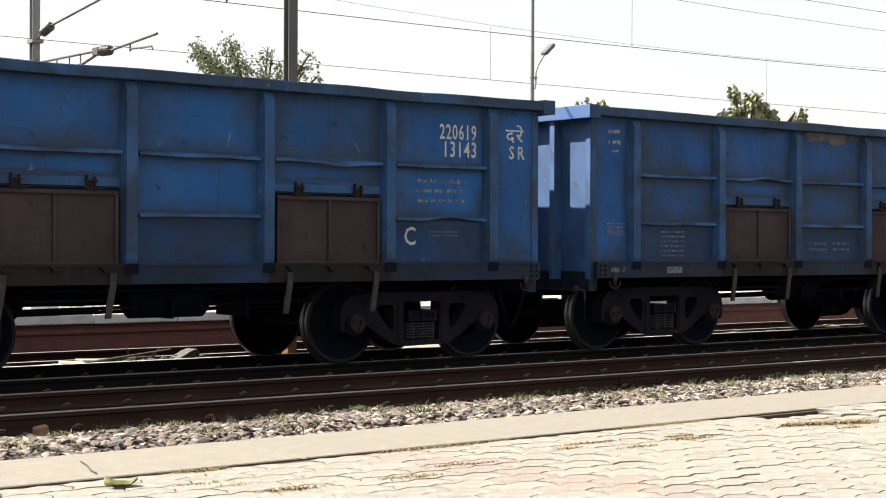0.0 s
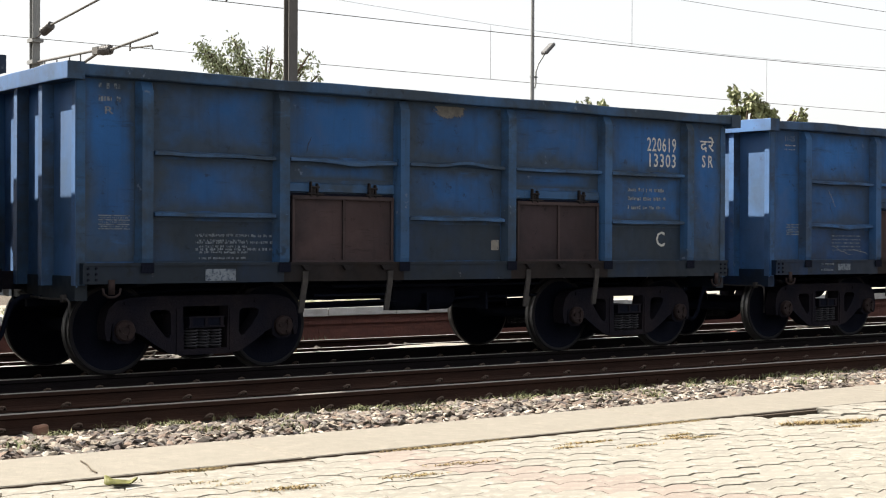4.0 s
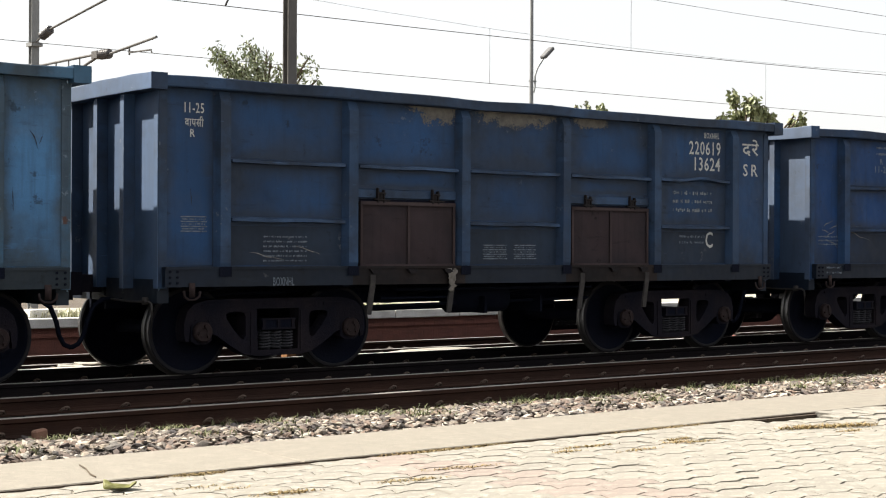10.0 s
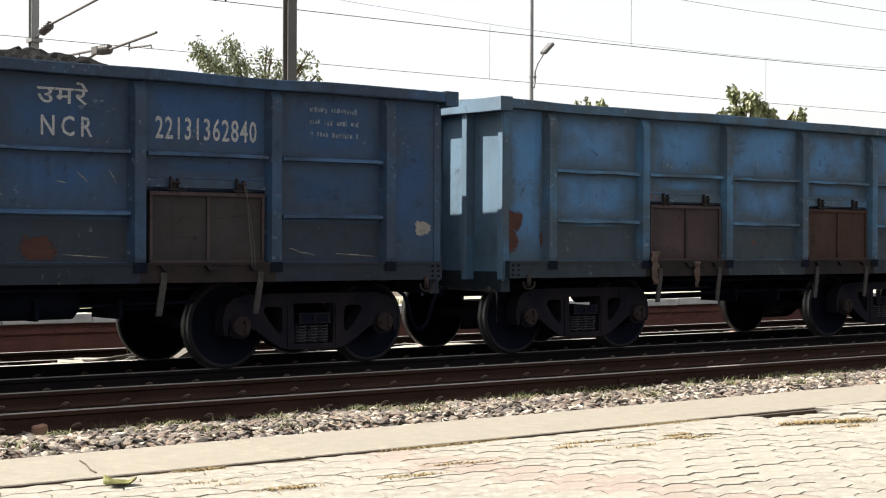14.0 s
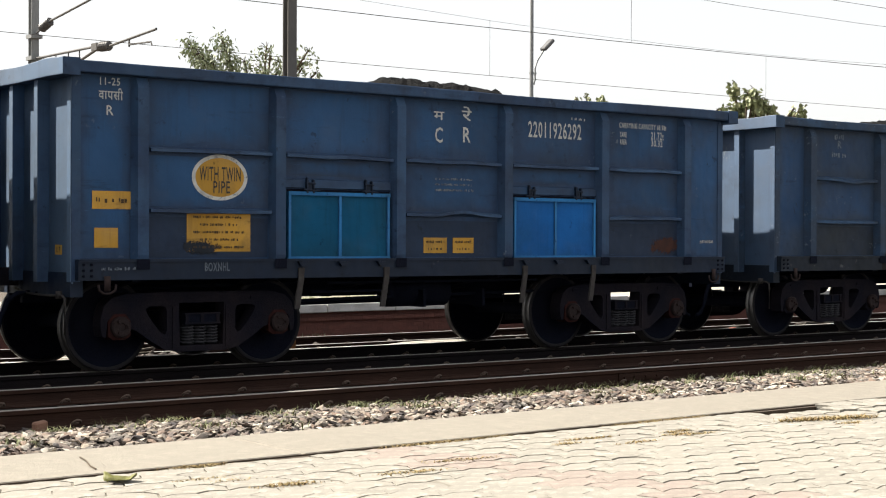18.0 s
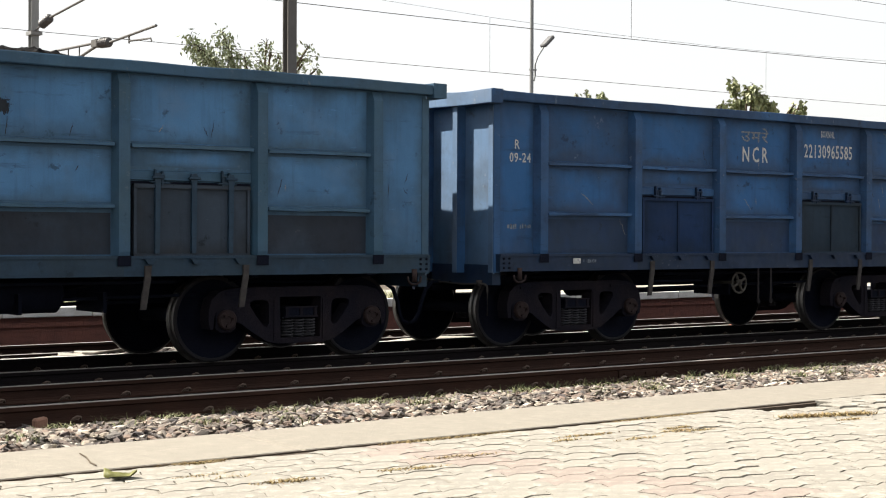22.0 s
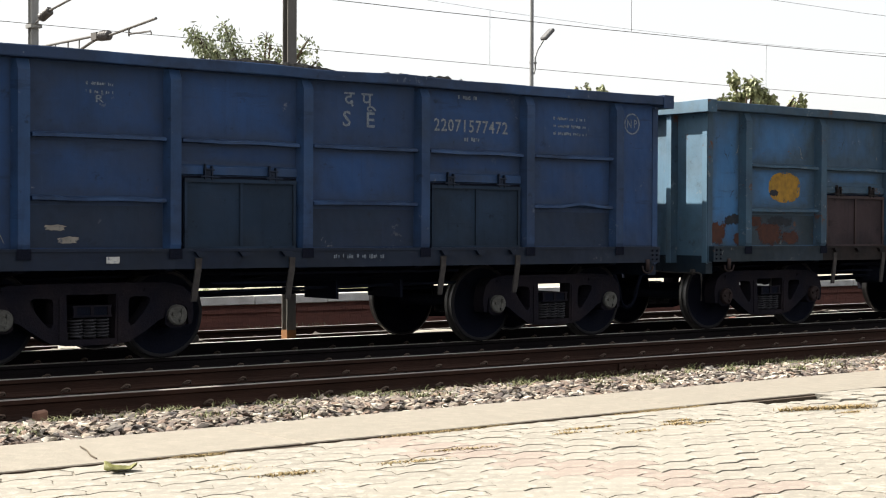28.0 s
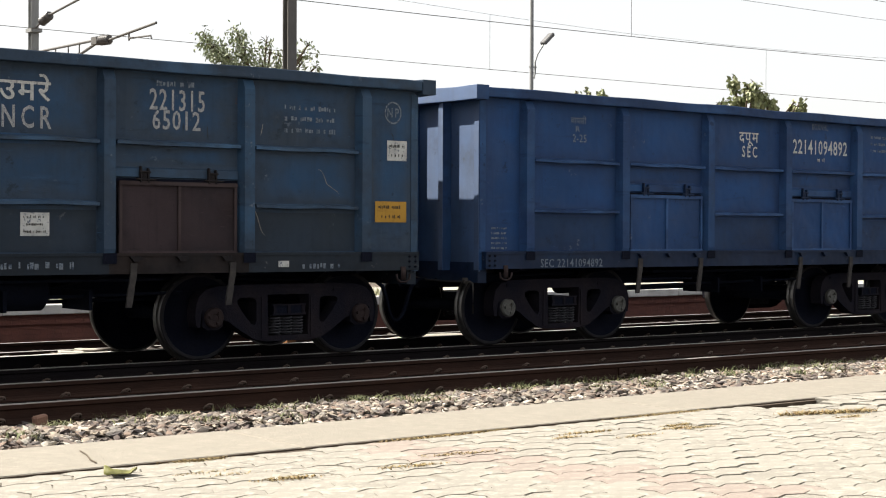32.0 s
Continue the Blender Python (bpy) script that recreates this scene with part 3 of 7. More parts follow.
def hinge_bm(bm):
    box(bm, -0.026, 0.026, -SHEET - 0.060, -SHEET - 0.0305, -0.035, 0.075)
    for x, top in ((-0.052, 0.135), (0.034, 0.115)):
        prism(bm, [(x, -0.03), (x + 0.018, -0.03), (x + 0.018, top), (x + 0.004, top + 0.012), (x, top)], "y", -SHEET - 0.072, -SHEET - 0.0305)
    rod(bm, (-0.10, -SHEET - 0.066, 0.008), (0.13, -SHEET - 0.066, -0.002), 0.010, 6)
    rod(bm, (-0.06, -SHEET - 0.066, 0.085), (0.065, -SHEET - 0.066, 0.080), 0.012, 6)
    rod(bm, (0.0, -SHEET - 0.068, 0.045), (0.0, -SHEET - 0.060, 0.045), 0.014, 6)


def hinge_strap_bm(bm):
    prism(bm, [(-0.030, 1.26), (0.024, 1.26), (0.034, 2.03), (0.048, 2.08), (0.030, 2.13), (-0.034, 2.12), (-0.046, 2.07), (-0.028, 2.02)], "y", -SHEET - 0.078, -SHEET - 0.044)
    rod(bm, (-0.07, -SHEET - 0.082, 2.075), (0.07, -SHEET - 0.082, 2.075), 0.016, 6)


def latch_bm(bm):
    prism(bm, [(-0.075, 0.0), (0.075, 0.0), (0.06, -0.035), (0.015, -0.055), (-0.03, -0.055)], "y", -SIDE - 0.035, -SIDE + 0.015)


def bolt_bm(bm):
    rod(bm, (0, -SIDE - 0.002, 0), (0, -SIDE + 0.0145, 0), 0.014, 6)


def lever_bm(bm):
    pts = [(0.03, 1.13), (0.025, 1.0), (0.0, 0.86), (-0.03, 0.66)]
    for (xa, za), (xb, zb) in zip(pts, pts[1:]):
        v = [bm.verts.new(p) for p in ((xa - 0.038, -1.612, za), (xa + 0.038, -1.612, za), (xa + 0.038, -1.588, za), (xa - 0.038, -1.588, za),
                                      (xb - 0.034, -1.612, zb), (xb + 0.034, -1.612, zb), (xb + 0.034, -1.588, zb), (xb - 0.034, -1.588, zb))]
        for q in ((0, 1, 2, 3), (7, 6, 5, 4), (0, 4, 5, 1), (1, 5, 6, 2), (2, 6, 7, 3), (3, 7, 4, 0)):
            bm.faces.new([v[i] for i in q])


def hook_bm(bm):
    box(bm, -0.035, 0.035, -1.60, -1.585, 0.90, 1.06)
    tube(bm, [(0.10, -1.592, 0.97), (0.09, -1.592, 0.91), (0.04, -1.592, 0.875), (-0.04, -1.592, 0.875), (-0.09, -1.592, 0.91), (-0.10, -1.592, 0.97)], 0.014, 6)


def floor_bm(bm):
    box(bm, -4.85, 4.85, -1.47, 1.47, 1.10, 1.14)


def centre_sill_bm(bm):
    prism(bm, [(-0.22, 0.74), (-0.16, 0.74), (-0.16, 1.02), (0.16, 1.02), (0.16, 0.74), (0.22, 0.74), (0.22, 1.098), (-0.22, 1.098)], "x", -4.98, 4.98)


def bearer_bm(bm):
    prism(bm, [(-1.46, 1.099), (-1.46, 0.99), (-0.6, 0.88), (-0.221, 0.84), (-0.221, 1.099)], "x", -0.06, 0.06)
    prism(bm, [(1.46, 1.099), (1.46, 0.99), (0.6, 0.88), (0.221, 0.84), (0.221, 1.099)], "x", -0.06, 0.06)


def headstock_bm(bm):
    box(bm, -0.07, 0.07, -1.47, 1.47, 0.84, 1.099)


def tank_bm(bm):
    rod(bm, (-0.45, 0, 0), (0.45, 0, 0), 0.19, 20)
    rod(bm, (-0.51, 0, 0), (-0.45, 0, 0), 0.12, 20, 0.19)
    rod(bm, (0.45, 0, 0), (0.51, 0, 0), 0.19, 20, 0.12)
    for x in (-0.3, 0.3):
        box(bm, x - 0.03, x + 0.03, -0.03, 0.03, 0.1, 0.30)


def cylinder_bm(bm):
    rod(bm, (-0.28, 0, 0), (0.22, 0, 0), 0.17, 18)
    rod(bm, (0.22, 0, 0), (0.30, 0, 0), 0.19, 18, 0.12)
    rod(bm, (0.30, 0, 0), (1.1, 0.0, -0.02), 0.025, 8)
    box(bm, -0.2, 0.15, -0.05, 0.05, 0.1, 0.35)


RIGGING = (((-2.1, -0.9, 0.72), (2.1, -0.9, 0.78), 0.02), ((-2.2, -0.45, 0.66), (2.2, -0.45, 0.70), 0.022), ((-1.6, -1.2, 0.94), (1.7, -1.2, 0.94), 0.018), ((-1.9, -1.3, 0.84), (-0.9, -1.3, 0.84), 0.016))


def pipe_bm(bm):
    tube(bm, [(-5.0, -0.62, 0.86), (-4.4, -0.62, 0.88), (-2.0, -0.66, 0.93), (2.0, -0.66, 0.93), (4.4, -0.62, 0.88), (5.0, -0.62, 0.86)], 0.02, 6)


def coupler_bm(bm):
    box(bm, 4.98, 5.24, -0.10, 0.10, 0.93, 1.13)
    prism(bm, [(5.24, -0.16), (5.40, -0.20), (5.475, -0.08), (5.42, 0.02), (5.47, 0.10), (5.40, 0.20), (5.24, 0.15)], "z", 0.90, 1.16)
    box(bm, 5.30, 5.36, -0.03, 0.03, 0.84, 0.90)


def hose_bm(bm, side=1):
    pts = [(4.98, -0.40, 0.86), (5.12, -0.41, 0.855), (5.23, -0.42, 0.78), (5.30, -0.42, 0.62), (5.34, -0.41, 0.46), (5.40, -0.40, 0.36), (5.4815, -0.40, 0.325)]
    tube(bm, [(x, y * side, z) for x, y, z in pts], 0.028, 7)


def frame_bm(bm):
    """A cast bogie side frame: bowed top chord, sloping arms, two windows, spring box, jaws over the axle boxes."""
    half = [(0.60, 0.865), (0.93, 0.855), (1.09, 0.815), (1.18, 0.73), (1.215, 0.60), (1.22, 0.50), (1.20, 0.40), (1.16, 0.39), (1.14, 0.57), (1.06, 0.64), (0.94, 0.64), (0.87, 0.57), (0.86, 0.47), (0.80, 0.45), (0.64, 0.34), (0.46, 0.235), (0.30, 0.205)]
    outer = half + [(-x, z) for x, z in reversed(half)]
    window = [(0.43, 0.66), (0.45, 0.70), (0.50, 0.715), (0.64, 0.715), (0.685, 0.69), (0.68, 0.645), (0.60, 0.53), (0.50, 0.415), (0.455, 0.40), (0.43, 0.44)]
    holes = [window, [(-x, z) for x, z in window], [(-0.27, 0.27), (0.27, 0.27), (0.285, 0.745), (-0.285, 0.745)]]
    edges = []
    for loop in [outer, *holes]:
        vs = [bm.verts.new((x, -1.235, z)) for x, z in loop]
        edges += [bm.edges.new((vs[i], vs[(i + 1) % len(vs)])) for i in range(len(vs))]
    made = bmesh.ops.triangle_fill(bm, use_beauty=True, edges=edges)
    faces = [f for f in made["geom"] if isinstance(f, bmesh.types.BMFace)]
    back = bmesh.ops.extrude_face_region(bm, geom=faces)
    bmesh.ops.translate(bm, verts=[v for v in back["geom"] if isinstance(v, bmesh.types.BMVert)], vec=(0, 0.20, 0))
    for s in (-1, 1):
        box(bm, *sorted((s * 0.62, s * 1.0)), -1.252, -1.236, 0.775, 0.81)
        box(bm, *sorted((s * 0.30, s * 0.37)), -1.250, -1.236, 0.24, 0.72)


def bolster_bm(bm):
    prism(bm, [(-1.24, 0.50), (-1.24, 0.62), (-0.9, 0.62), (0.9, 0.62), (1.24, 0.62), (1.24, 0.50), (0.7, 0.40), (-0.7, 0.40)], "x", -0.20, 0.20)
    rod(bm, (0, 0, 0.62), (0, 0, 0.82), 0.20, 16)


def spring_bm(bm):
    turns, n = 6.5, 60
    pts = [(0.062 * math.cos(i / n * turns * math.tau), 0.062 * math.sin(i / n * turns * math.tau), i / n * 0.215) for i in range(n + 1)]
    tube(bm, pts, 0.0095, 4)


def bolster_end_bm(bm):
    """The ribbed end of the bolster between the springs and the top chord."""
    box(bm, -0.225, 0.225, -1.262, -1.243, 0.505, 0.525)
    box(bm, -0.225, 0.225, -1.262, -1.243, 0.615, 0.632)
    for x in (-0.215, -0.02, 0.175):
        box(bm, x, x + 0.04, -1.258, -1.243, 0.5255, 0.6145)


def adapter_bm(bm):
    prism(bm, [(-0.13, 0.40), (-0.13, 0.56), (-0.08, 0.64), (0.08, 0.64), (0.13, 0.56), (0.13, 0.40), (0.07, 0.36), (-0.07, 0.36)], "y", -1.235, -1.03)


def axle_bm(bm):
    lathe(bm, [(0.065, -1.27), (0.065, -1.0), (0.095, -0.98), (0.095, -0.79), (0.08, -0.6), (0.08, 0.6), (0.095, 0.79), (0.095, 0.98), (0.065, 1.0), (0.065, 1.27)], 20)


def wheel_bm(bm):
    lathe(bm, [(0.09, -0.965), (0.15, -0.965), (0.17, -0.93), (0.26, -0.885), (0.40, -0.880), (0.425, -0.925), (0.475, -0.927), (0.482, -0.92),
               (0.482, -0.80), (0.425, -0.800), (0.40, -0.845), (0.26, -0.85), (0.17, -0.80), (0.15, -0.78), (0.09, -0.78)], 48)


def tread_bm(bm):
    lathe(bm, [(0.452, -0.9275), (0.456, -0.9305), (0.490, -0.9300), (0.4985, -0.922), (0.5005, -0.845), (0.508, -0.832), (0.526, -0.825), (0.528, -0.812), (0.515, -0.801), (0.483, -0.800), (0.483, -0.9265)], 64, False)


def running_band_bm(bm):
    lathe(bm, [(0.4990, -0.921), (0.5012, -0.845), (0.5090, -0.8325), (0.5268, -0.8257), (0.5288, -0.812), (0.5160, -0.8003), (0.4960, -0.8012), (0.4960, -0.9200)], 64, False)


def cap_bm(bm):
    lathe(bm, [(0.115, -1.24), (0.115, -1.285), (0.10, -1.30), (0.045, -1.30), (0.04, -1.29)], 24)
    for k in range(3):
        a = k * math.tau / 3
        rod(bm, (0.068 * math.cos(a), -1.325, 0.068 * math.sin(a)), (0.068 * math.cos(a), -1.299, 0.068 * math.sin(a)), 0.02, 6)


def brake_wheel_bm(bm):
    tube(bm, [(0.15 * math.cos(i * math.tau / 20), 0, 0.15 * math.sin(i * math.tau / 20)) for i in range(21)], 0.016, 6)
    for i in range(4):
        a = (i + 0.3) * math.tau / 4
        rod(bm, (0, 0, 0), (0.15 * math.cos(a), 0, 0.15 * math.sin(a)), 0.020, 5)
    rod(bm, (0, -0.02, 0), (0, 0.03, 0), 0.05, 12)
    rod(bm, (0, -0.03, 0), (0, 0.5, 0), 0.025, 8)


def stripe_bm(length, height):
    def build(bm):
        box(bm, -length / 2, length / 2, -0.003, 0.0, -height / 2, height / 2)
    return build


def strip(parent, name, x, z, length, height, mat, y, label=""):
    return part(name, mesh("strip_%.3f_%.3f" % (length, height), stripe_bm(length, height), mat=mat), mat, parent, pose(x, y, z), label)


def words(parent, text, x, z, height, mat, y=-SHEET - 0.0075, width=None):
    """Painted lettering on the near side: its middle, its capital height and its width."""
    key = "text_%s" % text
    if key not in MESHES:
        curve = bpy.data.curves.new("lettering", "FONT")
        curve.body, curve.resolution_u, curve.extrude = text, 2, 0.0
        curve.space_character, curve.offset = (1.45 if len(text) < 4 and text.isascii() else 1.12), 0.012
        ob = bpy.data.objects.new("lettering", curve)
        scene.collection.objects.link(ob)
        data = bpy.data.meshes.new_from_object(ob)
        bpy.data.objects.remove(ob)
        MESHES[key] = glyphs(data, mat)
    lo, hi, letters = MESHES[key]
    s = height / 0.69
    sx = s if width is None else width / (hi - lo)
    m = Matrix.Translation((x - (hi + lo) / 2 * sx, y, z - height / 2)) @ Matrix.Rotation(math.pi / 2, 4, "X") @ Matrix.Diagonal((sx, s, 1, 1))
    for data in letters:
        part("letter", data, mat, parent, m)


def glyphs(data, mat):
    """Splits a line of writing into its letters, by the gaps between them: its ends and a mesh for each letter."""
    xs = [v.co.x for v in data.vertices]
    faces = sorted([tuple(p.vertices) for p in data.polygons], key=lambda f: min(xs[i] for i in f))
    groups, reach = [], -9.0
    for f in faces:
        if min(xs[i] for i in f) > reach + 0.004:
            groups.append([])
        groups[-1].append(f)
        reach = max(reach, max(xs[i] for i in f))
    letters = []
    for g in groups:
        used = sorted({i for f in g for i in f})
        at = {i: n for n, i in enumerate(used)}
        letters.append(pydata("letter", [data.vertices[i].co for i in used], [[at[i] for i in f] for f in g], mat))
    return min(xs), max(xs), letters


def bars(parent, x, z, width, rows, height, mat, y=-SHEET - 0.0045, seed=0):
    """Writing too faint to read, as rows of broken bars."""
    rng = random.Random(seed + int(x * 100))
    for r in range(rows):
        def build(bm):
            at = -width / 2
            while at < width / 2 - 0.01:
                w = min(rng.uniform(0.12, 0.45) * height, width / 2 - at)
                lo, hi = rng.uniform(-0.5, -0.25) * height, rng.uniform(0.2, 0.5) * height
                box(bm, at, at + w, -0.002, 0.0, lo * 0.8, hi * 0.8)
                at += w + height * rng.choice((0.10, 0.14, 0.2, 0.7))
        tagged(part("writing_bar", mesh("bars%d" % len(MESHES), build, mat=mat), mat, parent, pose(x, y, z - r * height * 1.7)), kind="stuff")


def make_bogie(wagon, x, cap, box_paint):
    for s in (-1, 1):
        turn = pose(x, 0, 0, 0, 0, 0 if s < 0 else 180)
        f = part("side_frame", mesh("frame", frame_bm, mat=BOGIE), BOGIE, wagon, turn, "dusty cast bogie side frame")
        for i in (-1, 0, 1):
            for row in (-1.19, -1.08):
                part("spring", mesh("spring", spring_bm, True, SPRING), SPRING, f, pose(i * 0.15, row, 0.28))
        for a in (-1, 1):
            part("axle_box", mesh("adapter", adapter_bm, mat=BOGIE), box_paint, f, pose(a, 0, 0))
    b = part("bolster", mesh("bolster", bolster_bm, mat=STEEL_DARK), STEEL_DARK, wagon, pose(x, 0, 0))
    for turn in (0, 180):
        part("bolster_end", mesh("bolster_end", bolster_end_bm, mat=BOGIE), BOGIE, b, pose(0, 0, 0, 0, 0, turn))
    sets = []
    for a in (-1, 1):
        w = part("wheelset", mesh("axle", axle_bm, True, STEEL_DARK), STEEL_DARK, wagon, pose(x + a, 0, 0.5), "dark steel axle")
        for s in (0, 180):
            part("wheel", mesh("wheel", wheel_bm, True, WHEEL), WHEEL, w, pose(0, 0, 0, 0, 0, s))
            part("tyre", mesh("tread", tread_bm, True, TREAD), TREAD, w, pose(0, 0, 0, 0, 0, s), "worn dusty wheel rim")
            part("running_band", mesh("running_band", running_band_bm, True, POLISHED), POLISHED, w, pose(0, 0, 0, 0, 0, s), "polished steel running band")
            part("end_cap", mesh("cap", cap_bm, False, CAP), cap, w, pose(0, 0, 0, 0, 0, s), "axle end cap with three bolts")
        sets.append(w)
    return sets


DENTS = random.Random(17)
WAGONS, WHEELSETS, LOADS = {}, [], {}
MOUNDS = {5: [(0.1, 2.2, 3.58), (-2.2, 2.0, 3.45)], 6: [(0.15, 0.7, 3.58), (0.9, 1.9, 3.56), (-1.5, 2.2, 3.40)], 8: [(0.2, 1.6, 3.52), (-2.6, 1.8, 3.38)],
          10: [(-0.6, 2.4, 3.51), (1.6, 2.2, 3.48)], 4: [(-2.0, 3.0, 3.36), (1.8, 2.4, 3.36)], 1: [(-1.5, 2.5, 3.34)]}


def make_wagon(k, label, body, doors, rim=None):
    """A high-sided open bogie wagon. doors: the two near door materials."""
    rim = rim or body
    w = tagged(new("open_wagon"), label, "goods wagon", "wagons of the goods train")
    WAGONS[k] = w
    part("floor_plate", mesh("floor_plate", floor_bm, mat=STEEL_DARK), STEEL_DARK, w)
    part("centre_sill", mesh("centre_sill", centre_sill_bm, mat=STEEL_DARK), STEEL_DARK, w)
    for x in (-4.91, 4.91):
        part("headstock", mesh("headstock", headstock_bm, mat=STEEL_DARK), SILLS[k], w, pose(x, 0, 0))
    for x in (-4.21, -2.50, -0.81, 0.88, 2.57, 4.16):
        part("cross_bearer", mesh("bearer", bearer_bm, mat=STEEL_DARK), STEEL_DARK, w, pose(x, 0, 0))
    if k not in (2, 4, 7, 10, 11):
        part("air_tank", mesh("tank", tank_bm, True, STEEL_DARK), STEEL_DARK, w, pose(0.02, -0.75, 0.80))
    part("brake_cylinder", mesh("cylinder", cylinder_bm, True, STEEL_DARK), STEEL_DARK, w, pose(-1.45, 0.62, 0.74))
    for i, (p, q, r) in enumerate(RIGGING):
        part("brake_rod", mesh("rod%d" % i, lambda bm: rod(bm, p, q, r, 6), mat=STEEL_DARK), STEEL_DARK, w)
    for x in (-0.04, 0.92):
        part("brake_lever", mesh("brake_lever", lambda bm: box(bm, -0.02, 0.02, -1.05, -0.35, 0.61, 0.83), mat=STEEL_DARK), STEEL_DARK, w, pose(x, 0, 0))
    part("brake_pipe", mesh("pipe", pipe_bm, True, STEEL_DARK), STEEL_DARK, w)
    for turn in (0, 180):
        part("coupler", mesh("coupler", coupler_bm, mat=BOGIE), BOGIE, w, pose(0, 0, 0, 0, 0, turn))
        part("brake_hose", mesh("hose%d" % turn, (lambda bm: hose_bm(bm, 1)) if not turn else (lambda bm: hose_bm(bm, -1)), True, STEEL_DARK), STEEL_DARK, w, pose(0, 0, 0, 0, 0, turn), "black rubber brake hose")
        end = part("end_wall", mesh("end_sheet", end_sheet_bm, mat=body), ENDS[k], w, pose(4.96 if not turn else -4.96, 0, 0))
        part("end_rim", mesh("end_rim%d" % k, end_rim_bm(k), mat=body), rim, end, pose(0.09 if not turn else -0.09, 0, 0, 0, 0, 0 if turn else 180))
        part("end_rim_face", mesh("end_rim_face%d" % k, end_rim_bm(k, True), mat=body), ENDS[k], end, pose(0.09 if not turn else -0.09, 0, 0, 0, 0, 0 if turn else 180), "dusty scuffed face of the top rail, paled as by sun")
        part("release_rod", mesh("release_rod", release_bm, True, ROD), ROD, w, pose(0, 0, 0, 0, 0, turn), "bent coupling release rod")
        for y in (-1.445, 1.445):
            part("end_angle", mesh("end_angle", end_angle_bm, mat=body), ENDS[k], end, pose(0.007 if not turn else -0.007, y, 0, 0, 0, 0 if turn else 180))
        for y in (-0.85, -0.17, 0.51):
            at = pose(0.007 if not turn else -0.007, y, 0, 0, 0, 0 if turn else 180)
            part("end_post", mesh("end_post", end_post_bm, mat=body), body, end, at)
            part("end_post_face", mesh("end_face", end_face_bm, mat=body), ENDS[k], end, at, "dusty scuffed post front, paled as by sun")
    part("top_rim", mesh("rim%d" % k, rim_bm(k), mat=rim), rim, w, None)
    for turn in (0, 180):
        side = part("side_wall", mesh("sheet", sheet_bm, mat=body), SHEETS[k], w, pose(0, 0, 0, 0, 0, turn))
        posts = POSTS if not turn else [-x for x in reversed(POSTS)]
        for x in (-4.93, 4.93):
            part("corner_post", mesh("corner", corner_bm, mat=body), body, side, pose(x, 0, 0))
        for x in posts:
            part("side_post", mesh("post", post_bm, mat=body), body, side, pose(x, 0, 0))
            part("post_foot", mesh("post_foot", foot_bm, mat=BOGIE), STEEL_DARK, side, pose(x, 0, 0))
        edges = [-4.94, *posts, 4.94]
        for i, (a, b) in enumerate(zip(edges, edges[1:])):
            a2, b2 = a + (0.10 if i else 0.005), b - (0.10 if i < 6 else 0.005)
            n, mid = round(b2 - a2, 2), (a2 + b2) / 2
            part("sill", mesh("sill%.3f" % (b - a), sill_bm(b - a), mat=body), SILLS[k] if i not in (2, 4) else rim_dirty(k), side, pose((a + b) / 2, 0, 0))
            if i in (0, 6):
                continue
            door = i in (2, 4)
            for z in ((2.42,) if door else (2.42, 1.765)):
                kind = DENTS.choice((0, 1, 2, 0, 1, 2, 0, 1, 2, 0, 1, 2, 3, 4))
                part("rib", mesh("rib%.2f_%d" % (n, kind), rib_bm(n, kind), mat=body), RIBS[k], side, pose(mid, 0, z))
            if not door:
                continue
            dm = doors[0 if i == 2 else 1] if not turn else RUSTY
            d = part("door", mesh("door", door_bm, mat=dm), dm, w, pose(0, 0, 0, 0, 0, turn) @ pose(mid, 0, 0), "drop door")
            edge = AZURE_EDGE if k == 6 and not turn else RED_BROWN if k == 4 and i == 4 else RIBS[k] if k == 11 else dm if k in (7, 8, 10) else DOOR_EDGE
            part("door_gap", mesh("door_gap", lambda bm: box(bm, -0.748, 0.748, -SHEET - 0.0018, -SHEET - 0.0004, 1.236, 2.034), mat=STEEL_DARK), STEEL_DARK, d, None, "dark gap round the door")
            for z in (1.237, 1.983) if k != 2 or i != 2 else ():
                part("door_bar", mesh("door_bar_h", door_bar_h, mat=dm), edge, d, pose(0, 0, z))
            for x in (-0.694, 0.0, 0.694) if k != 2 or i != 2 else ():
                part("door_bar", mesh("door_bar_v", door_bar_v, mat=dm), edge, d, pose(x, 0, 0))
            part("hinge_beam", mesh("hinge_beam", hinge_beam_bm, mat=body), body, d, pose(0, 0, 2.04))
            for x in (-0.42, 0.40):
                part("hinge", mesh("hinge", hinge_bm, mat=STEEL_DARK), SILLS[k] if k in (6, 7, 8, 10, 11) else GEAR, d, pose(x, 0, 2.02))
            for x in (-0.44, 0.0, 0.46) if k == 8 else ():
                part("hinge_strap", mesh("hinge_strap", hinge_strap_bm, mat=STEEL_DARK), SILLS[k], d, pose(x, 0, 0), "sooty hinge strap")
            for x in (-0.55, 0.0, 0.55):
                part("latch", mesh("latch", latch_bm, mat=BOGIE), SILLS[k] if k in (6, 7, 8, 10, 11) else GEAR, d, pose(x, 0, 1.20))
            for x in (-0.60, 0.60):
                part("lever", mesh("lever", lever_bm, mat=BOGIE), ROD, d, pose(x, 0, 0))
        for x in (-4.84, 4.84):
            for i, z in ((i, z) for i in (-0.045, 0.045) for z in (1.06, 1.12, 1.18)):
                if not turn:
                    part("bolt", mesh("bolt", bolt_bm, mat=STEEL_DARK), STEEL_DARK, side, pose(x + i, 0, z))
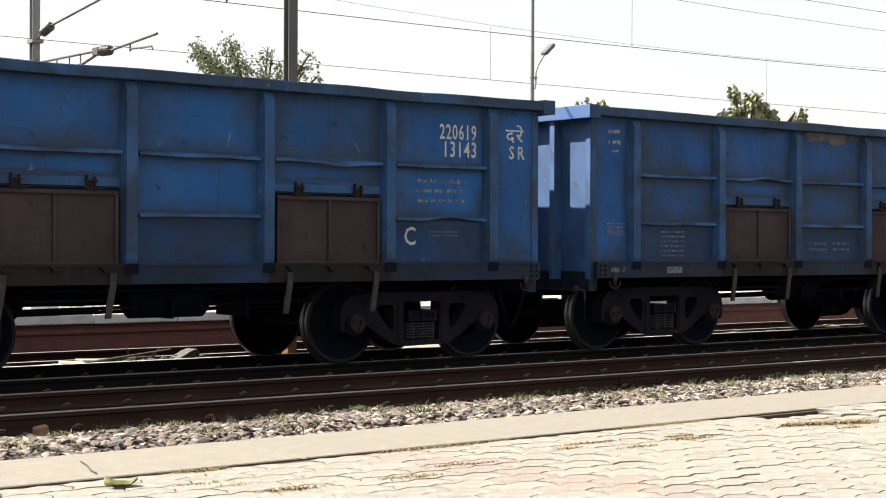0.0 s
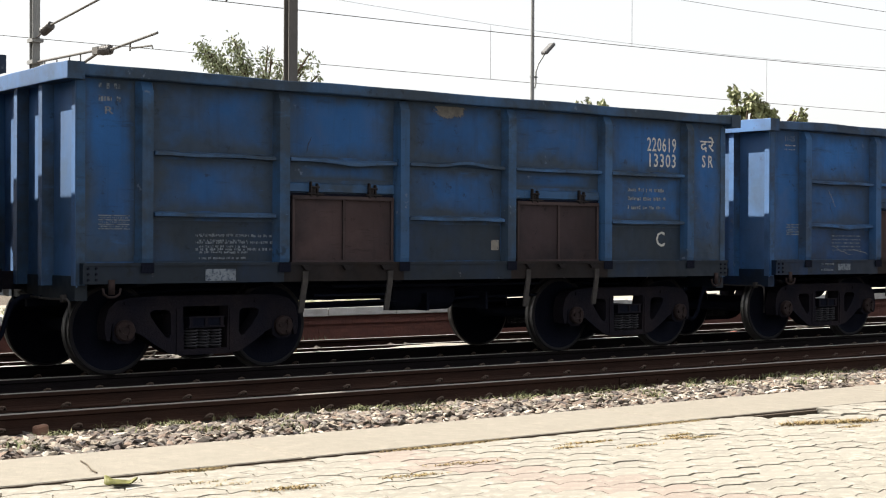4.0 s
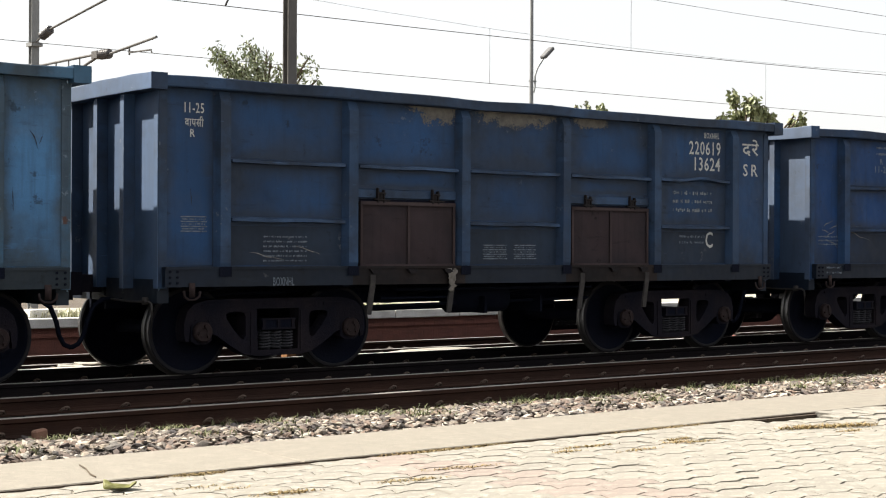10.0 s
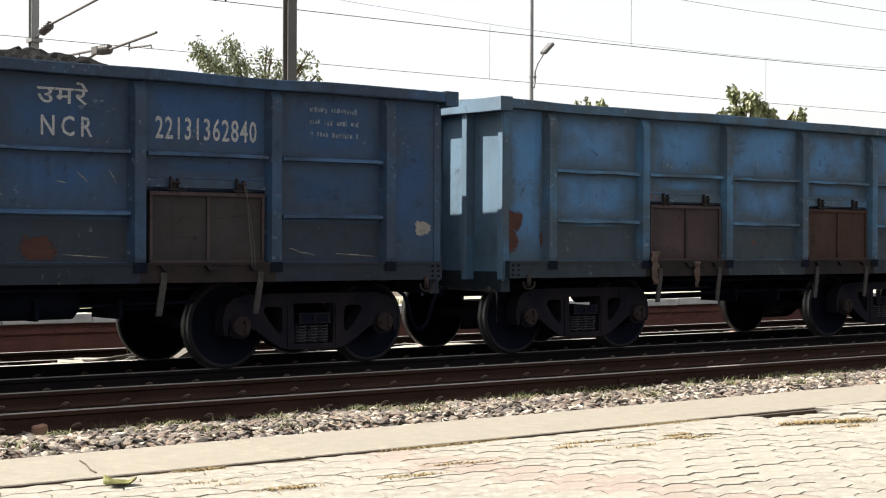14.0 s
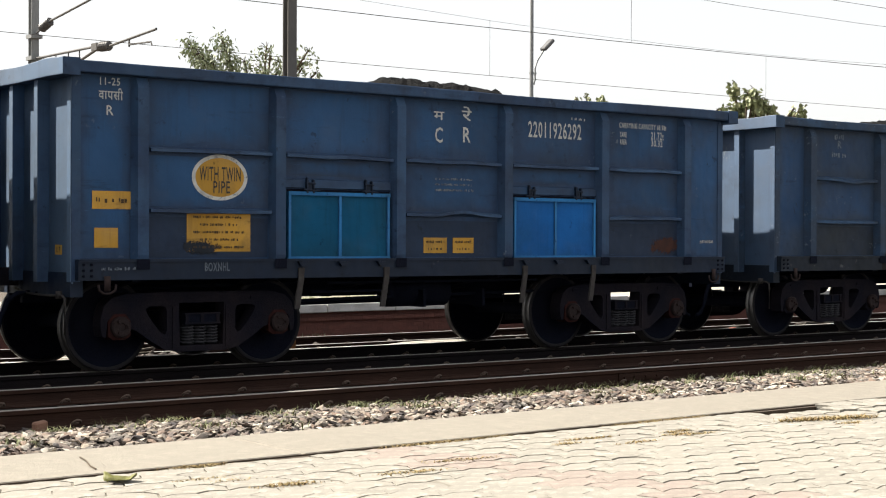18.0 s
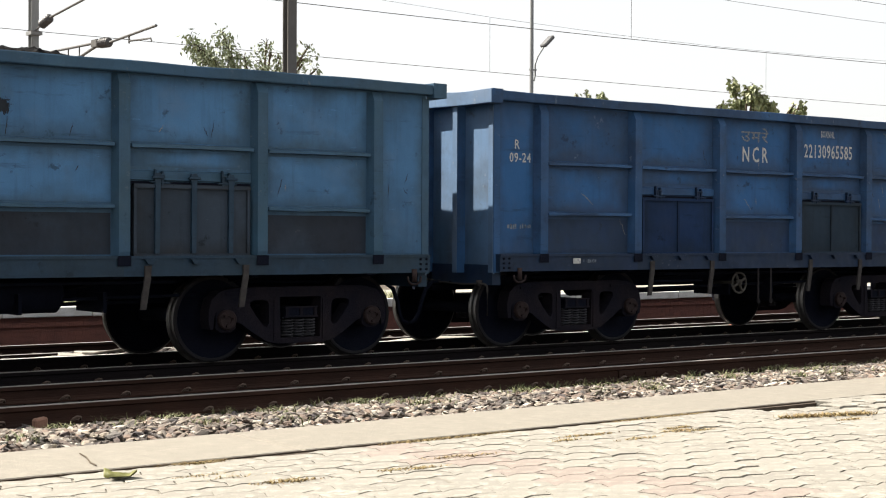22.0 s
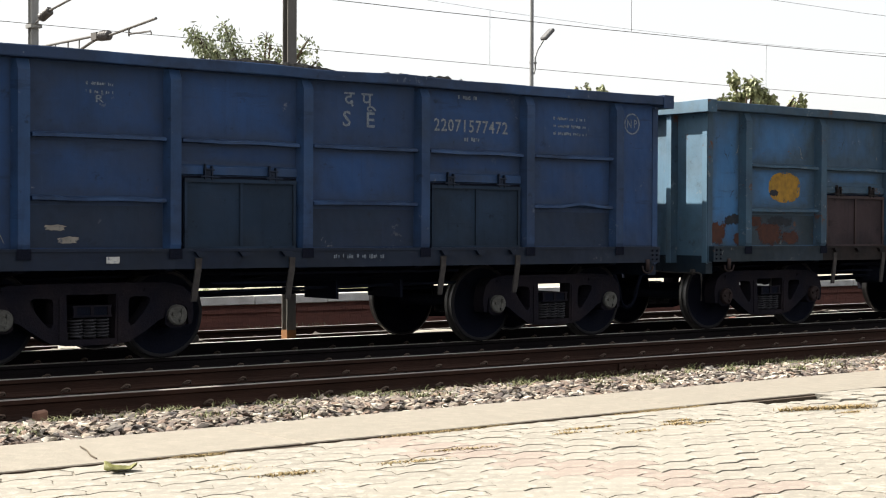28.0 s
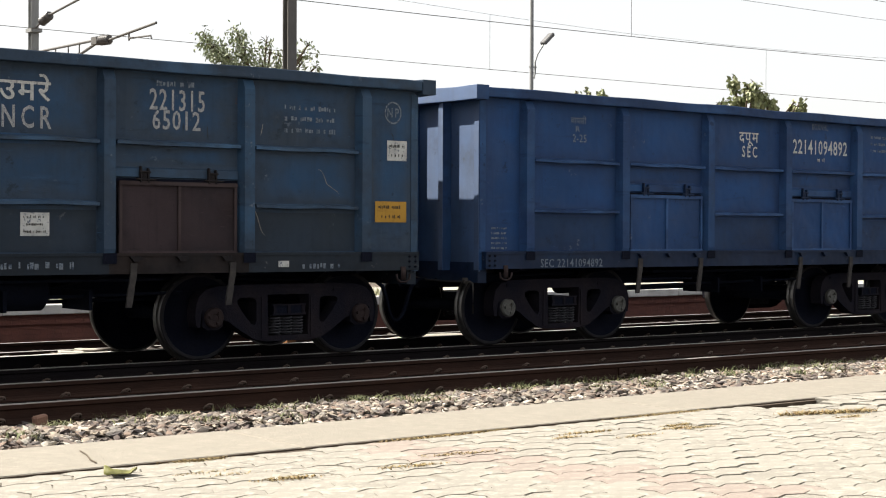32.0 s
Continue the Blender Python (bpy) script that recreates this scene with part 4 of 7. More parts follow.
        for x in (-4.62, 4.70):
            part("lashing_hook", mesh("hook", hook_bm, True, CAP), BOGIE if turn else CAP, side, pose(x, 0, 0))
    for x in (-BOGIE_X, BOGIE_X):
        WHEELSETS.extend(make_bogie(w, x, PALE_CAP if k in (10, 11) else CAP, RED_BOX if k == 6 else BOGIE))
    if k == 7:
        for i in range(7):
            part("ladder_rung", mesh("rung", rung_bm, True, body), body, w, pose(4.96, 0, 1.25 + i * 0.28))
        part("brake_wheel", mesh("brake_wheel", brake_wheel_bm, True, DUSTY), DUSTY, w, pose(-0.25, -1.42, 0.80), "iron hand brake wheel")
        for x in (0.02, 0.30):
            part("hanger_strap", mesh("strap", lambda bm: (box(bm, -0.018, 0.018, -1.555, -1.545, 0.56, 1.016), box(bm, -0.024, 0.024, -1.565, -1.540, 0.50, 0.56)), mat=GEAR), GEAR, w, pose(x, 0, 0))
    LOADS[k] = make_load(k, MOUNDS.get(k, [(0.0, 4.0, 3.25)]))
    return w


def rung_bm(bm):
    tube(bm, [(0.0, -1.44, 0.0), (0.0, -1.60, 0.0), (0.11, -1.60, 0.0), (0.11, -1.50, 0.0)], 0.012, 6)


SILL_PAINTS = {-1, 0, 1, 2, 3, 4, 5, 9, 12}


def rim_dirty(k):
    """Door bays have rusty sills."""
    return RUSTY if k in SILL_PAINTS else SILLS[k]


def make_load(k, mounds):
    """Coal heaped in the wagon. mounds: (x, half length, crown height)."""
    nx, ny = 130, 34
    verts, faces = [], []
    for i in range(nx + 1):
        for j in range(ny + 1):
            x, y = -4.8 + 9.6 * i / nx, -1.44 + 2.88 * j / ny
            z = 3.02
            for cx, half, top in mounds:
                q = ((x - cx) / half) ** 2 + (y / 1.35) ** 2
                z = max(z, 3.02 + (top - 3.02) * max(0, 1 - q) ** 0.75)
            rough = 0.04 * noise.noise((x * 3, y * 3, k)) + 0.045 * noise.noise((x * 7, y * 7, k)) + 0.05 * noise.noise((x * 15, y * 15, k))
            verts.append((x, y, z + rough * min(1, (1.44 - abs(y)) * 4)))
    for i in range(nx):
        for j in range(ny):
            a = i * (ny + 1) + j
            faces.append((a, a + ny + 1, a + ny + 2, a + 1))
    return tagged(new("coal_load", pydata("coal_load", verts, faces, COAL)), "dull black coal heaped in an open wagon", "coal", "coal loads")


# clean paint, grime, the dirtier lowest panels, and posts and rims of each wagon
CLEAN_TONES = {-1: (30, 62, 112), 0: (29, 64, 112), 1: (30, 61, 106), 2: (20, 44, 84), 3: (32, 49, 82), 4: (60, 92, 126), 5: (36, 51, 82), 6: (38, 57, 90), 7: (40, 66, 106), 8: (63, 94, 127), 9: (44, 78, 114), 10: (28, 44, 80), 11: (25, 48, 88), 12: (38, 55, 84)}
GRIME_TONES = {-1: (46, 54, 66), 0: (45, 54, 68), 1: (48, 54, 62), 2: (35, 42, 55), 3: (42, 48, 60), 4: (62, 68, 74), 5: (47, 54, 66), 6: (44, 54, 72), 7: (44, 59, 80), 8: (59, 77, 91), 9: (52, 64, 74), 10: (36, 47, 67), 11: (32, 49, 77), 12: (48, 55, 65)}
LOW_TONES = {-1: (38, 61, 90), 0: (35, 62, 98), 1: (41, 56, 78), 2: (28, 40, 60), 3: (40, 49, 64), 4: (60, 64, 68), 5: (46, 48, 53), 6: (40, 52, 72), 7: (36, 55, 84), 8: (48, 61, 74), 9: (46, 54, 60), 10: (34, 47, 66), 11: (34, 59, 92), 12: (46, 52, 60)}
POST_TONES = {-1: (44, 70, 106), 0: (44, 70, 106), 1: (45, 68, 100), 2: (34, 52, 81), 3: (46, 58, 82), 4: (60, 84, 108), 5: (46, 64, 90), 6: (48, 62, 86), 7: (43, 66, 98), 8: (52, 68, 83), 9: (50, 66, 82), 10: (38, 54, 84), 11: (36, 58, 92), 12: (48, 64, 86)}
RUSTINESS = {4: 0.55, 9: 0.7, 12: 0.3, 10: 0.1, 11: 0.05, 6: 0.1, 2: 0.12, 0: 0.12}
CHIPPED = {5: 1.0, 9: 1.0, 4: 0.9, 7: 0.6, 11: 0.15, 10: 0.4, 6: 0.3}
COVER = {4: 0.28, 8: 0.40, 9: 0.34, 3: 0.32, 12: 0.26, 1: 0.36, 5: 0.36, -1: 0.38}
END_PALING = {2: 0.5, 4: 0.8, 8: 0.6, 9: 0.5, 11: 0.28, 10: 0.2, 1: 0.15, 0: 0.15, -1: 0.2, 3: 0.28, 5: 0.3, 12: 0.4}  # how far dust and painted-in sunlight pale the end walls
END_TINT = {9: (0.95, 1.10, 1.02), 8: (1.14, 1.08, 1.02), 2: (0.72, 0.88, 0.88)}  # tint of the dust and of the sun's whitening on these ends
RIBS, RIMS, P, SHEETS, FIELDS, LOWER, SILLS, ENDS, DIRTIER = {}, {}, {}, {}, {}, {}, {}, {}, {}
for k in CLEAN_TONES:
    clean, grime, low, post = CLEAN_TONES[k], GRIME_TONES[k], LOW_TONES[k], POST_TONES[k]
    r, s = RUSTINESS.get(k, 0.2), k + 2
    clean, grime, low, post = (Vector(tone(*c)) * Vector(gain) * Vector((0.92, 0.99, 1.10)) for c, gain in ((clean, (1.2 if k in (4, 8, 9) else 0.95, 1.32 if k in (4, 8, 9) else 1.5, 1.22 if k in (4, 8, 9) else 1.3)), (grime, (0.92, 1.17, 1.3)), (low, (0.84, 1.05, 1.09)), (post, (1.0, 1.32, 1.25))))
    chips = CHIPPED.get(k, 0.45)
    P[k] = paint("blue_post_paint", post, grime, r * 1.4, s, False, 0.42 if k in (4, 5, 9) else 0.62, scratch=0.8, chips=chips)
    SHEETS[k] = paint("grimy_blue_paint", clean, grime, r, s + 20, False, 0.3)
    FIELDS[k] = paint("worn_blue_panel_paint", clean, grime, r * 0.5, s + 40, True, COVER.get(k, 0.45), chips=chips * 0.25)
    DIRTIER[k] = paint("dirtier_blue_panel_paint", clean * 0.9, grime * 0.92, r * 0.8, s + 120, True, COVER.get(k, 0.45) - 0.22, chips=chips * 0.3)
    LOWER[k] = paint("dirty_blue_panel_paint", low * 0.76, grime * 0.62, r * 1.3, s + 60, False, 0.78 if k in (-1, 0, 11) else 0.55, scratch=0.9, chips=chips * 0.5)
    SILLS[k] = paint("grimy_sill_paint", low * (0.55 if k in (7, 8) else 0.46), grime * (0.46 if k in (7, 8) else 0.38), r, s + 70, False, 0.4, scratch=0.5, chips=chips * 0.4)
    # ribs are coloured paler than the posts
    RIBS[k] = paint("pale_rib_paint", post * 1.25 + Vector((0.008, 0.008, 0.008)), grime * 1.1, r, s + 100, False, 0.6, scratch=0.8, chips=chips * 0.6)
    RIMS[k] = paint("dusty_rim_paint", post * 0.78 + grime * 0.25, grime * 0.9, r, s + 90, False, 0.5, scratch=0.7, chips=chips)
    # end paint is paled for dust and for the sun falling on it
    pale = Vector((0.200, 0.222, 0.240) if k in (4, 8, 9) else (0.175, 0.195, 0.22)) * END_PALING.get(k, 0.5) * 0.40
    blue = Vector((clean.x * 1.2 + 0.01, clean.y * 1.4, clean.z * 1.2)) * (1 - 0.7 * END_PALING.get(k, 0.5))
    pale, blue = (v * Vector(END_TINT.get(k, (0.82, 0.95, 1.0))) for v in (pale, blue))
    ENDS[k] = paint("sunlit_dusty_end_paint", blue + pale, (blue + pale) * 0.62, r * 0.6, s + 80, False, 0.8, 0.66, 0.8, scratch=0.6, chips=chips * 0.5, dents=0.012, smears=0.1)


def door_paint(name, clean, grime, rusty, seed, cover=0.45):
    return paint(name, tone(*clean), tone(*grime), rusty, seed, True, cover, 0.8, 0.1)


DOOR_EDGE = door_paint("worn_brown_door_edge", (64, 55, 56), (47, 42, 45), 0.3, 111)
AZURE_EDGE = door_paint("worn_azure_door_edge", (48, 112, 168), (44, 92, 136), 0.0, 112)
BROWN = door_paint("brown_door_steel", (64, 53, 54), (46, 42, 46), 0.25, 101)
RED_BROWN = door_paint("rust_red_door_steel", (66, 49, 43), (48, 42, 41), 0.25, 102)
GREY_BROWN = door_paint("grey_brown_door_steel", (52, 50, 50), (44, 43, 44), 0.2, 103)
UMBER = door_paint("umber_door_steel", (54, 46, 49), (42, 39, 44), 0.3, 104)
SOOTY = door_paint("sooty_blue_door_steel", (53, 63, 75), (41, 46, 52), 0.15, 105)
CHALKY = door_paint("pale_rust_stained_door", (62, 62, 64), (48, 44, 44), 1.0, 106)
NAVY = door_paint("navy_door_paint", (28, 47, 78), (26, 40, 60), 0.05, 108)
SLATE = door_paint("slate_blue_door_paint", (38, 51, 64), (36, 44, 52), 0.15, 109)
DUSK = door_paint("dark_slate_door", (34, 48, 66), (31, 42, 56), 0.1, 107)
AZURE_TEAL = door_paint("teal_door_paint", (18, 78, 112), (24, 66, 90), 0.0, 20)
AZURE = door_paint("azure_door_paint", (28, 92, 160), (30, 80, 136), 0.0, 21)
for k, (label, doors) in {
    -1: ("grimy blue open goods wagon with rusty drop doors", (BROWN, BROWN)),
    0: ("blue open goods wagon with rusty brown drop doors", (BROWN, BROWN)),
    1: ("dusty blue open goods wagon with rusty drop doors", (BROWN, UMBER)),
    2: ("bright blue open goods wagon with a yellow plate", (ORANGE, GREY_BROWN)),
    3: ("dull dark blue open goods wagon with scraped paint", (UMBER, UMBER)),
    4: ("pale weathered blue open goods wagon with rust patches", (BROWN, RED_BROWN)),
    5: ("dull blue open goods wagon with brown drop doors", (UMBER, GREY_BROWN)),
    6: ("dull blue open goods wagon with bright blue doors and yellow signs", (AZURE_TEAL, AZURE)),
    7: ("scratched dull blue open goods wagon", (NAVY, SLATE)),
    8: ("pale steel-blue open goods wagon with dark sooty doors", (SOOTY, SOOTY)),
    9: ("pale rust-stained blue open goods wagon", (UMBER, CHALKY)),
    10: ("dark blue open goods wagon heaped with coal", (DUSK, DUSK)),
    11: ("clean deep blue open goods wagon", (FIELDS[11], FIELDS[11])),
    12: ("grimy dull blue open goods wagon with a yellow plate", (UMBER, UMBER)),
}.items():
    make_wagon(k, label, P[k], doors, RIMS[k])


SOOTED = paint("coal_dusted_panel_paint", tone(37, 49, 63), tone(30, 38, 50), 0.1, 140, False, 0.5, chips=0.2)


def field(parent, x, z, w, h, mat):
    """The painted face of one panel between posts and ribs."""
    def build(bm):
        box(bm, -w / 2, w / 2, -0.0016, 0.0, -h / 2, h / 2)
    return part("panel_face", mesh("field%.2f_%.2f" % (w, h), build, mat=mat), mat, parent, pose(x, -SHEET - 0.0004, z))


SOILED, SOILED_TOP, SOILED_MIDDLE = random.Random(31), {9: 0.9, 4: 0.2, 11: 0.0, 2: 0.1, 6: 0.4}, {4: 0.9, 3: 0.9, 9: 0.1, 11: 0.0, 2: 0.2, 12: 0.8}
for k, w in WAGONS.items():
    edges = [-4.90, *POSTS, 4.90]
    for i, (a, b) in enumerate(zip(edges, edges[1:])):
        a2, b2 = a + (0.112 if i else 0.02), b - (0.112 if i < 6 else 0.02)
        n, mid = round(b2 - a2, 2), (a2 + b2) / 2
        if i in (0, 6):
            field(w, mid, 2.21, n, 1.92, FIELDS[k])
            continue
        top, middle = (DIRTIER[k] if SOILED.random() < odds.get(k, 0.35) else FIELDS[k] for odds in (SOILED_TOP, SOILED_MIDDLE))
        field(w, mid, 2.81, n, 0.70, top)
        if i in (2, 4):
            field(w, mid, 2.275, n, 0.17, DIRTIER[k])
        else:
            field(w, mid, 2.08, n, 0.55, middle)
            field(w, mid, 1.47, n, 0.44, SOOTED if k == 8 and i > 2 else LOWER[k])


# ---- writing, plates and scars on the wagons ----
SMUDGED = lettering("smudged_white_lettering", (0.34, 0.35, 0.36), 0.60, (0.040, 0.055, 0.085))
FAINT = lettering("faint_white_lettering", (0.22, 0.24, 0.26), 0.85, (0.040, 0.055, 0.085))
CHALK = lettering("chalky_bare_paint", (0.235, 0.222, 0.20), 0.45, (0.050, 0.062, 0.085))


def patch(name, colour, second, size=6.0, hugs_top=False, cover=0.0):
    """Rust, soot or scraped paint that thins out unevenly towards its border."""
    m, tree, b = material(name, 0.85, 0.0, 0.1)
    vec = coords(tree, random_shift=True)
    tc, xyz = tree.nodes.new("ShaderNodeTexCoord"), tree.nodes.new("ShaderNodeSeparateXYZ")
    tree.links.new(tc.outputs["Generated"], xyz.inputs[0])

    def maths(kind, *terms):
        n = tree.nodes.new("ShaderNodeMath")
        n.operation = kind
        for socket, v in zip(n.inputs, terms):
            if isinstance(v, (int, float)):
                socket.default_value = v
            else:
                tree.links.new(v, socket)
        return n.outputs[0]
    across = maths("ABSOLUTE", maths("MULTIPLY_ADD", xyz.outputs["X"], 2.0, -1.0))
    upright = maths("SUBTRACT", 1.0, xyz.outputs["Z"]) if hugs_top else maths("ABSOLUTE", maths("MULTIPLY_ADD", xyz.outputs["Z"], 2.0, -1.0))
    inside = maths("SUBTRACT", 1.0, maths("POWER", maths("ADD", maths("POWER", across, 2.4), maths("POWER", upright, 2.4)), 0.4167))
    ragged = maths("MULTIPLY_ADD", grain(tree, vec, size, 9, 0.78, 0.2, 0.8), 1.3, cover - 0.70)
    ragged = maths("ADD", ragged, maths("MULTIPLY_ADD", grain(tree, vec, 55, 4, 0.7, 0.2, 0.8), 0.5, -0.25))
    amount = tree.nodes.new("ShaderNodeMapRange")
    amount.inputs["From Min"].default_value, amount.inputs["From Max"].default_value = 0.20, 0.25
    tree.links.new(maths("ADD", inside, ragged), amount.inputs["Value"])
    hidden = maths("MULTIPLY", amount.outputs[0], maths("GREATER_THAN", inside, 0.02))
    col = mix(tree, grain(tree, vec, 11, 5, 0.65), colour, second)
    tree.links.new(col, b.inputs["Base Color"])
    tree.links.new(hidden, b.inputs["Alpha"])
    return m


SCUFF = patch("scuffed_bare_paint", (0.150, 0.142, 0.128), (0.085, 0.082, 0.080), 5.0, True)
RUST = patch("orange_rust", (0.066, 0.030, 0.022), (0.038, 0.022, 0.021))
ORANGE_WORN = patch("worn_orange_paint", (0.118, 0.064, 0.020), (0.070, 0.044, 0.022))
GRIMY = patch("oily_grime", (0.016, 0.019, 0.025), (0.026, 0.030, 0.038), 7.0)
REDPAINT = patch("red_paint", (0.15, 0.030, 0.024), (0.08, 0.024, 0.022))
YELLOW_WORN = patch("worn_yellow_disc", (0.30, 0.17, 0.03), (0.16, 0.10, 0.03), 7.0, False, 0.26)
SOFT = (YELLOW_WORN, SCUFF, RUST, ORANGE_WORN, GRIMY, REDPAINT)
SOOT = lettering("sooty_grime", (0.024, 0.029, 0.038), 0.4, (0.045, 0.060, 0.085))
OCHRE = plain("ochre_primer", (0.043, 0.026, 0.016), (0.028, 0.019, 0.015), 5, 0.85)
REDPAINT = lettering("red_paint", (0.15, 0.030, 0.024), 0.35, (0.045, 0.055, 0.07))
DEEP = plain("dark_blue_paint", (0.008, 0.02, 0.06), (0.012, 0.03, 0.08), 12, 0.6)


def plate(parent, name, x, z, w, h, mat, label, rows=0, y=-SHEET - 0.0045):
    """A painted or riveted plate, with bars for writing too small to read."""
    if name == "stencil":
        def ruled(bm):
            for i in range(4):
                box(bm, -w / 2, w / 2, -0.003, 0.0, h * (i / 3 - 0.5) - 0.006, h * (i / 3 - 0.5) + 0.006)
        p = part(name, mesh("ruled%.2f_%.2f" % (w, h), ruled, mat=mat), mat, parent, pose(x, y, z), label)
        for r in range(3):
            bars(p, 0.0, h * (r / 3 - 1 / 3), w * 0.9, 1, h * 0.16, mat, y=0.0, seed=r)
        return p
    p = part(name, mesh("plate%.2f_%.2f" % (w, h), stripe_bm(w, h), mat=mat), mat, parent, pose(x, y, z), label)
    ink = ORANGE if mat is YELLOW else BLACK if mat is WHITE else DEEP
    for r in range(rows):
        bars(p, 0.0, h * (0.5 - (r + 0.6) / (rows + 0.2)), w * (0.8 if r % 2 == 0 else 0.6), 1, h / (rows + 0.2) * 0.5, ink, y=-0.0045, seed=r + rows)
    return p


def outline_part(parent, name, x, z, pts, mat, label, lift):
    def build(bm):
        prism(bm, pts, "y", -0.002, 0.0)
    return part(name, mesh(name + str(len(MESHES)), build, mat=mat), mat, parent, pose(x, -SHEET - lift * 0.001 - 0.002, z), label)


def disc(parent, x, z, w, h, mat, label, lift=3):
    return outline_part(parent, "sign", x, z, [(w / 2 * math.cos(i * math.tau / 48), h / 2 * math.sin(i * math.tau / 48)) for i in range(48)], mat, label, lift)


def ring(parent, x, z, w, h, mat):
    def build(bm):
        a = [[bm.verts.new((r * w / 2 * math.cos(i * math.tau / 32), 0, r * h / 2 * math.sin(i * math.tau / 32))) for i in range(32)] for r in (1.0, 0.86)]
        for i in range(32):
            bm.faces.new((a[0][i], a[0][(i + 1) % 32], a[1][(i + 1) % 32], a[1][i]))
    return part("painted_ring", mesh("ring%.2f_%.2f" % (w, h), build, mat=mat), mat, parent, pose(x, -SHEET - 0.0075, z), "faded painted ring")


def scar(parent, x, z, w, h, mat, label, lift=2):
    """An irregular patch of rust, soot or bare paint."""
    n, s = 72, x * 7 + z * 3
    if label in ("bare scratch", "dark scrape"):
        way = [Vector((w * (u - 0.5) + 0.10 * w * noise.noise((u * 3 + s, 0, 0)), 0, h * (0.5 - u) + 0.25 * h * noise.noise((u * 3, s, 0)))) for u in (i / 14 for i in range(15))]

        def strip(bm):
            rows = []
            for i, c in enumerate(way):
                along = (way[min(i + 1, 14)] - way[max(i - 1, 0)]).normalized()
                t = 0.0048 * math.sin(math.pi * (0.04 + 0.92 * i / 14)) * (1 + 0.9 * noise.noise((i * 0.8, s, 3)))
                side = Vector((-along.z, 0, along.x)) * max(t, 0.0008)
                rows.append([bm.verts.new(c + side + Vector((0, -0.002, 0))), bm.verts.new(c - side + Vector((0, -0.002, 0)))])
            for p, q in zip(rows, rows[1:]):
                bm.faces.new((p[0], q[0], q[1], p[1]))
        return part("scratch", mesh("scratch" + str(len(MESHES)), strip, mat=mat), mat, parent, pose(x, -SHEET - 0.004, z), label)
    if mat in SOFT:
        w, h = w * 1.28, h * (1.2 if mat is SCUFF else 1.32)

        def sheet(bm):
            bm.faces.new([bm.verts.new(c) for c in ((-w / 2, 0, -h / 2), (w / 2, 0, -h / 2), (w / 2, 0, h / 2), (-w / 2, 0, h / 2))])
        return part("scar", mesh("scar" + str(len(MESHES)), sheet, mat=mat), mat, parent, pose(x, -SHEET - 0.001 * lift - 0.001 - 0.0004 * ((s * 13) % 1), z), label)
    pts = []
    for i in range(n):
        a = i * math.tau / n
        c, d = math.cos(a), math.sin(a)
        f = (abs(c) ** 3 + abs(d) ** 3) ** (-1 / 3)
        r = 0.84 + 0.3 * noise.noise((c * 1.3 + s, d * 1.3, 0.5)) + 0.24 * noise.noise((c * 4 + s, d * 4, 2.5)) + 0.12 * noise.noise((c * 11 + s, d * 11, 2.5))
        pts.append((w / 2 * r * f * c, h / 2 * r * f * d))
    return outline_part(parent, "scar", x, z, pts, mat, label, lift + (s * 13) % 1)


words(WAGONS[0], "220619", 3.66, 2.850, 0.180, WHITE, width=0.58)
words(WAGONS[0], "13143", 3.70, 2.636, 0.188, WHITE, width=0.50)
words(WAGONS[0], "दरे", 4.58, 2.853, 0.162, WHITE, width=0.30)
words(WAGONS[0], "SR", 4.62, 2.630, 0.161, WHITE, width=0.26)
words(WAGONS[0], "11-25", -4.53, 3.051, 0.072, FADED, width=0.22)
bars(WAGONS[0], -4.52, 2.950, 0.25, 2, 0.036, SMUDGED)
plate(WAGONS[0], "stencil", -4.44, 1.693, 0.33, 0.15, FADED, "stencilled box", 3)
bars(WAGONS[0], 3.40, 2.232, 0.75, 3, 0.071, FAINT)
bars(WAGONS[0], -3.17, 1.603, 0.70, 5, 0.032, FADED)
words(WAGONS[0], "C", 2.92, 1.556, 0.215, WHITE, width=0.17)
bars(WAGONS[0], 3.45, 1.609, 0.47, 2, 0.026, FADED)
plate(WAGONS[0], "patch", -3.35, 1.125, 0.30, 0.10, FADED, "faded patch", 0, y=-SIDE + 0.010)
bars(WAGONS[0], -3.74, 1.171, 0.31, 2, 0.050, FADED, y=-SIDE + 0.010)
scar(WAGONS[0], -3.52, 2.159, 0.18, 0.28, CHALK, "bare scratch")
scar(WAGONS[0], 2.14, 2.593, 0.12, 0.15, CHALK, "bare scratch")
bars(WAGONS[-1], -4.54, 2.988, 0.23, 2, 0.085, SMUDGED)
bars(WAGONS[-1], -4.54, 2.724, 0.13, 1, 0.061, SMUDGED)
plate(WAGONS[-1], "stencil", -4.52, 1.671, 0.33, 0.15, FADED, "stencilled box", 3)
bars(WAGONS[-1], -3.40, 1.645, 0.47, 6, 0.039, FAINT)
bars(WAGONS[-1], -4.56, 1.122, 0.26, 1, 0.091, FADED, y=-SIDE + 0.010)
plate(WAGONS[-1], "patch", -3.47, 1.114, 0.30, 0.09, FADED, "faded patch", 0, y=-SIDE + 0.010)
scar(WAGONS[-1], 0.06, 3.095, 1.16, 0.19, SCUFF, "pale scraped paint")
bars(WAGONS[-1], -0.23, 1.495, 0.43, 2, 0.054, FADED)
bars(WAGONS[-1], 0.30, 1.497, 0.42, 2, 0.055, FADED)
words(WAGONS[1], "220619", 3.68, 2.841, 0.185, WHITE, width=0.57)
words(WAGONS[1], "13303", 3.70, 2.623, 0.179, WHITE, width=0.52)
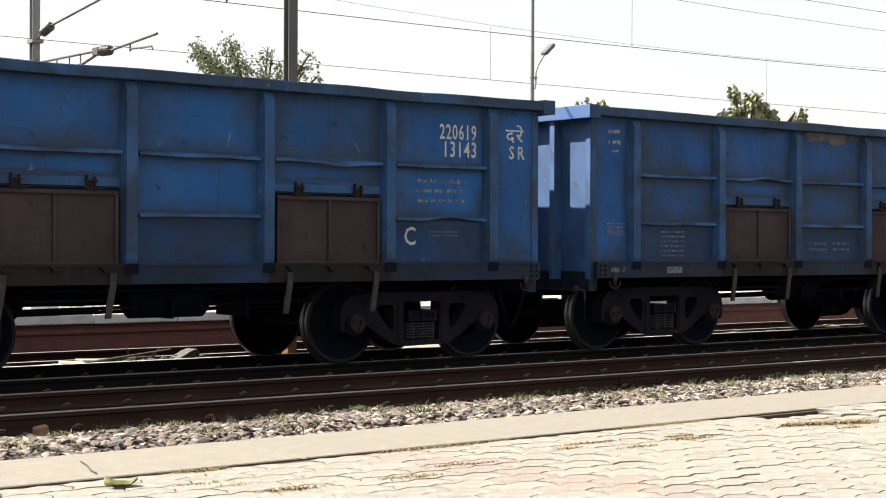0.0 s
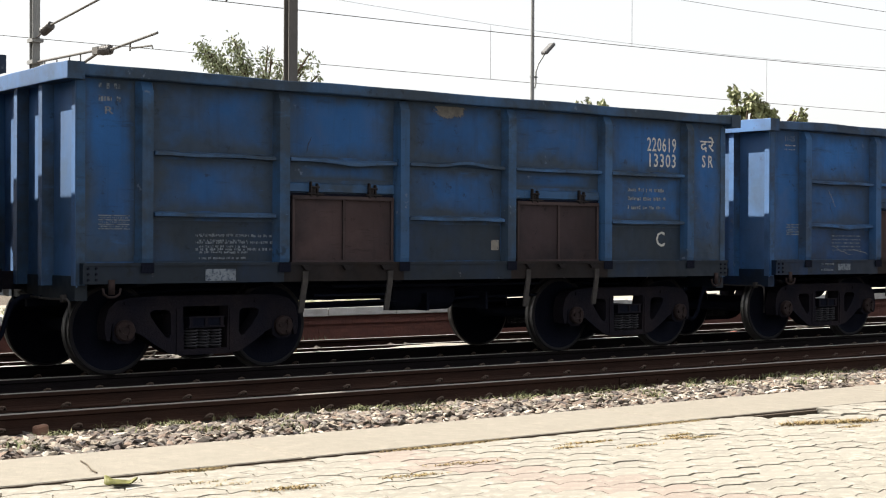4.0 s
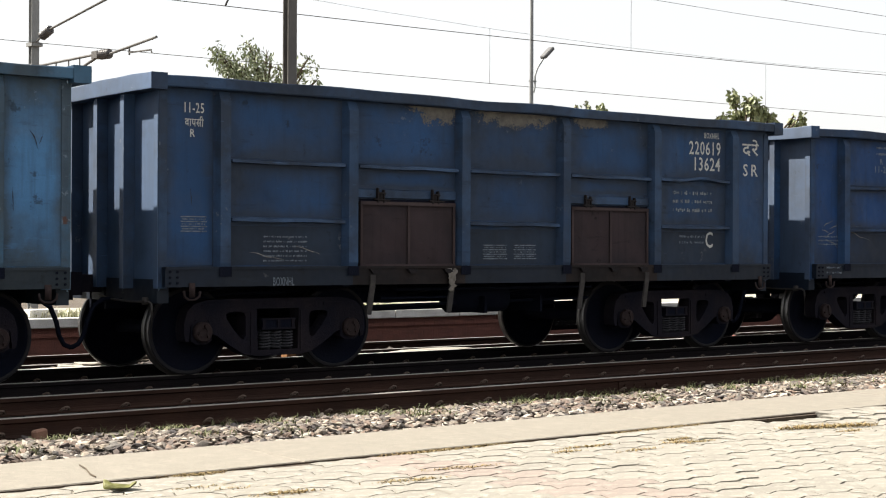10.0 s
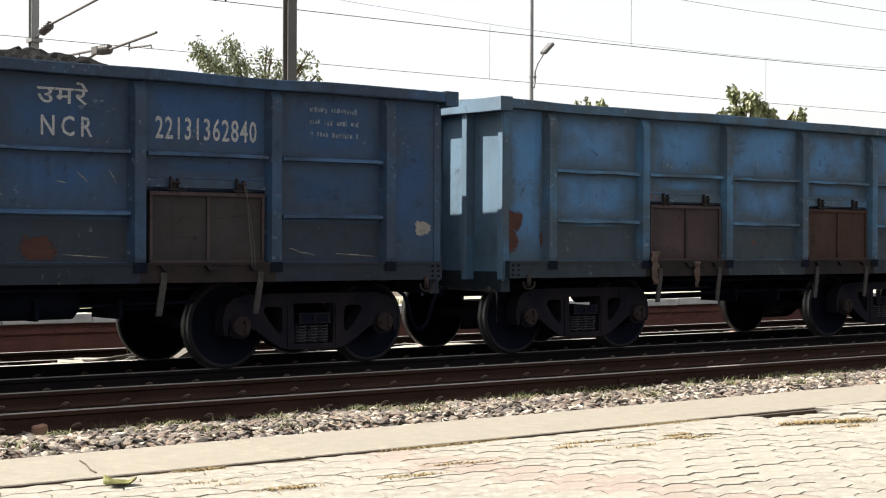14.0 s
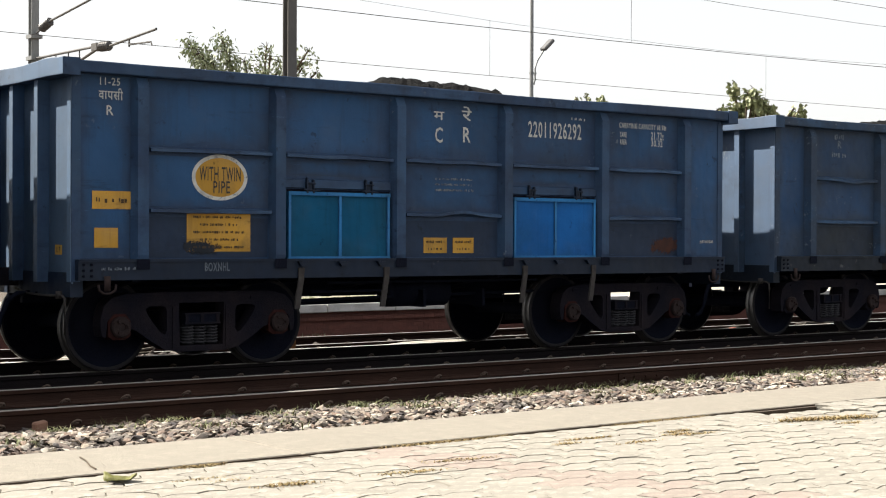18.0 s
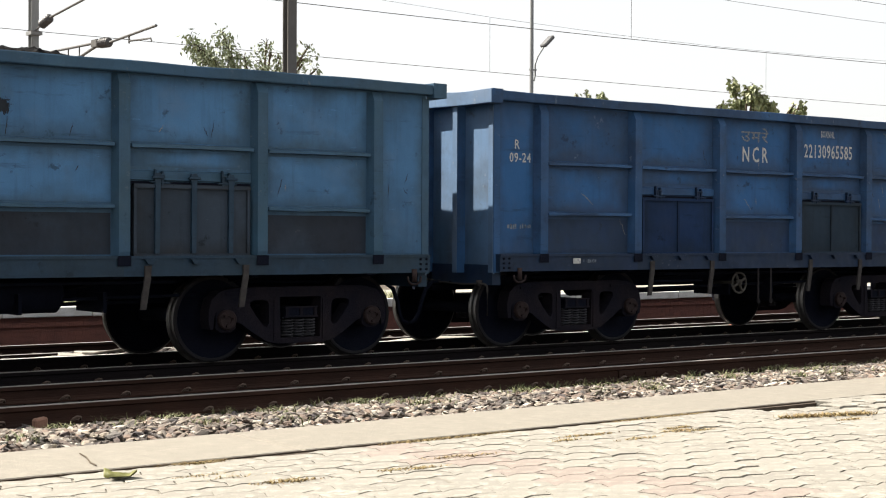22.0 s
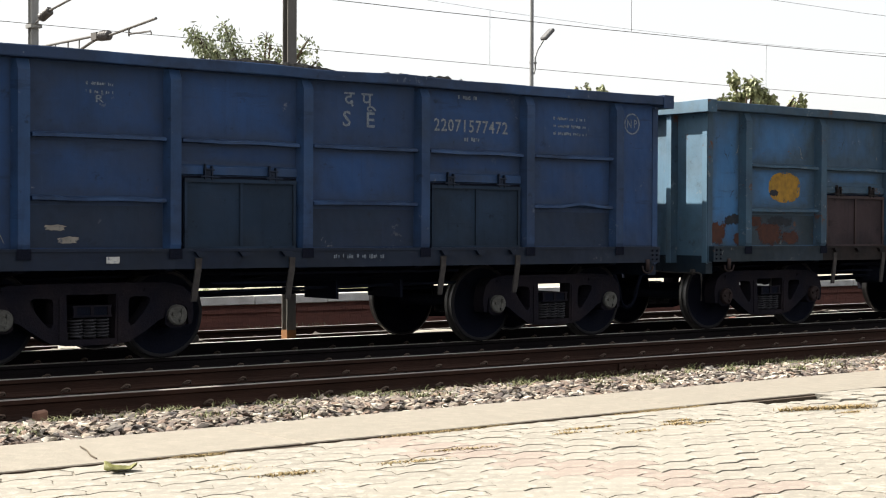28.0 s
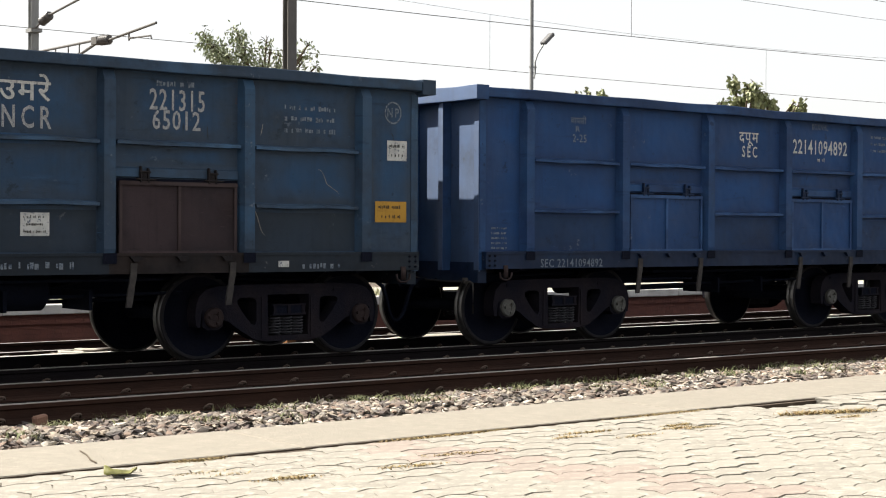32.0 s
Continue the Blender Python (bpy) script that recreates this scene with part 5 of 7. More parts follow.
words(WAGONS[1], "दरे", 4.60, 2.869, 0.154, WHITE, width=0.29)
words(WAGONS[1], "SR", 4.61, 2.643, 0.168, WHITE, width=0.23)
bars(WAGONS[1], 3.40, 2.206, 0.74, 3, 0.072, FAINT)
words(WAGONS[1], "C", 3.66, 1.534, 0.200, WHITE, width=0.17)
bars(WAGONS[1], -3.23, 1.542, 0.62, 5, 0.038, FADED)
scar(WAGONS[1], -0.07, 3.066, 0.47, 0.14, SCUFF, "pale scraped paint")
plate(WAGONS[1], "plate", 0.68, 1.442, 0.12, 0.13, CHALK, "small pale plate", 0)
plate(WAGONS[1], "patch", -3.32, 1.101, 0.38, 0.13, FADED, "faded patch", 0, y=-SIDE + 0.010)
words(WAGONS[1], "R", -4.61, 2.848, 0.077, FADED, width=0.10)
bars(WAGONS[1], -4.60, 3.103, 0.26, 2, 0.079, FADED)
plate(WAGONS[1], "stencil", -4.55, 1.667, 0.36, 0.14, FADED, "stencilled box", 3)
bars(WAGONS[1], -3.08, 1.534, 1.00, 3, 0.045, FADED)
words(WAGONS[2], "पूमरे", 0.07, 2.952, 0.184, WHITE, width=0.42)
words(WAGONS[2], "ECR", 0.10, 2.665, 0.228, WHITE, width=0.44)
words(WAGONS[2], "221010", 1.77, 2.952, 0.195, WHITE, width=0.63)
words(WAGONS[2], "93538", 1.88, 2.744, 0.188, WHITE, width=0.65)
ring(WAGONS[2], 4.54, 2.966, 0.25, 0.26, FADED)
words(WAGONS[2], "NP", 4.54, 2.966, 0.097, FADED, width=0.15)
bars(WAGONS[2], 3.40, 2.869, 0.54, 3, 0.077, FADED)
words(WAGONS[2], "R", -3.22, 2.851, 0.083, FADED, width=0.07)
words(WAGONS[2], "11-25", -3.21, 2.728, 0.101, FADED, width=0.35)
bars(WAGONS[2], -3.22, 3.068, 0.26, 2, 0.056, FADED)
words(WAGONS[2], "APR 36", -0.14, 1.619, 0.099, FADED, width=0.38)
plate(WAGONS[2], "yellow_plate", 4.63, 1.607, 0.50, 0.30, YELLOW, "yellow plate", 2)
plate(WAGONS[2], "plate", 4.64, 2.043, 0.29, 0.20, WHITE, "pale round plate", 0)
bars(WAGONS[2], -4.54, 1.653, 0.48, 3, 0.034, FADED)
bars(WAGONS[2], -4.52, 1.182, 0.36, 2, 0.047, FADED, y=-SIDE + 0.010)
bars(WAGONS[2], -0.31, 1.159, 0.71, 1, 0.105, FADED, y=-SIDE + 0.010)
bars(WAGONS[2], 3.34, 1.140, 0.41, 1, 0.094, FADED, y=-SIDE + 0.010)
words(WAGONS[3], "220619", 3.62, 2.889, 0.181, WHITE, width=0.65)
words(WAGONS[3], "13624", 3.67, 2.663, 0.181, WHITE, width=0.53)
words(WAGONS[3], "BOXNHL", 3.76, 3.072, 0.079, WHITE, width=0.31)
words(WAGONS[3], "दरे", 4.59, 2.918, 0.174, WHITE, width=0.36)
words(WAGONS[3], "SR", 4.59, 2.609, 0.170, WHITE, width=0.32)
words(WAGONS[3], "11-25", -4.55, 2.978, 0.108, WHITE, width=0.24)
words(WAGONS[3], "वापसी", -4.55, 2.818, 0.086, WHITE, width=0.23)
words(WAGONS[3], "R", -4.57, 2.700, 0.085, WHITE, width=0.06)
plate(WAGONS[3], "stencil", -4.55, 1.704, 0.32, 0.16, FADED, "stencilled box", 3)
bars(WAGONS[3], -3.37, 1.572, 0.59, 6, 0.032, FADED)
bars(WAGONS[3], 3.37, 2.244, 0.80, 3, 0.071, FAINT)
bars(WAGONS[3], 3.36, 1.630, 0.51, 2, 0.049, FADED)
words(WAGONS[3], "C", 3.71, 1.587, 0.221, WHITE, width=0.15)
plate(WAGONS[3], "stencil", -0.26, 1.405, 0.40, 0.17, FADED, "stencilled table", 3)
plate(WAGONS[3], "stencil", 0.24, 1.406, 0.38, 0.17, FADED, "stencilled table", 3)
words(WAGONS[3], "BOXNHL", -3.45, 1.066, 0.094, FADED, y=-SIDE + 0.010, width=0.28)
scar(WAGONS[3], -1.17, 3.075, 0.84, 0.24, SCUFF, "pale scraped paint")
scar(WAGONS[3], 0.06, 3.075, 1.36, 0.24, SCUFF, "pale scraped paint")
scar(WAGONS[3], 1.40, 3.10, 0.62, 0.14, SCUFF, "pale scraped paint")
for x, z, w, h in ((-4.56, 1.86, -0.26, 0.10), (-4.42, 1.80, -0.20, 0.05), (-4.62, 1.74, 0.16, 0.04), (-4.50, 1.70, -0.24, 0.12)):
    scar(WAGONS[2], x, z, w, h, CHALK, "bare scratch")
scar(WAGONS[4], -4.79, 1.762, 0.31, 0.24, RUST, "rust patch")
scar(WAGONS[4], -4.85, 1.537, 0.22, 0.40, RUST, "rust patch")
scar(WAGONS[4], -4.29, 1.518, 0.13, 0.26, RUST, "rust patch")
words(WAGONS[5], "उमरे", 0.04, 2.973, 0.172, SMUDGED, width=0.56)
words(WAGONS[5], "NCR", 0.09, 2.657, 0.202, SMUDGED, width=0.57)
words(WAGONS[5], "22131362840", 1.73, 2.697, 0.234, SMUDGED, width=1.26)
bars(WAGONS[5], 3.41, 2.998, 0.68, 3, 0.085, FADED)
scar(WAGONS[5], 4.71, 1.635, 0.29, 0.21, CHALK, "torn pale label")
scar(WAGONS[5], -0.22, 1.388, 0.39, 0.25, RUST, "rust patch")
bars(WAGONS[5], -3.44, 2.796, 0.42, 1, 0.102, FADED)
bars(WAGONS[5], -3.45, 3.076, 0.28, 1, 0.117, FADED)
words(WAGONS[5], "R", -3.47, 2.955, 0.110, FADED, width=0.09)
words(WAGONS[6], "11-25", -4.55, 3.112, 0.078, WHITE, width=0.23)
words(WAGONS[6], "वापसी", -4.54, 2.969, 0.094, WHITE, width=0.28)
words(WAGONS[6], "R", -4.55, 2.808, 0.102, WHITE, width=0.08)
plate(WAGONS[6], "yellow_plate", -4.53, 1.861, 0.44, 0.19, YELLOW, "worn yellow plate", 1)
plate(WAGONS[6], "yellow_plate", -4.59, 1.463, 0.27, 0.21, YELLOW, "worn yellow plate", 0)
disc(WAGONS[6], -3.23, 2.136, 0.70, 0.51, WHITE, "white sign border", 3)
disc(WAGONS[6], -3.23, 2.136, 0.61, 0.43, YELLOW, "yellow oval sign", 5)
words(WAGONS[6], "WITH TWIN", -3.23, 2.177, 0.150, BLACK, y=-SHEET - 0.0125, width=0.52)
words(WAGONS[6], "PIPE", -3.21, 2.030, 0.131, BLACK, y=-SHEET - 0.0125, width=0.21)
plate(WAGONS[6], "yellow_sign", -3.24, 1.531, 0.80, 0.43, YELLOW, "yellow notice sign smeared with dirt", 5)
words(WAGONS[6], "BOXNHL", -3.31, 1.149, 0.093, FADED, y=-SIDE + 0.010, width=0.31)
bars(WAGONS[6], -4.49, 1.136, 0.39, 1, 0.048, FADED, y=-SIDE + 0.010)
words(WAGONS[6], "म", -0.17, 2.990, 0.110, WHITE, width=0.16)
words(WAGONS[6], "रे", 0.27, 3.014, 0.132, WHITE, width=0.15)
words(WAGONS[6], "C", -0.17, 2.749, 0.181, WHITE, width=0.12)
words(WAGONS[6], "R", 0.27, 2.770, 0.184, WHITE, width=0.12)
bars(WAGONS[6], 0.08, 2.208, 0.61, 3, 0.040, FAINT)
plate(WAGONS[6], "yellow_plate", -0.22, 1.389, 0.36, 0.19, YELLOW, "yellow plate", 2)
plate(WAGONS[6], "yellow_plate", 0.22, 1.389, 0.33, 0.19, YELLOW, "yellow plate", 2)
words(WAGONS[6], "22011926292", 1.75, 2.893, 0.200, WHITE, width=0.93)
bars(WAGONS[6], 2.16, 3.062, 0.25, 1, 0.053, SMUDGED)
words(WAGONS[6], "CARRYING CAPACITY 68.98t", 3.37, 3.025, 0.069, WHITE, width=0.91)
words(WAGONS[6], "TARE", 2.99, 2.898, 0.069, WHITE, width=0.13)
words(WAGONS[6], "21.72t", 3.65, 2.906, 0.102, WHITE, width=0.25)
words(WAGONS[6], "AREA", 2.99, 2.798, 0.069, WHITE, width=0.13)
words(WAGONS[6], "30.32", 3.64, 2.804, 0.086, WHITE, width=0.22)
scar(WAGONS[6], 3.79, 1.399, 0.54, 0.22, RUST, "rusty label remains")
bars(WAGONS[6], 4.66, 1.449, 0.28, 1, 0.065, SMUDGED)
scar(WAGONS[6], -3.43, 1.344, 0.35, 0.11, GRIMY, "oily smear")
end_plate = once("yellow_plate", lambda bm: box(bm, -0.085, 0.085, -0.004, 0.0, -0.052, 0.052), YELLOW, WAGONS[6], pose(-4.967, -1.15, 1.335, 0, 0, -90), "small yellow plate on the end wall")
words(end_plate, "UP", 0.0, 0.0, 0.062, BLACK, y=-0.006, width=0.10)
words(WAGONS[7], "R", -4.59, 2.644, 0.116, WHITE, width=0.08)
words(WAGONS[7], "09-24", -4.54, 2.475, 0.116, WHITE, width=0.36)
words(WAGONS[7], "उमरे", -0.01, 2.942, 0.159, FAINT, width=0.60)
words(WAGONS[7], "NCR", -0.00, 2.677, 0.214, WHITE, width=0.56)
words(WAGONS[7], "BOXNHL", 1.67, 3.045, 0.097, WHITE, width=0.32)
words(WAGONS[7], "22130965585", 1.69, 2.779, 0.195, WHITE, width=1.15)
scar(WAGONS[7], 3.51, 2.170, 0.39, 0.45, CHALK, "bare scratch")
scar(WAGONS[7], 4.62, 2.861, 0.15, 0.61, CHALK, "bare scratch")
scar(WAGONS[7], -3.36, 1.976, 0.22, 0.17, CHALK, "bare scratch")
plate(WAGONS[7], "plate", -3.63, 1.143, 0.13, 0.07, WHITE, "small white plate", 0, y=-SIDE + 0.010)
bars(WAGONS[7], -3.39, 1.142, 0.24, 1, 0.070, FADED, y=-SIDE + 0.010)
bars(WAGONS[7], -4.55, 1.589, 0.41, 1, 0.092, FADED)
scar(WAGONS[7], 4.58, 1.52, 0.36, 0.30, GRIMY, "oily smear")
scar(WAGONS[7], 4.62, 1.66, 0.10, 0.30, RUST, "rust patch")
for x, z, w, h in ((4.47, 1.60, 0.14, 0.05), (4.56, 1.57, -0.12, 0.06), (4.66, 1.60, 0.10, 0.07), (4.60, 1.42, -0.22, 0.05), (4.70, 2.45, 0.05, 0.30), (3.05, 2.22, 0.06, 0.22), (3.28, 2.90, 0.08, 0.26)):
    scar(WAGONS[7], x, z, w, h, CHALK, "bare scratch")
scar(WAGONS[7], -2.70, 1.590, 0.12, 0.26, CHALK, "bare scratch")
scar(WAGONS[8], -3.75, 1.599, 0.46, 0.19, ORANGE_WORN, "faded orange patch")
scar(WAGONS[8], -3.22, 1.47, -0.62, 0.22, SOOT, "dark scrape")
scar(WAGONS[8], -3.42, 1.40, -0.40, 0.12, SOOT, "dark scrape")
scar(WAGONS[8], -3.33, 1.88, -0.35, 0.16, SOOT, "dark scrape")
scar(WAGONS[8], -0.42, 2.76, 0.20, 0.18, GRIMY, "sooty smear")
scar(WAGONS[8], -4.45, 1.40, 0.30, 0.26, ORANGE_WORN, "faded orange patch")
scar(WAGONS[8], -4.51, 1.904, 0.07, 0.24, GRIMY, "sooty smear")
words(WAGONS[9], "द पू म", 0.10, 3.006, 0.170, FADED, width=0.74)
words(WAGONS[9], "SEC", 0.11, 2.642, 0.202, FADED, width=0.77)
words(WAGONS[9], "2214", 1.37, 2.784, 0.199, FADED, width=0.44)
bars(WAGONS[9], 1.93, 2.784, 0.55, 1, 0.170, FAINT)
words(WAGONS[9], "9", 2.27, 2.784, 0.199, FADED, width=0.10)
scar(WAGONS[9], -3.29, 2.105, 0.58, 0.35, YELLOW_WORN, "worn yellow disc")
scar(WAGONS[9], -3.61, 1.413, 0.60, 0.31, RUST, "rust patch")
scar(WAGONS[9], 4.66, 1.80, 0.40, 0.17, RUST, "rust patch")
scar(WAGONS[9], 4.52, 1.47, 0.56, 0.30, RUST, "rust patch")
scar(WAGONS[9], 3.75, 1.422, 0.31, 0.23, RUST, "rust patch")
plate(WAGONS[9], "patch_panel", 0.11, 1.474, 1.39, 0.55, OCHRE, "ochre replacement panel", 0)
plate(WAGONS[9], "plate", 4.35, 1.139, 0.22, 0.08, WHITE, "small white plate", 0, y=-SIDE + 0.010)
scar(WAGONS[9], 4.60, 2.901, 0.18, 0.23, REDPAINT, "red paint mark")
scar(WAGONS[9], 2.98, 1.531, 0.32, 0.15, CHALK, "bare scratch")
scar(WAGONS[9], -0.51, 2.718, 0.12, 0.43, DEEP, "dark blue paint mark")
for x, z, w, h, mat, label in ((-4.45, 1.62, 0.40, 0.16, GRIMY, "oily smear"), (-3.95, 1.60, 0.30, 0.14, RUST, "rust patch"), (-3.15, 1.36, 0.40, 0.20, RUST, "rust patch"),
                               (-3.40, 1.60, 0.55, 0.14, GRIMY, "oily smear"), (-4.30, 1.33, 0.24, 0.18, RUST, "rust patch"), (-3.55, 2.02, 0.22, 0.10, GRIMY, "oily smear")):
    scar(WAGONS[9], x, z, w, h, mat, label)
scar(WAGONS[9], -4.77, 1.431, 0.39, 0.31, RUST, "rust patch")
words(WAGONS[10], "द पू", -0.02, 2.998, 0.163, FADED, width=0.46)
words(WAGONS[10], "S E", -0.04, 2.756, 0.177, FADED, width=0.46)
words(WAGONS[10], "22071577472", 1.67, 2.748, 0.149, FAINT, width=1.18)
bars(WAGONS[10], 1.68, 2.583, 0.25, 1, 0.075, FADED)
bars(WAGONS[10], 1.63, 3.104, 0.35, 1, 0.075, FADED)
bars(WAGONS[10], 3.34, 2.916, 0.59, 3, 0.057, FADED)
ring(WAGONS[10], 4.48, 2.908, 0.29, 0.29, FADED)
words(WAGONS[10], "NP", 4.48, 2.909, 0.113, FADED, width=0.19)
bars(WAGONS[10], -3.34, 2.970, 0.31, 2, 0.051, FADED)
words(WAGONS[10], "R", -3.34, 2.813, 0.076, FADED, width=0.09)
scar(WAGONS[10], -3.84, 1.458, 0.25, 0.07, CHALK, "torn pale label")
scar(WAGONS[10], -3.70, 1.327, 0.25, 0.08, CHALK, "torn pale label")
plate(WAGONS[10], "plate", -3.23, 1.118, 0.15, 0.07, WHITE, "small white plate", 0, y=-SIDE + 0.010)
bars(WAGONS[10], -0.09, 1.139, 0.72, 1, 0.071, FADED, y=-SIDE + 0.010)
words(WAGONS[11], "वापसी", -3.29, 2.965, 0.081, FADED, width=0.28)
words(WAGONS[11], "R", -3.30, 2.853, 0.069, FADED, width=0.08)
words(WAGONS[11], "2-25", -3.27, 2.731, 0.100, FADED, width=0.25)
words(WAGONS[11], "दपूम", 0.09, 2.891, 0.152, WHITE, width=0.42)
words(WAGONS[11], "SEC", 0.11, 2.676, 0.155, WHITE, width=0.33)
words(WAGONS[11], "BOXNHL", 1.72, 3.109, 0.089, FADED, width=0.38)
words(WAGONS[11], "22141094892", 1.73, 2.797, 0.207, WHITE, width=1.29)
bars(WAGONS[11], 1.76, 2.606, 0.20, 1, 0.089, SMUDGED)
bars(WAGONS[11], 3.28, 3.007, 0.61, 3, 0.062, FADED)
ring(WAGONS[11], 4.57, 2.981, 0.29, 0.29, FADED)
words(WAGONS[11], "NP", 4.57, 2.981, 0.113, WHITE, width=0.20)
words(WAGONS[11], "SEC 22141094892", -3.48, 1.083, 0.105, FADED, y=-SIDE + 0.010, width=1.10)
bars(WAGONS[11], -4.65, 1.530, 0.26, 5, 0.037, FADED)
words(WAGONS[12], "उमरे", -0.01, 2.905, 0.207, WHITE, width=0.56)
words(WAGONS[12], "NCR", 0.01, 2.631, 0.224, SMUDGED, width=0.53)
words(WAGONS[12], "221315", 1.72, 2.893, 0.221, SMUDGED, width=0.67)
words(WAGONS[12], "65012", 1.71, 2.675, 0.202, SMUDGED, width=0.58)
bars(WAGONS[12], 1.72, 3.065, 0.50, 1, 0.086, FADED)
bars(WAGONS[12], 3.43, 2.894, 0.69, 3, 0.076, FADED)
ring(WAGONS[12], 4.61, 2.906, 0.25, 0.27, FADED)
words(WAGONS[12], "NP", 4.61, 2.909, 0.109, FADED, width=0.17)
plate(WAGONS[12], "plate", 4.67, 2.453, 0.29, 0.24, WHITE, "torn white label", 2)
plate(WAGONS[12], "plate", 0.10, 1.535, 0.31, 0.24, WHITE, "white notice plate", 3)
plate(WAGONS[12], "yellow_plate", 4.58, 1.716, 0.46, 0.25, YELLOW, "yellow plate", 2)
bars(WAGONS[12], 0.09, 1.110, 0.78, 1, 0.104, FADED, y=-SIDE + 0.010)
plate(WAGONS[12], "plate", 3.02, 1.106, 0.14, 0.07, WHITE, "small white plate", 0, y=-SIDE + 0.010)
bars(WAGONS[12], 3.56, 1.078, 0.58, 1, 0.092, FADED, y=-SIDE + 0.010)
scar(WAGONS[5], 0.30, 1.306, 0.53, 0.04, CHALK, "bare scratch")
scar(WAGONS[5], 0.03, 2.078, 0.13, 0.03, CHALK, "bare scratch")
scar(WAGONS[5], 3.71, 1.317, 0.61, 0.05, CHALK, "bare scratch")
scar(WAGONS[5], 0.26, 2.137, 0.13, 0.15, CHALK, "bare scratch")
scar(WAGONS[5], 2.97, 1.351, 0.40, 0.08, CHALK, "bare scratch")
scar(WAGONS[0], -3.26, 1.361, 0.45, 0.12, CHALK, "bare scratch")
scar(WAGONS[0], -2.83, 1.361, 0.41, 0.08, CHALK, "bare scratch")
scar(WAGONS[3], -3.63, 1.353, 0.44, 0.11, CHALK, "bare scratch")
scar(WAGONS[3], -3.08, 1.430, 0.35, 0.11, CHALK, "bare scratch")
scar(WAGONS[7], 3.11, 3.085, 0.14, 0.18, CHALK, "bare scratch")
scar(WAGONS[7], 3.63, 1.978, 0.33, 0.43, CHALK, "bare scratch")
scar(WAGONS[7], 3.10, 1.730, 0.18, 0.12, CHALK, "bare scratch")
scar(WAGONS[7], 3.75, 1.737, 0.29, 0.17, CHALK, "bare scratch")
scar(WAGONS[7], -0.17, 1.959, 0.15, 0.14, CHALK, "bare scratch")
scar(WAGONS[2], -3.77, 1.664, 0.49, 0.16, CHALK, "bare scratch")
scar(WAGONS[2], -4.46, 1.565, 0.33, 0.15, CHALK, "bare scratch")
scar(WAGONS[12], 2.69, 1.696, 0.29, 0.57, CHALK, "bare scratch")
scar(WAGONS[12], 3.68, 2.037, 0.31, 0.33, CHALK, "bare scratch")
scar(WAGONS[9], 4.36, 2.189, 0.47, 0.22, CHALK, "bare scratch")
scar(WAGONS[10], -4.44, 1.400, 0.14, 0.19, CHALK, "bare scratch")
scar(WAGONS[6], -3.47, 1.367, 0.43, 0.13, GRIMY, "black smear on the yellow plate", 9)
once("tie_rope", lambda bm: tube(bm, [(2.125, -1.61, 2.131), (2.214, -1.61, 1.768), (2.267, -1.61, 1.389), (2.290, -1.61, 1.137)], 0.006, 5), DUSTY, WAGONS[5], label="frayed pale rope")
once("tie_rope", lambda bm: tube(bm, [(2.169, -1.61, 2.050), (2.200, -1.61, 1.641), (2.246, -1.61, 1.200)], 0.006, 5), DUSTY, WAGONS[5], label="frayed pale rope")


WEAR = random.Random(23)
for k, n in ((4, 14), (8, 14), (9, 16), (5, 7), (7, 7), (1, 5), (12, 7), (3, 4), (0, 4), (-1, 4)):
    for _ in range(n):
        bay = WEAR.choice((-4.5, -3.35, -1.65, 0.03, 1.72, 3.36, 4.5))
        x, z = bay + WEAR.uniform(-0.6, 0.6) * (0.3 if abs(bay) > 4 else 1), WEAR.choice((2.55, 2.62, 2.8, 1.92, 2.0, 2.15))
        if z < 2.4 and abs(abs(bay + 0.03) - 1.68) < 0.2:
            z = 2.6
        mat = SOOT if WEAR.random() < 0.7 else CHALK
        scar(WAGONS[k], x, z, WEAR.uniform(-0.10, 0.10), WEAR.uniform(0.06, 0.22), mat, "dark scrape" if mat is SOOT else "bare scratch")



def rag(parent, x, z, w, h, mat, label, seed):
    """A scrap of cloth caught on the door gear."""
    def build(bm):
        nx, nz = 6, 12
        grid = [[bm.verts.new((w * (i / nx - 0.5) * (1 - 0.5 * j / nz) + 0.04 * noise.noise((j * 0.5, seed, 0)), -1.63 - 0.05 * noise.noise((i * 0.9, j * 0.6, seed)), -h * j / nz)) for i in range(nx + 1)] for j in range(nz + 1)]
        for p, q in zip(grid, grid[1:]):
            for i in range(nx):
                bm.faces.new((p[i], p[i + 1], q[i + 1], q[i]))
    ob = part("rag", mesh("rag%d" % len(MESHES), build, True, mat), mat, parent, pose(x, 0, z), label)
    ob.modifiers.new("thick", "SOLIDIFY").thickness = 0.008


CLOTH = plain("dirty_cloth", (0.11, 0.075, 0.06), (0.07, 0.05, 0.042), 14, 0.95)
PALE_CLOTH = plain("dusty_pale_cloth", (0.28, 0.26, 0.24), (0.14, 0.125, 0.11), 14, 0.95)
rag(WAGONS[4], -2.36, 1.36, 0.16, 0.46, CLOTH, "dirty brown rag", 1.0)
rag(WAGONS[4], -1.52, 1.22, 0.13, 0.36, CLOTH, "dirty brown rag", 2.0)
strip(WAGONS[2], "door_strip", -2.27, 1.62, 0.17, 0.76, plain("grey_board", (0.075, 0.066, 0.056), (0.05, 0.045, 0.04), 8, 0.9), -SHEET - 0.036, "weathered grey board")
rag(WAGONS[2], 1.95, 1.22, 0.34, 0.16, PALE_CLOTH, "pale dusty rag", 3.0)
rag(WAGONS[2], 2.12, 1.12, 0.12, 0.34, PALE_CLOTH, "pale dusty rag", 4.0)
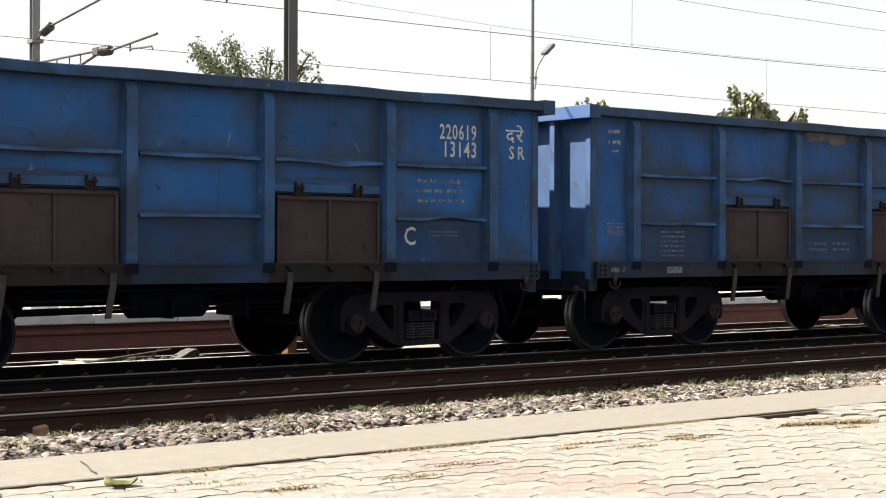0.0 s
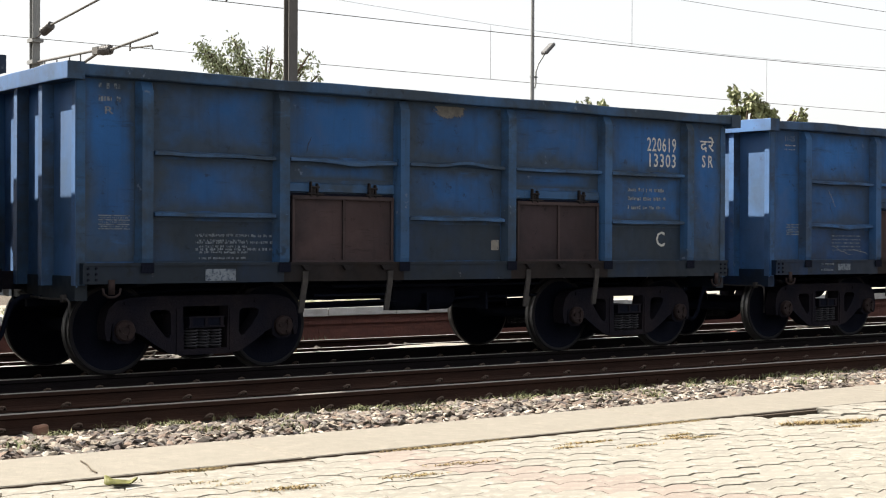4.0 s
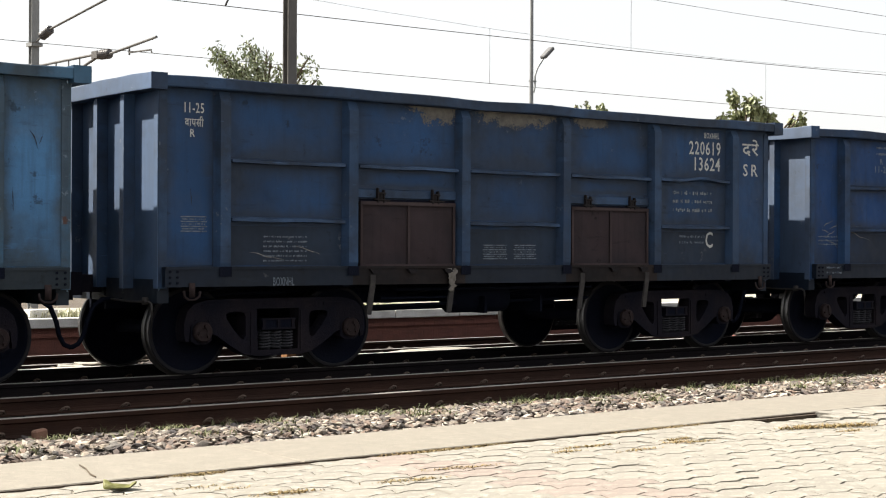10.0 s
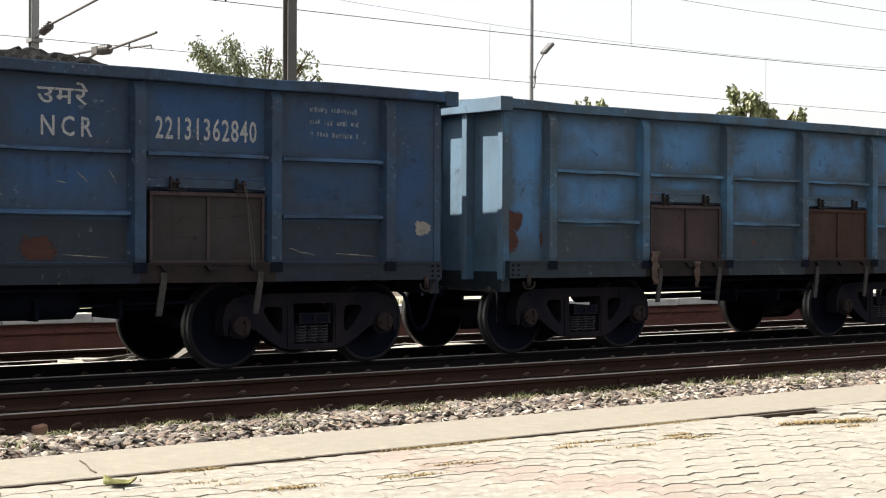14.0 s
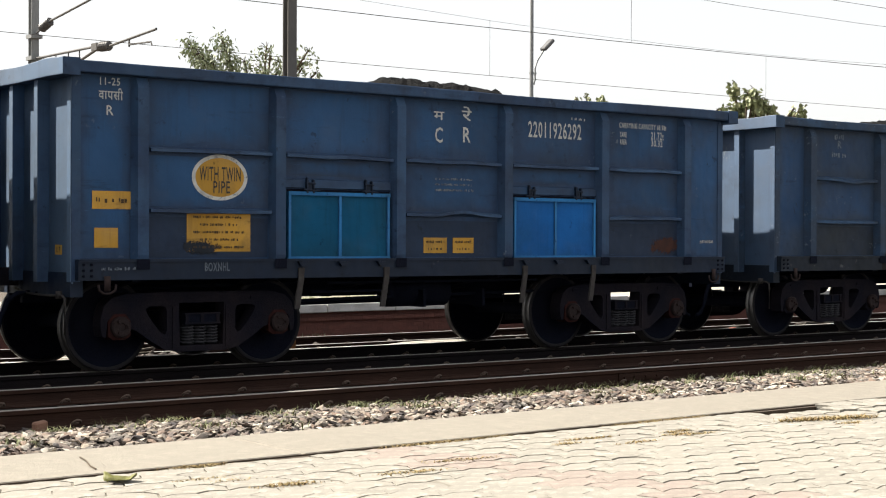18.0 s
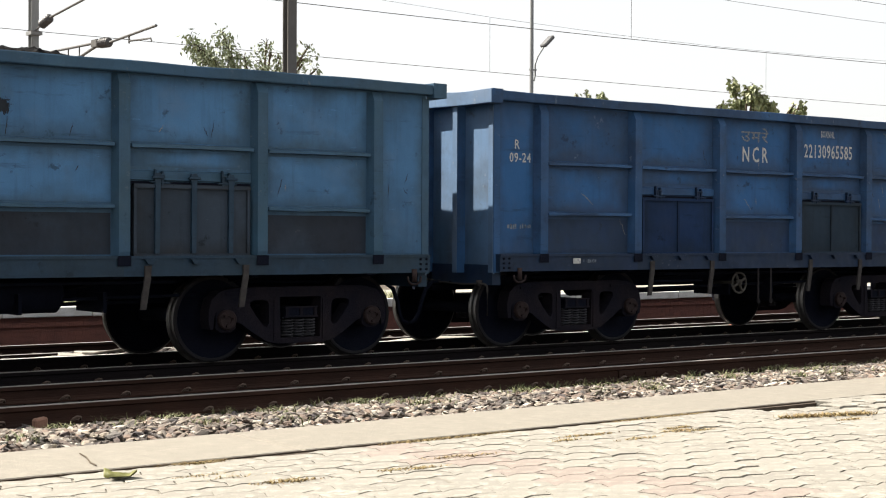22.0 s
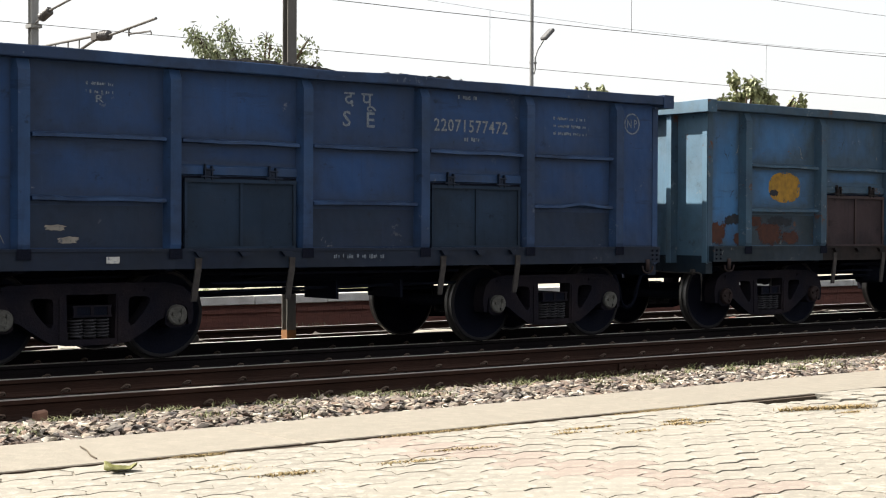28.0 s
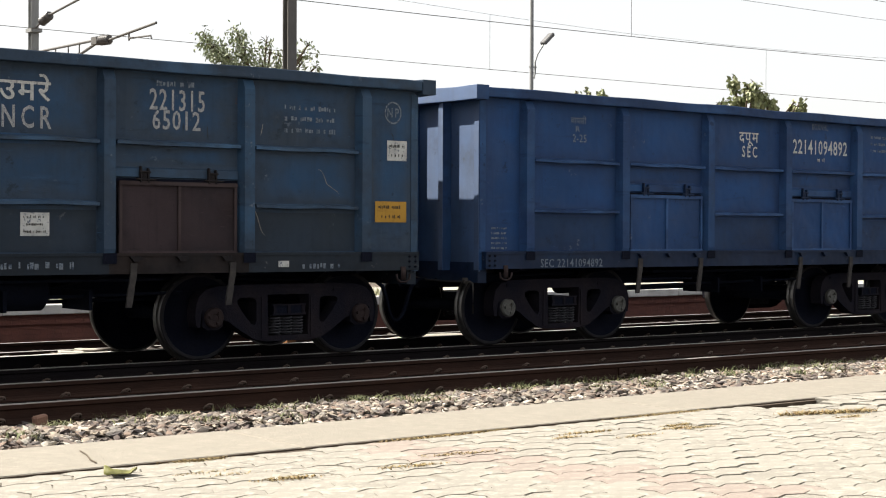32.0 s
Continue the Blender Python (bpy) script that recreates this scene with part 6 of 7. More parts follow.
rag(WAGONS[3], -1.05, 1.20, 0.13, 0.28, PALE_CLOTH, "pale dusty rag", 5.0)


# ---- platform in front ----
def make_platform():
    slab = once("platform", lambda bm: box(bm, -60, 90, -14, PLAT_EDGE - 0.03, GROUND_Z - 0.2, PLAT_Z - 0.13), SOIL)
    slab.name = "platform"
    tagged(slab, "low platform bed of sandy soil under the paving", "platform", kind="structure")
    x = -20.0
    rng = random.Random(5)
    while x < 60:
        n = rng.uniform(2.6, 3.4)
        def slab_bm(bm, n=n):
            box(bm, 0.004, n - 0.004, PLAT_INNER + 0.03, PLAT_EDGE, PLAT_Z - 0.14, PLAT_Z)
            bevelled(bm, 0.012)
        once("coping_slab", slab_bm, CONCRETE, slab, pose(x, 0, 0))
        x += n
    once("joint_soil", lambda bm: (box(bm, -20, 60, PLAT_INNER + 0.018, PLAT_INNER + 0.0295, PLAT_Z - 0.13, PLAT_Z - 0.004), box(bm, -20, 60, PLAT_INNER - 0.03, PLAT_INNER + 0.0178, PLAT_Z - 0.13, PLAT_Z - 0.0135),
                                   box(bm, 8.85, 9.75, PLAT_INNER - 0.27, PLAT_INNER - 0.031, PLAT_Z - 0.13, PLAT_Z - 0.06)), DARK_SOIL, slab, label="dark earth in the joint behind the coping")
    def sand_bm(bm):
        xs, ys = np.arange(-9.0, 26.01, 0.07), np.concatenate((np.arange(-6.0, 4.0, 0.5), np.arange(4.0, PLAT_INNER - 0.0305, 0.045)))
        grid = []
        for y in ys:
            row = []
            for x in xs:
                deep = max(0.0, noise.noise((x * 1.9, y * 3.1, 7)) + 0.35 * noise.noise((x * 6.0, y * 8.0, 2)) - 0.02)
                hole = 0.03 if y > 7.5 and 8.82 < x < 9.78 else 0.0
                row.append(bm.verts.new((x, y, PLAT_Z - 0.0170 - 0.030 * deep - hole)))
            grid.append(row)
        for a, b in zip(grid, grid[1:]):
            for n in range(len(xs) - 1):
                bm.faces.new((a[n], a[n + 1], b[n + 1], b[n]))
    once("joint_sand", sand_bm, JOINT_SAND, slab, label="sandy earth between the paving blocks")


make_platform()


def paver_outline(a, b):
    """A wave-edged paving block, a long and b deep."""
    k = a * 0.10
    return [(-a / 2, -b / 2), (-a / 4, -b / 2 + k), (0, -b / 2), (a / 4, -b / 2 + k), (a / 2, -b / 2), (a / 2 + k, 0),
            (a / 2, b / 2), (a / 4, b / 2 + k), (0, b / 2), (-a / 4, b / 2 + k), (-a / 2, b / 2), (-a / 2 + k, 0)]


def make_pavers():
    slab = bpy.data.objects["platform"]
    a, b, g = 0.40, 0.20, 0.013
    def paver_bm(bm):
        prism(bm, paver_outline(a - g, b - g), "z", -0.125, 0.0)
    near = mesh("paver", paver_bm, mat=PAVER)
    rng = random.Random(9)
    verts, faces, made = [], [], 0
    out = paver_outline(a - g, b - g)
    turn = 0.0
    ct, st = math.cos(turn), math.sin(turn)
    for i in range(-60, 140):
        for j in range(-90, 90):
            u, v = (i + 0.5 * (j % 2)) * a, j * b
            x, y = 6 + u * ct - v * st, PLAT_INNER - 0.117 + u * st + v * ct
            if y > PLAT_INNER - 0.10 or y < -6.0 or x < -9 or x > 26:
                continue
            if y > 7.5 and 8.85 < x < 9.75:
                continue
            z = PLAT_Z - 0.011 + (rng.uniform(-0.001, 0.001) if rng.random() < 0.75 else rng.uniform(-0.004, 0.003)) + 0.005 * noise.noise((x, y, 3)) + 0.02 * max(0, 1 - ((x - 10.3) / 0.8) ** 2 - ((y - 7.5) / 0.35) ** 2)
            loose = 1.7 if rng.random() < 0.22 else 0.45
            rx, ry, rz = rng.uniform(-1, 1) * loose, rng.uniform(-0.6, 0.6) * loose, rng.uniform(-1.2, 1.2)
            pink = abs(x - 5.6 - 0.22 * (7.0 - y)) < 0.24
            if made < 300 and 2.4 < x < 8.5 and y > 5.0 and (pink or rng.random() < 0.9):
                p = part("paver", near, PINK if pink else PAVER, slab, pose(x, y, z, rx, ry, rz) @ Matrix.Diagonal((rng.choice((1.0, 1.0, 1.02)), rng.choice((0.985, 1.0, 1.03, 1.04)), 1, 1)))
                made += 1
                continue
            m = pose(x, y, z, rx, ry, rz) @ Matrix.Diagonal((rng.choice((1.0, 1.0, 1.02)), rng.choice((0.985, 1.0, 1.03, 1.04)), 1, 1))
            base, n = len(verts), len(out)
            verts.extend(m @ Vector((p[0], p[1], h)) for h in (0.0, -0.12) for p in out)
            faces.append(tuple(range(base, base + n)))
            faces.extend((base + q, base + n + q, base + n + (q + 1) % n, base + (q + 1) % n) for q in range(n))
    rest = new("pavers", pydata("pavers", verts, faces, PAVER_JOINED))
    rest.parent = slab
    tagged(rest, "sun-bleached cream paving blocks", kind="stuff")


def blades(count, place, height, mat, name, label, seed, width=0.006):
    rng = np.random.default_rng(seed)
    verts, faces = [], []
    for i in range(count):
        x, y, z = place(rng)
        h, a = height * rng.uniform(0.4, 1.3), rng.uniform(0, math.tau)
        lean, w = rng.uniform(0.2, 1.3 if height > 0.05 else 3.0) * h, width * rng.uniform(0.6, 1.4)
        dx, dy = math.cos(a), math.sin(a)
        base = len(verts)
        for s, (o, zz) in ((1, (0, 0)), (0.8, (lean * 0.35, h * 0.6)), (0.1, (lean, h))):
            verts.append((x + dx * o - dy * w * s, y + dy * o + dx * w * s, z + zz))
            verts.append((x + dx * o + dy * w * s, y + dy * o - dx * w * s, z + zz))
        faces += [(base, base + 1, base + 3, base + 2), (base + 2, base + 3, base + 5, base + 4)]
    return tagged(new(name, pydata(name, verts, faces, mat)), label, "grass", kind="stuff")


def make_plants():
    spots = random.Random(4)
    centres = [(spots.uniform(5, 22), spots.uniform(12.0, 12.32)) for _ in range(38)]
    big = [(14.00, 12.61), (14.55, 12.71), (14.83, 12.81), (11.86, 12.52), (11.56, 12.56), (10.99, 12.49), (11.25, 12.46), (10.55, 12.50), (12.26, 12.48), (13.19, 12.43), (15.49, 12.77), (16.63, 12.85), (6.27, 11.99), (6.95, 12.18)]
    centres += [(x + spots.uniform(-0.05, 0.05), min(12.28, y)) for x, y in big for _ in range(7)]
    def by_rail(rng):
        c = centres[rng.integers(len(centres))]
        x, y = c[0] + rng.normal(0, 0.07), min(12.33, c[1] + rng.normal(0, 0.06))
        return x, y, bed(x, y)
    blades(950, by_rail, 0.08, GRASS, "grass", "green and dry weeds growing along the rail", 1, 0.005)
    patches = [(spots.uniform(3.2, 20), spots.uniform(10.9, 12.2)) for _ in range(70)]
    def among_stones(rng):
        c = patches[rng.integers(len(patches))]
        x, y = c[0] + rng.normal(0, 0.10), min(12.3, c[1] + rng.normal(0, 0.09))
        return x, y, bed(x, y) + 0.015
    blades(3200, among_stones, 0.045, GRASS, "grass", "thin weeds among the ballast stones", 7, 0.006)
    tufts = [(4.17, 7.80), (4.31, 7.78), (4.24, 7.79), (4.05, 7.36), (4.15, 7.21), (4.3, 6.95), (4.40, 6.91), (5.68, 7.80), (5.85, 7.80), (5.99, 7.79), (5.06, 6.92), (5.2, 6.87),
             (6.1, 7.80), (6.3, 7.80), (6.5, 7.81), (7.7, 7.79), (7.95, 7.80), (8.2, 7.80), (8.4, 7.79), (6.84, 7.38), (7.0, 7.37), (6.65, 7.26), (7.62, 7.2), (7.73, 7.12), (7.7, 7.3), (7.1, 7.06), (5.55, 7.12), (5.74, 7.08), (9.1, 6.9)]
    def joint(rng):
        c = tufts[rng.integers(len(tufts))]
        return c[0] + rng.normal(0, 0.08), c[1] + rng.normal(0, 0.018), PLAT_Z - 0.013
    blades(3800, joint, 0.012, STRAW, "dry_grass", "dry yellow grass in the paving joints", 2, 0.0035)
    def heap(rng):
        s = rng.uniform(0, 1)
        return 8.75 + 0.75 * s + rng.normal(0, 0.05), 7.24 - 0.22 * s + rng.normal(0, 0.03), PLAT_Z - 0.009
    blades(700, heap, 0.022, STRAW, "dry_grass", "heap of dead dry grass on the paving", 6, 0.004)


make_plants()


def make_small_things():
    twig = once("twig", lambda bm: tube(bm, [(3.82, 8.43, PLAT_Z + 0.008), (3.78, 8.25, PLAT_Z + 0.010), (3.72, 8.07, PLAT_Z + 0.007), (3.70, 7.95, PLAT_Z + 0.007)], 0.0045, 5), BARK)
    twig.name = "twig"
    tagged(twig, "thin dry twig lying on the coping", "twig")
    def stone(bm):
        box(bm, -0.065, 0.065, -0.035, 0.035, -0.02, 0.10)
        bevelled(bm, 0.014)
    o = once("brick_piece", stone, plain("pale_red_brick", (0.24, 0.13, 0.09), (0.15, 0.085, 0.06), 12, 0.9), m=pose(5.18, 12.22, bed(5.18, 12.22) + 0.01, 4, -7, 12))
    o.name = "brick_piece"
    tagged(o, "broken piece of red brick against the rail", "brick")
    for rail in [ob for ob in bpy.data.objects if ob.name.startswith("rail") and not ob.parent and abs(ob.location.y - NEAR_Y + 0.838) < 0.01]:
        for x in (4.62, 12.52):
            def bar(bm):
                box(bm, -0.42, 0.30, -0.034, -0.012, -0.135, -0.052)
                for q in (-0.34, -0.18, 0.0, 0.18):
                    rod(bm, (q, -0.055, -0.094), (q, -0.034, -0.094), 0.017, 6)
            part("fishplate", mesh("fishplate", bar, mat=RAIL), RAIL, rail, pose(x, 0, 0))


make_small_things()


def make_leaf():
    """An arched, drying leaf with its tail curled up and one end rolled."""
    verts, faces, n = [], [], 16
    for i in range(n + 1):
        u = i / n
        w = 0.078 * math.sin(math.pi * min(1, 0.16 + u * 0.84)) ** 0.7 + 0.002
        for s in (-1, -0.6, -0.2, 0.2, 0.6, 1):
            arch = 0.045 * (1 - s * s) * max(0, 1 - 1.5 * u) + 0.06 * max(0, u - 0.8) * 2 + 0.012 * abs(s)
            verts.append((-0.11 + 0.22 * u, s * w, 0.004 + arch + 0.008 * noise.noise((u * 5, s * 2, 0))))
    for i in range(n):
        for s in range(5):
            a = i * 6 + s
            faces.append((a, a + 1, a + 7, a + 6))
    ob = new("fallen_leaf", pydata("fallen_leaf", verts, faces, plain("dying_leaf", (0.15, 0.15, 0.032), (0.075, 0.068, 0.020), 9, 0.6), True))
    ob.modifiers.new("thick", "SOLIDIFY").thickness = 0.002
    ob.matrix_basis = pose(3.65, 7.54, PLAT_Z - 0.008, 0, 0, -26) @ Matrix.Diagonal((0.8, 1.0, 1.1, 1))
    tagged(ob, "arched yellow-green fallen leaf on the paving", "leaf")


make_leaf()


# ---- beyond the train ----
def make_far_platform():
    base = once("far_platform", lambda bm: box(bm, -60, 120, 22.87, 27.0, LOW_Z - 0.2, 0.29), FAR_PAVING)
    base.name = "far_platform"
    tagged(base, "opposite platform with pale paving and a red brick face", "platform", kind="structure")
    once("brick_core", lambda bm: box(bm, 6, 42, 22.80, 22.869, LOW_Z - 0.1, 0.155), MORTAR, base, label="mortar between bricks")
    x = 6.0
    while x < 42:
        def slab_bm(bm):
            box(bm, 0.006, 1.494, 22.70, 22.95, 0.156, 0.31)
            bevelled(bm, 0.012)
        part("coping_slab", mesh("far_coping", slab_bm, mat=FAR_COPING), FAR_COPING, base, pose(x, 0, random.uniform(-0.006, 0.006)), "whitewashed kerb slab")
        x += 1.5
    verts, faces, rng, made = [], [], random.Random(3), 0
    brick = mesh("brick", lambda bm: box(bm, -0.114, 0.114, -0.006, 0.0, -0.0365, 0.0365), mat=BRICK)
    for row in range(6):
        z = GROUND_Z - 0.038 + row * 0.078
        x = 6.0 + (0.118 if row % 2 else 0)
        while x < 42:
            y = 22.80 + rng.uniform(-0.003, 0.003) - (0.035 if row == 4 else 0.02 if row == 5 else 0)
            if 11 < x < 25 and made < 300:
                part("brick", brick, BRICK, base, pose(x, y, z))
                made += 1
            else:
                b = len(verts)
                verts += [(x + i, y + j, z + k) for k in (-0.0365, 0.0365) for i, j in ((-0.114, -0.006), (0.114, -0.006), (0.114, 0), (-0.114, 0))]
                faces += [(b, b + 1, b + 5, b + 4), (b + 4, b + 5, b + 6, b + 7), (b + 1, b + 2, b + 6, b + 5), (b, b + 4, b + 7, b + 3), (b, b + 3, b + 2, b + 1)]
            x += 0.236
    rest = new("bricks", pydata("bricks", verts, faces, BRICK))
    rest.parent = base
    tagged(rest, kind="stuff")


def h_mast(bm, w, top):
    box(bm, -w / 2, w / 2, -w / 2, -w / 2 + 0.016, 0, top)
    box(bm, -w / 2, w / 2, w / 2 - 0.016, w / 2, 0, top)
    box(bm, -0.006, 0.006, -w / 2 + 0.016, w / 2 - 0.016, 0, top)


def make_masts():
    m = tagged(new("overhead_line_mast"), "grey steel H-section mast with an orange band at its foot", "mast")
    m.matrix_basis = pose(12.096, 19.357, GROUND_Z - 0.02, 0, 0, 0)
    once("post", lambda bm: h_mast(bm, 0.152, 9.2), MAST_DARK, m)
    up = 0.25
    once("clamp", lambda bm: box(bm, -0.13, 0.13, -0.13, 0.13, 6.18 + up, 6.26 + up), TUBE, m)
    for reach, wire in ((1.693, 5.25), (-3.017, 5.55)):
        q = 1 if reach > 0 else -1
        once("bracket_tube", lambda bm: (rod(bm, (0, q * 0.1, 7.35 + up), (0, reach, 6.55 + up), 0.022, 8), rod(bm, (0, q * 0.14, 6.22 + up), (0, reach, 6.53 + up), 0.025, 8)), TUBE, m)
        once("steady_arm", lambda bm: tube(bm, [(0, reach * 0.6, 6.40 + up), (-0.05, reach * 0.75, wire + 0.32 + up), (-0.12, reach * 0.9, wire + 0.2 + up), (-0.14, reach, wire + up)], 0.016, 6), TUBE, m)
    once("band", lambda bm: box(bm, -0.080, 0.080, -0.080, 0.080, 0.05, 0.20), BAND, m, label="orange painted band")
    once("footing", lambda bm: box(bm, -0.3, 0.3, -0.3, 0.3, -0.1, 0.04), CONCRETE, m)
    t = tagged(new("overhead_line_mast"), "grey steel mast with bracket arms and brown insulators", "mast")
    t.matrix_basis = pose(14.6, 34.9, LOW_Z, 0, 0, 0)
    g = -LOW_Z
    once("post", lambda bm: h_mast(bm, 0.19, 9.0), MAST, t)
    def z(v):
        return v + g
    for zc in (6.24, 5.72):
        once("clamp", lambda bm: box(bm, -0.14, 0.14, -0.2, 0.14, z(zc), z(zc + 0.09)), MAST, t)
    once("stay_tube", lambda bm: rod(bm, (0, -0.95, z(6.56)), (0, -6.0, z(7.10)), 0.028, 8), TUBE, t)
    once("bracket_tube", lambda bm: (rod(bm, (0, -0.1, z(5.76)), (0, -3.6, z(5.72)), 0.03, 8), rod(bm, (0, -1.2, z(5.2)), (0, -3.65, z(5.68)), 0.032, 8), rod(bm, (0, -0.1, z(5.50)), (0, -2.6, z(5.50)), 0.024, 8), *[rod(bm, (0, -q, z(5.50)), (0, -q, z(5.74)), 0.016, 6) for q in (0.6, 1.3, 2.0, 2.6)], box(bm, -0.09, 0.09, -3.68, -3.40, z(5.62), z(5.78))), TUBE, t)
    once("mount", lambda bm: rod(bm, (0, -0.1, z(6.34)), (0, -0.5, z(6.445)), 0.022, 6), TUBE, t)
    once("arm", lambda bm: (rod(bm, (0, -4.1, z(5.66)), (0, -6.35, z(5.80)), 0.03, 8), rod(bm, (0, -5.1, z(5.70)), (0, -5.1, z(5.55)), 0.02, 6), rod(bm, (0, -5.1, z(5.60)), (0, -6.1, z(5.56)), 0.02, 6), rod(bm, (0, -6.1, z(5.57)), (0, -6.15, z(5.49)), 0.016, 6)), TUBE, t)
    def insulator(a, b, n):
        def build(bm):
            a2, b2 = Vector(a), Vector(b)
            profile = [(0.05, 0.0)]
            for i in range(n):
                profile += [(0.055, (i + 0.35) / n), (0.115, (i + 0.45) / n), (0.09, (i + 0.85) / n), (0.055, (i + 0.92) / n)]
            lathe(bm, profile + [(0.05, 1.0)], 14)
            way = b2 - a2
            bmesh.ops.transform(bm, matrix=Matrix.Translation(a2) @ way.to_track_quat("Y", "Z").to_matrix().to_4x4() @ Matrix.Diagonal((1, way.length, 1, 1)), verts=bm.verts[:])
        return build
    once("insulator", insulator((0, -0.48, z(6.44)), (0, -0.98, z(6.56)), 4), PORCELAIN, t, label="brown ribbed insulator")
    once("insulator", insulator((0, -3.70, z(5.69)), (0, -4.15, z(5.67)), 4), PORCELAIN, t, label="brown ribbed insulator")


def make_wire(y, height, label, r=0.009, name="overhead_wire"):
    def build(bm):
        tube(bm, [(x, y, height(x)) for x in [-60, -20] + list(range(0, 64, 4)) + [100, 160]], r, 5)
    ob = once(name, build, WIRE)
    ob.name = name
    return tagged(ob, label, "wire", "overhead wires")


def make_wires():
    make_wire(28.8, lambda x: 5.49 + 0.00016 * max(0, x - 18) ** 2, "thin dark contact wire over the last track", 0.0065)
    make_wire(28.8, lambda x: 6.765 + 0.0019 * (x - 30) ** 2 if abs(x - 30) < 34 else 8.96, "thin sagging catenary wire over the last track", 0.004)
    make_wire(21.05, lambda x: 5.25 + 0.0006 * max(0, x - 13) ** 2, "dark contact wire over the far track", 0.0068)
    make_wire(21.05, lambda x: 6.30 + 0.0016 * (x - 26) ** 2 if abs(x - 26) < 34 else 8.15, "sagging catenary wire over the far track", 0.0045)
    make_wire(16.34, lambda x: 5.55, "dark contact wire over the goods train", 0.0045)
    for x, y, lo, hi in ((23.75, 28.8, 5.50, 6.83), (34.0, 28.8, 5.53, 6.79), (20.9, 21.05, 5.29, 6.34)):
        ob = once("dropper", lambda bm: rod(bm, (x, y, lo), (x, y, hi), 0.0045, 5), WIRE)
        ob.name = "dropper_wire"
        tagged(ob, "thin dropper wire between catenary and contact wire", "wire", "dropper wires")


def make_lamp():
    p = tagged(new("platform_lamp"), "slender grey lamp post with one angled lantern", "street lamp")
    p.matrix_basis = pose(21.36, 24.5, 0.288)
    once("pole", lambda bm: rod(bm, (0, 0, 0), (0, 0, 8.2), 0.055, 10, 0.032), MAST, p)
    once("base_plate", lambda bm: rod(bm, (0, 0, 0), (0, 0, 0.3), 0.09, 10), MAST, p)
    def arm(bm):
        tube(bm, [(0.03, 0, 4.52), (0.07, 0, 4.50), (0.10, 0, 4.62), (0.10, 0, 4.85), (0.17, 0, 5.02), (0.36, 0, 5.27)], 0.017, 6)
        box(bm, -0.05, 0.12, -0.03, 0.03, 4.72, 4.75)
    once("arm", arm, MAST, p)
    def head(bm):
        v = box(bm, -0.05, 0.30, -0.09, 0.09, -0.03, 0.05)
        bevelled(bm, 0.02)
    once("lantern", head, plain("lamp_housing", (0.10, 0.10, 0.105), (0.07, 0.07, 0.07), 5, 0.5), p, pose(0.36, 0, 5.28, 0, -42, 0), "dark lamp housing")


def make_sand():
    for x, y, w, d in ((15.0, 19.55, 1.15, 0.22), (8.4, 19.2, 0.9, 0.3)):
        verts, faces, n = [(x, y, GROUND_Z + 0.07)], [], 28
        for r in (0.5, 1.0):
            for i in range(n):
                a = i * math.tau / n
                q = r * (1 + 0.25 * noise.noise((math.cos(a) * 2 + x, math.sin(a) * 2, 0)))
                verts.append((x + w * q * math.cos(a), y + d * q * math.sin(a), GROUND_Z + (0.055 if r < 1 else 0.004)))
        for i in range(n):
            faces += [(0, 1 + i, 1 + (i + 1) % n), (1 + i, 1 + n + i, 1 + n + (i + 1) % n, 1 + (i + 1) % n)]
        tagged(new("sand_patch", pydata("sand_patch", verts, faces, FAR_PAVING, True)), "pale spilt sand on the ballast beyond the train", "sand", kind="stuff")


make_sand()


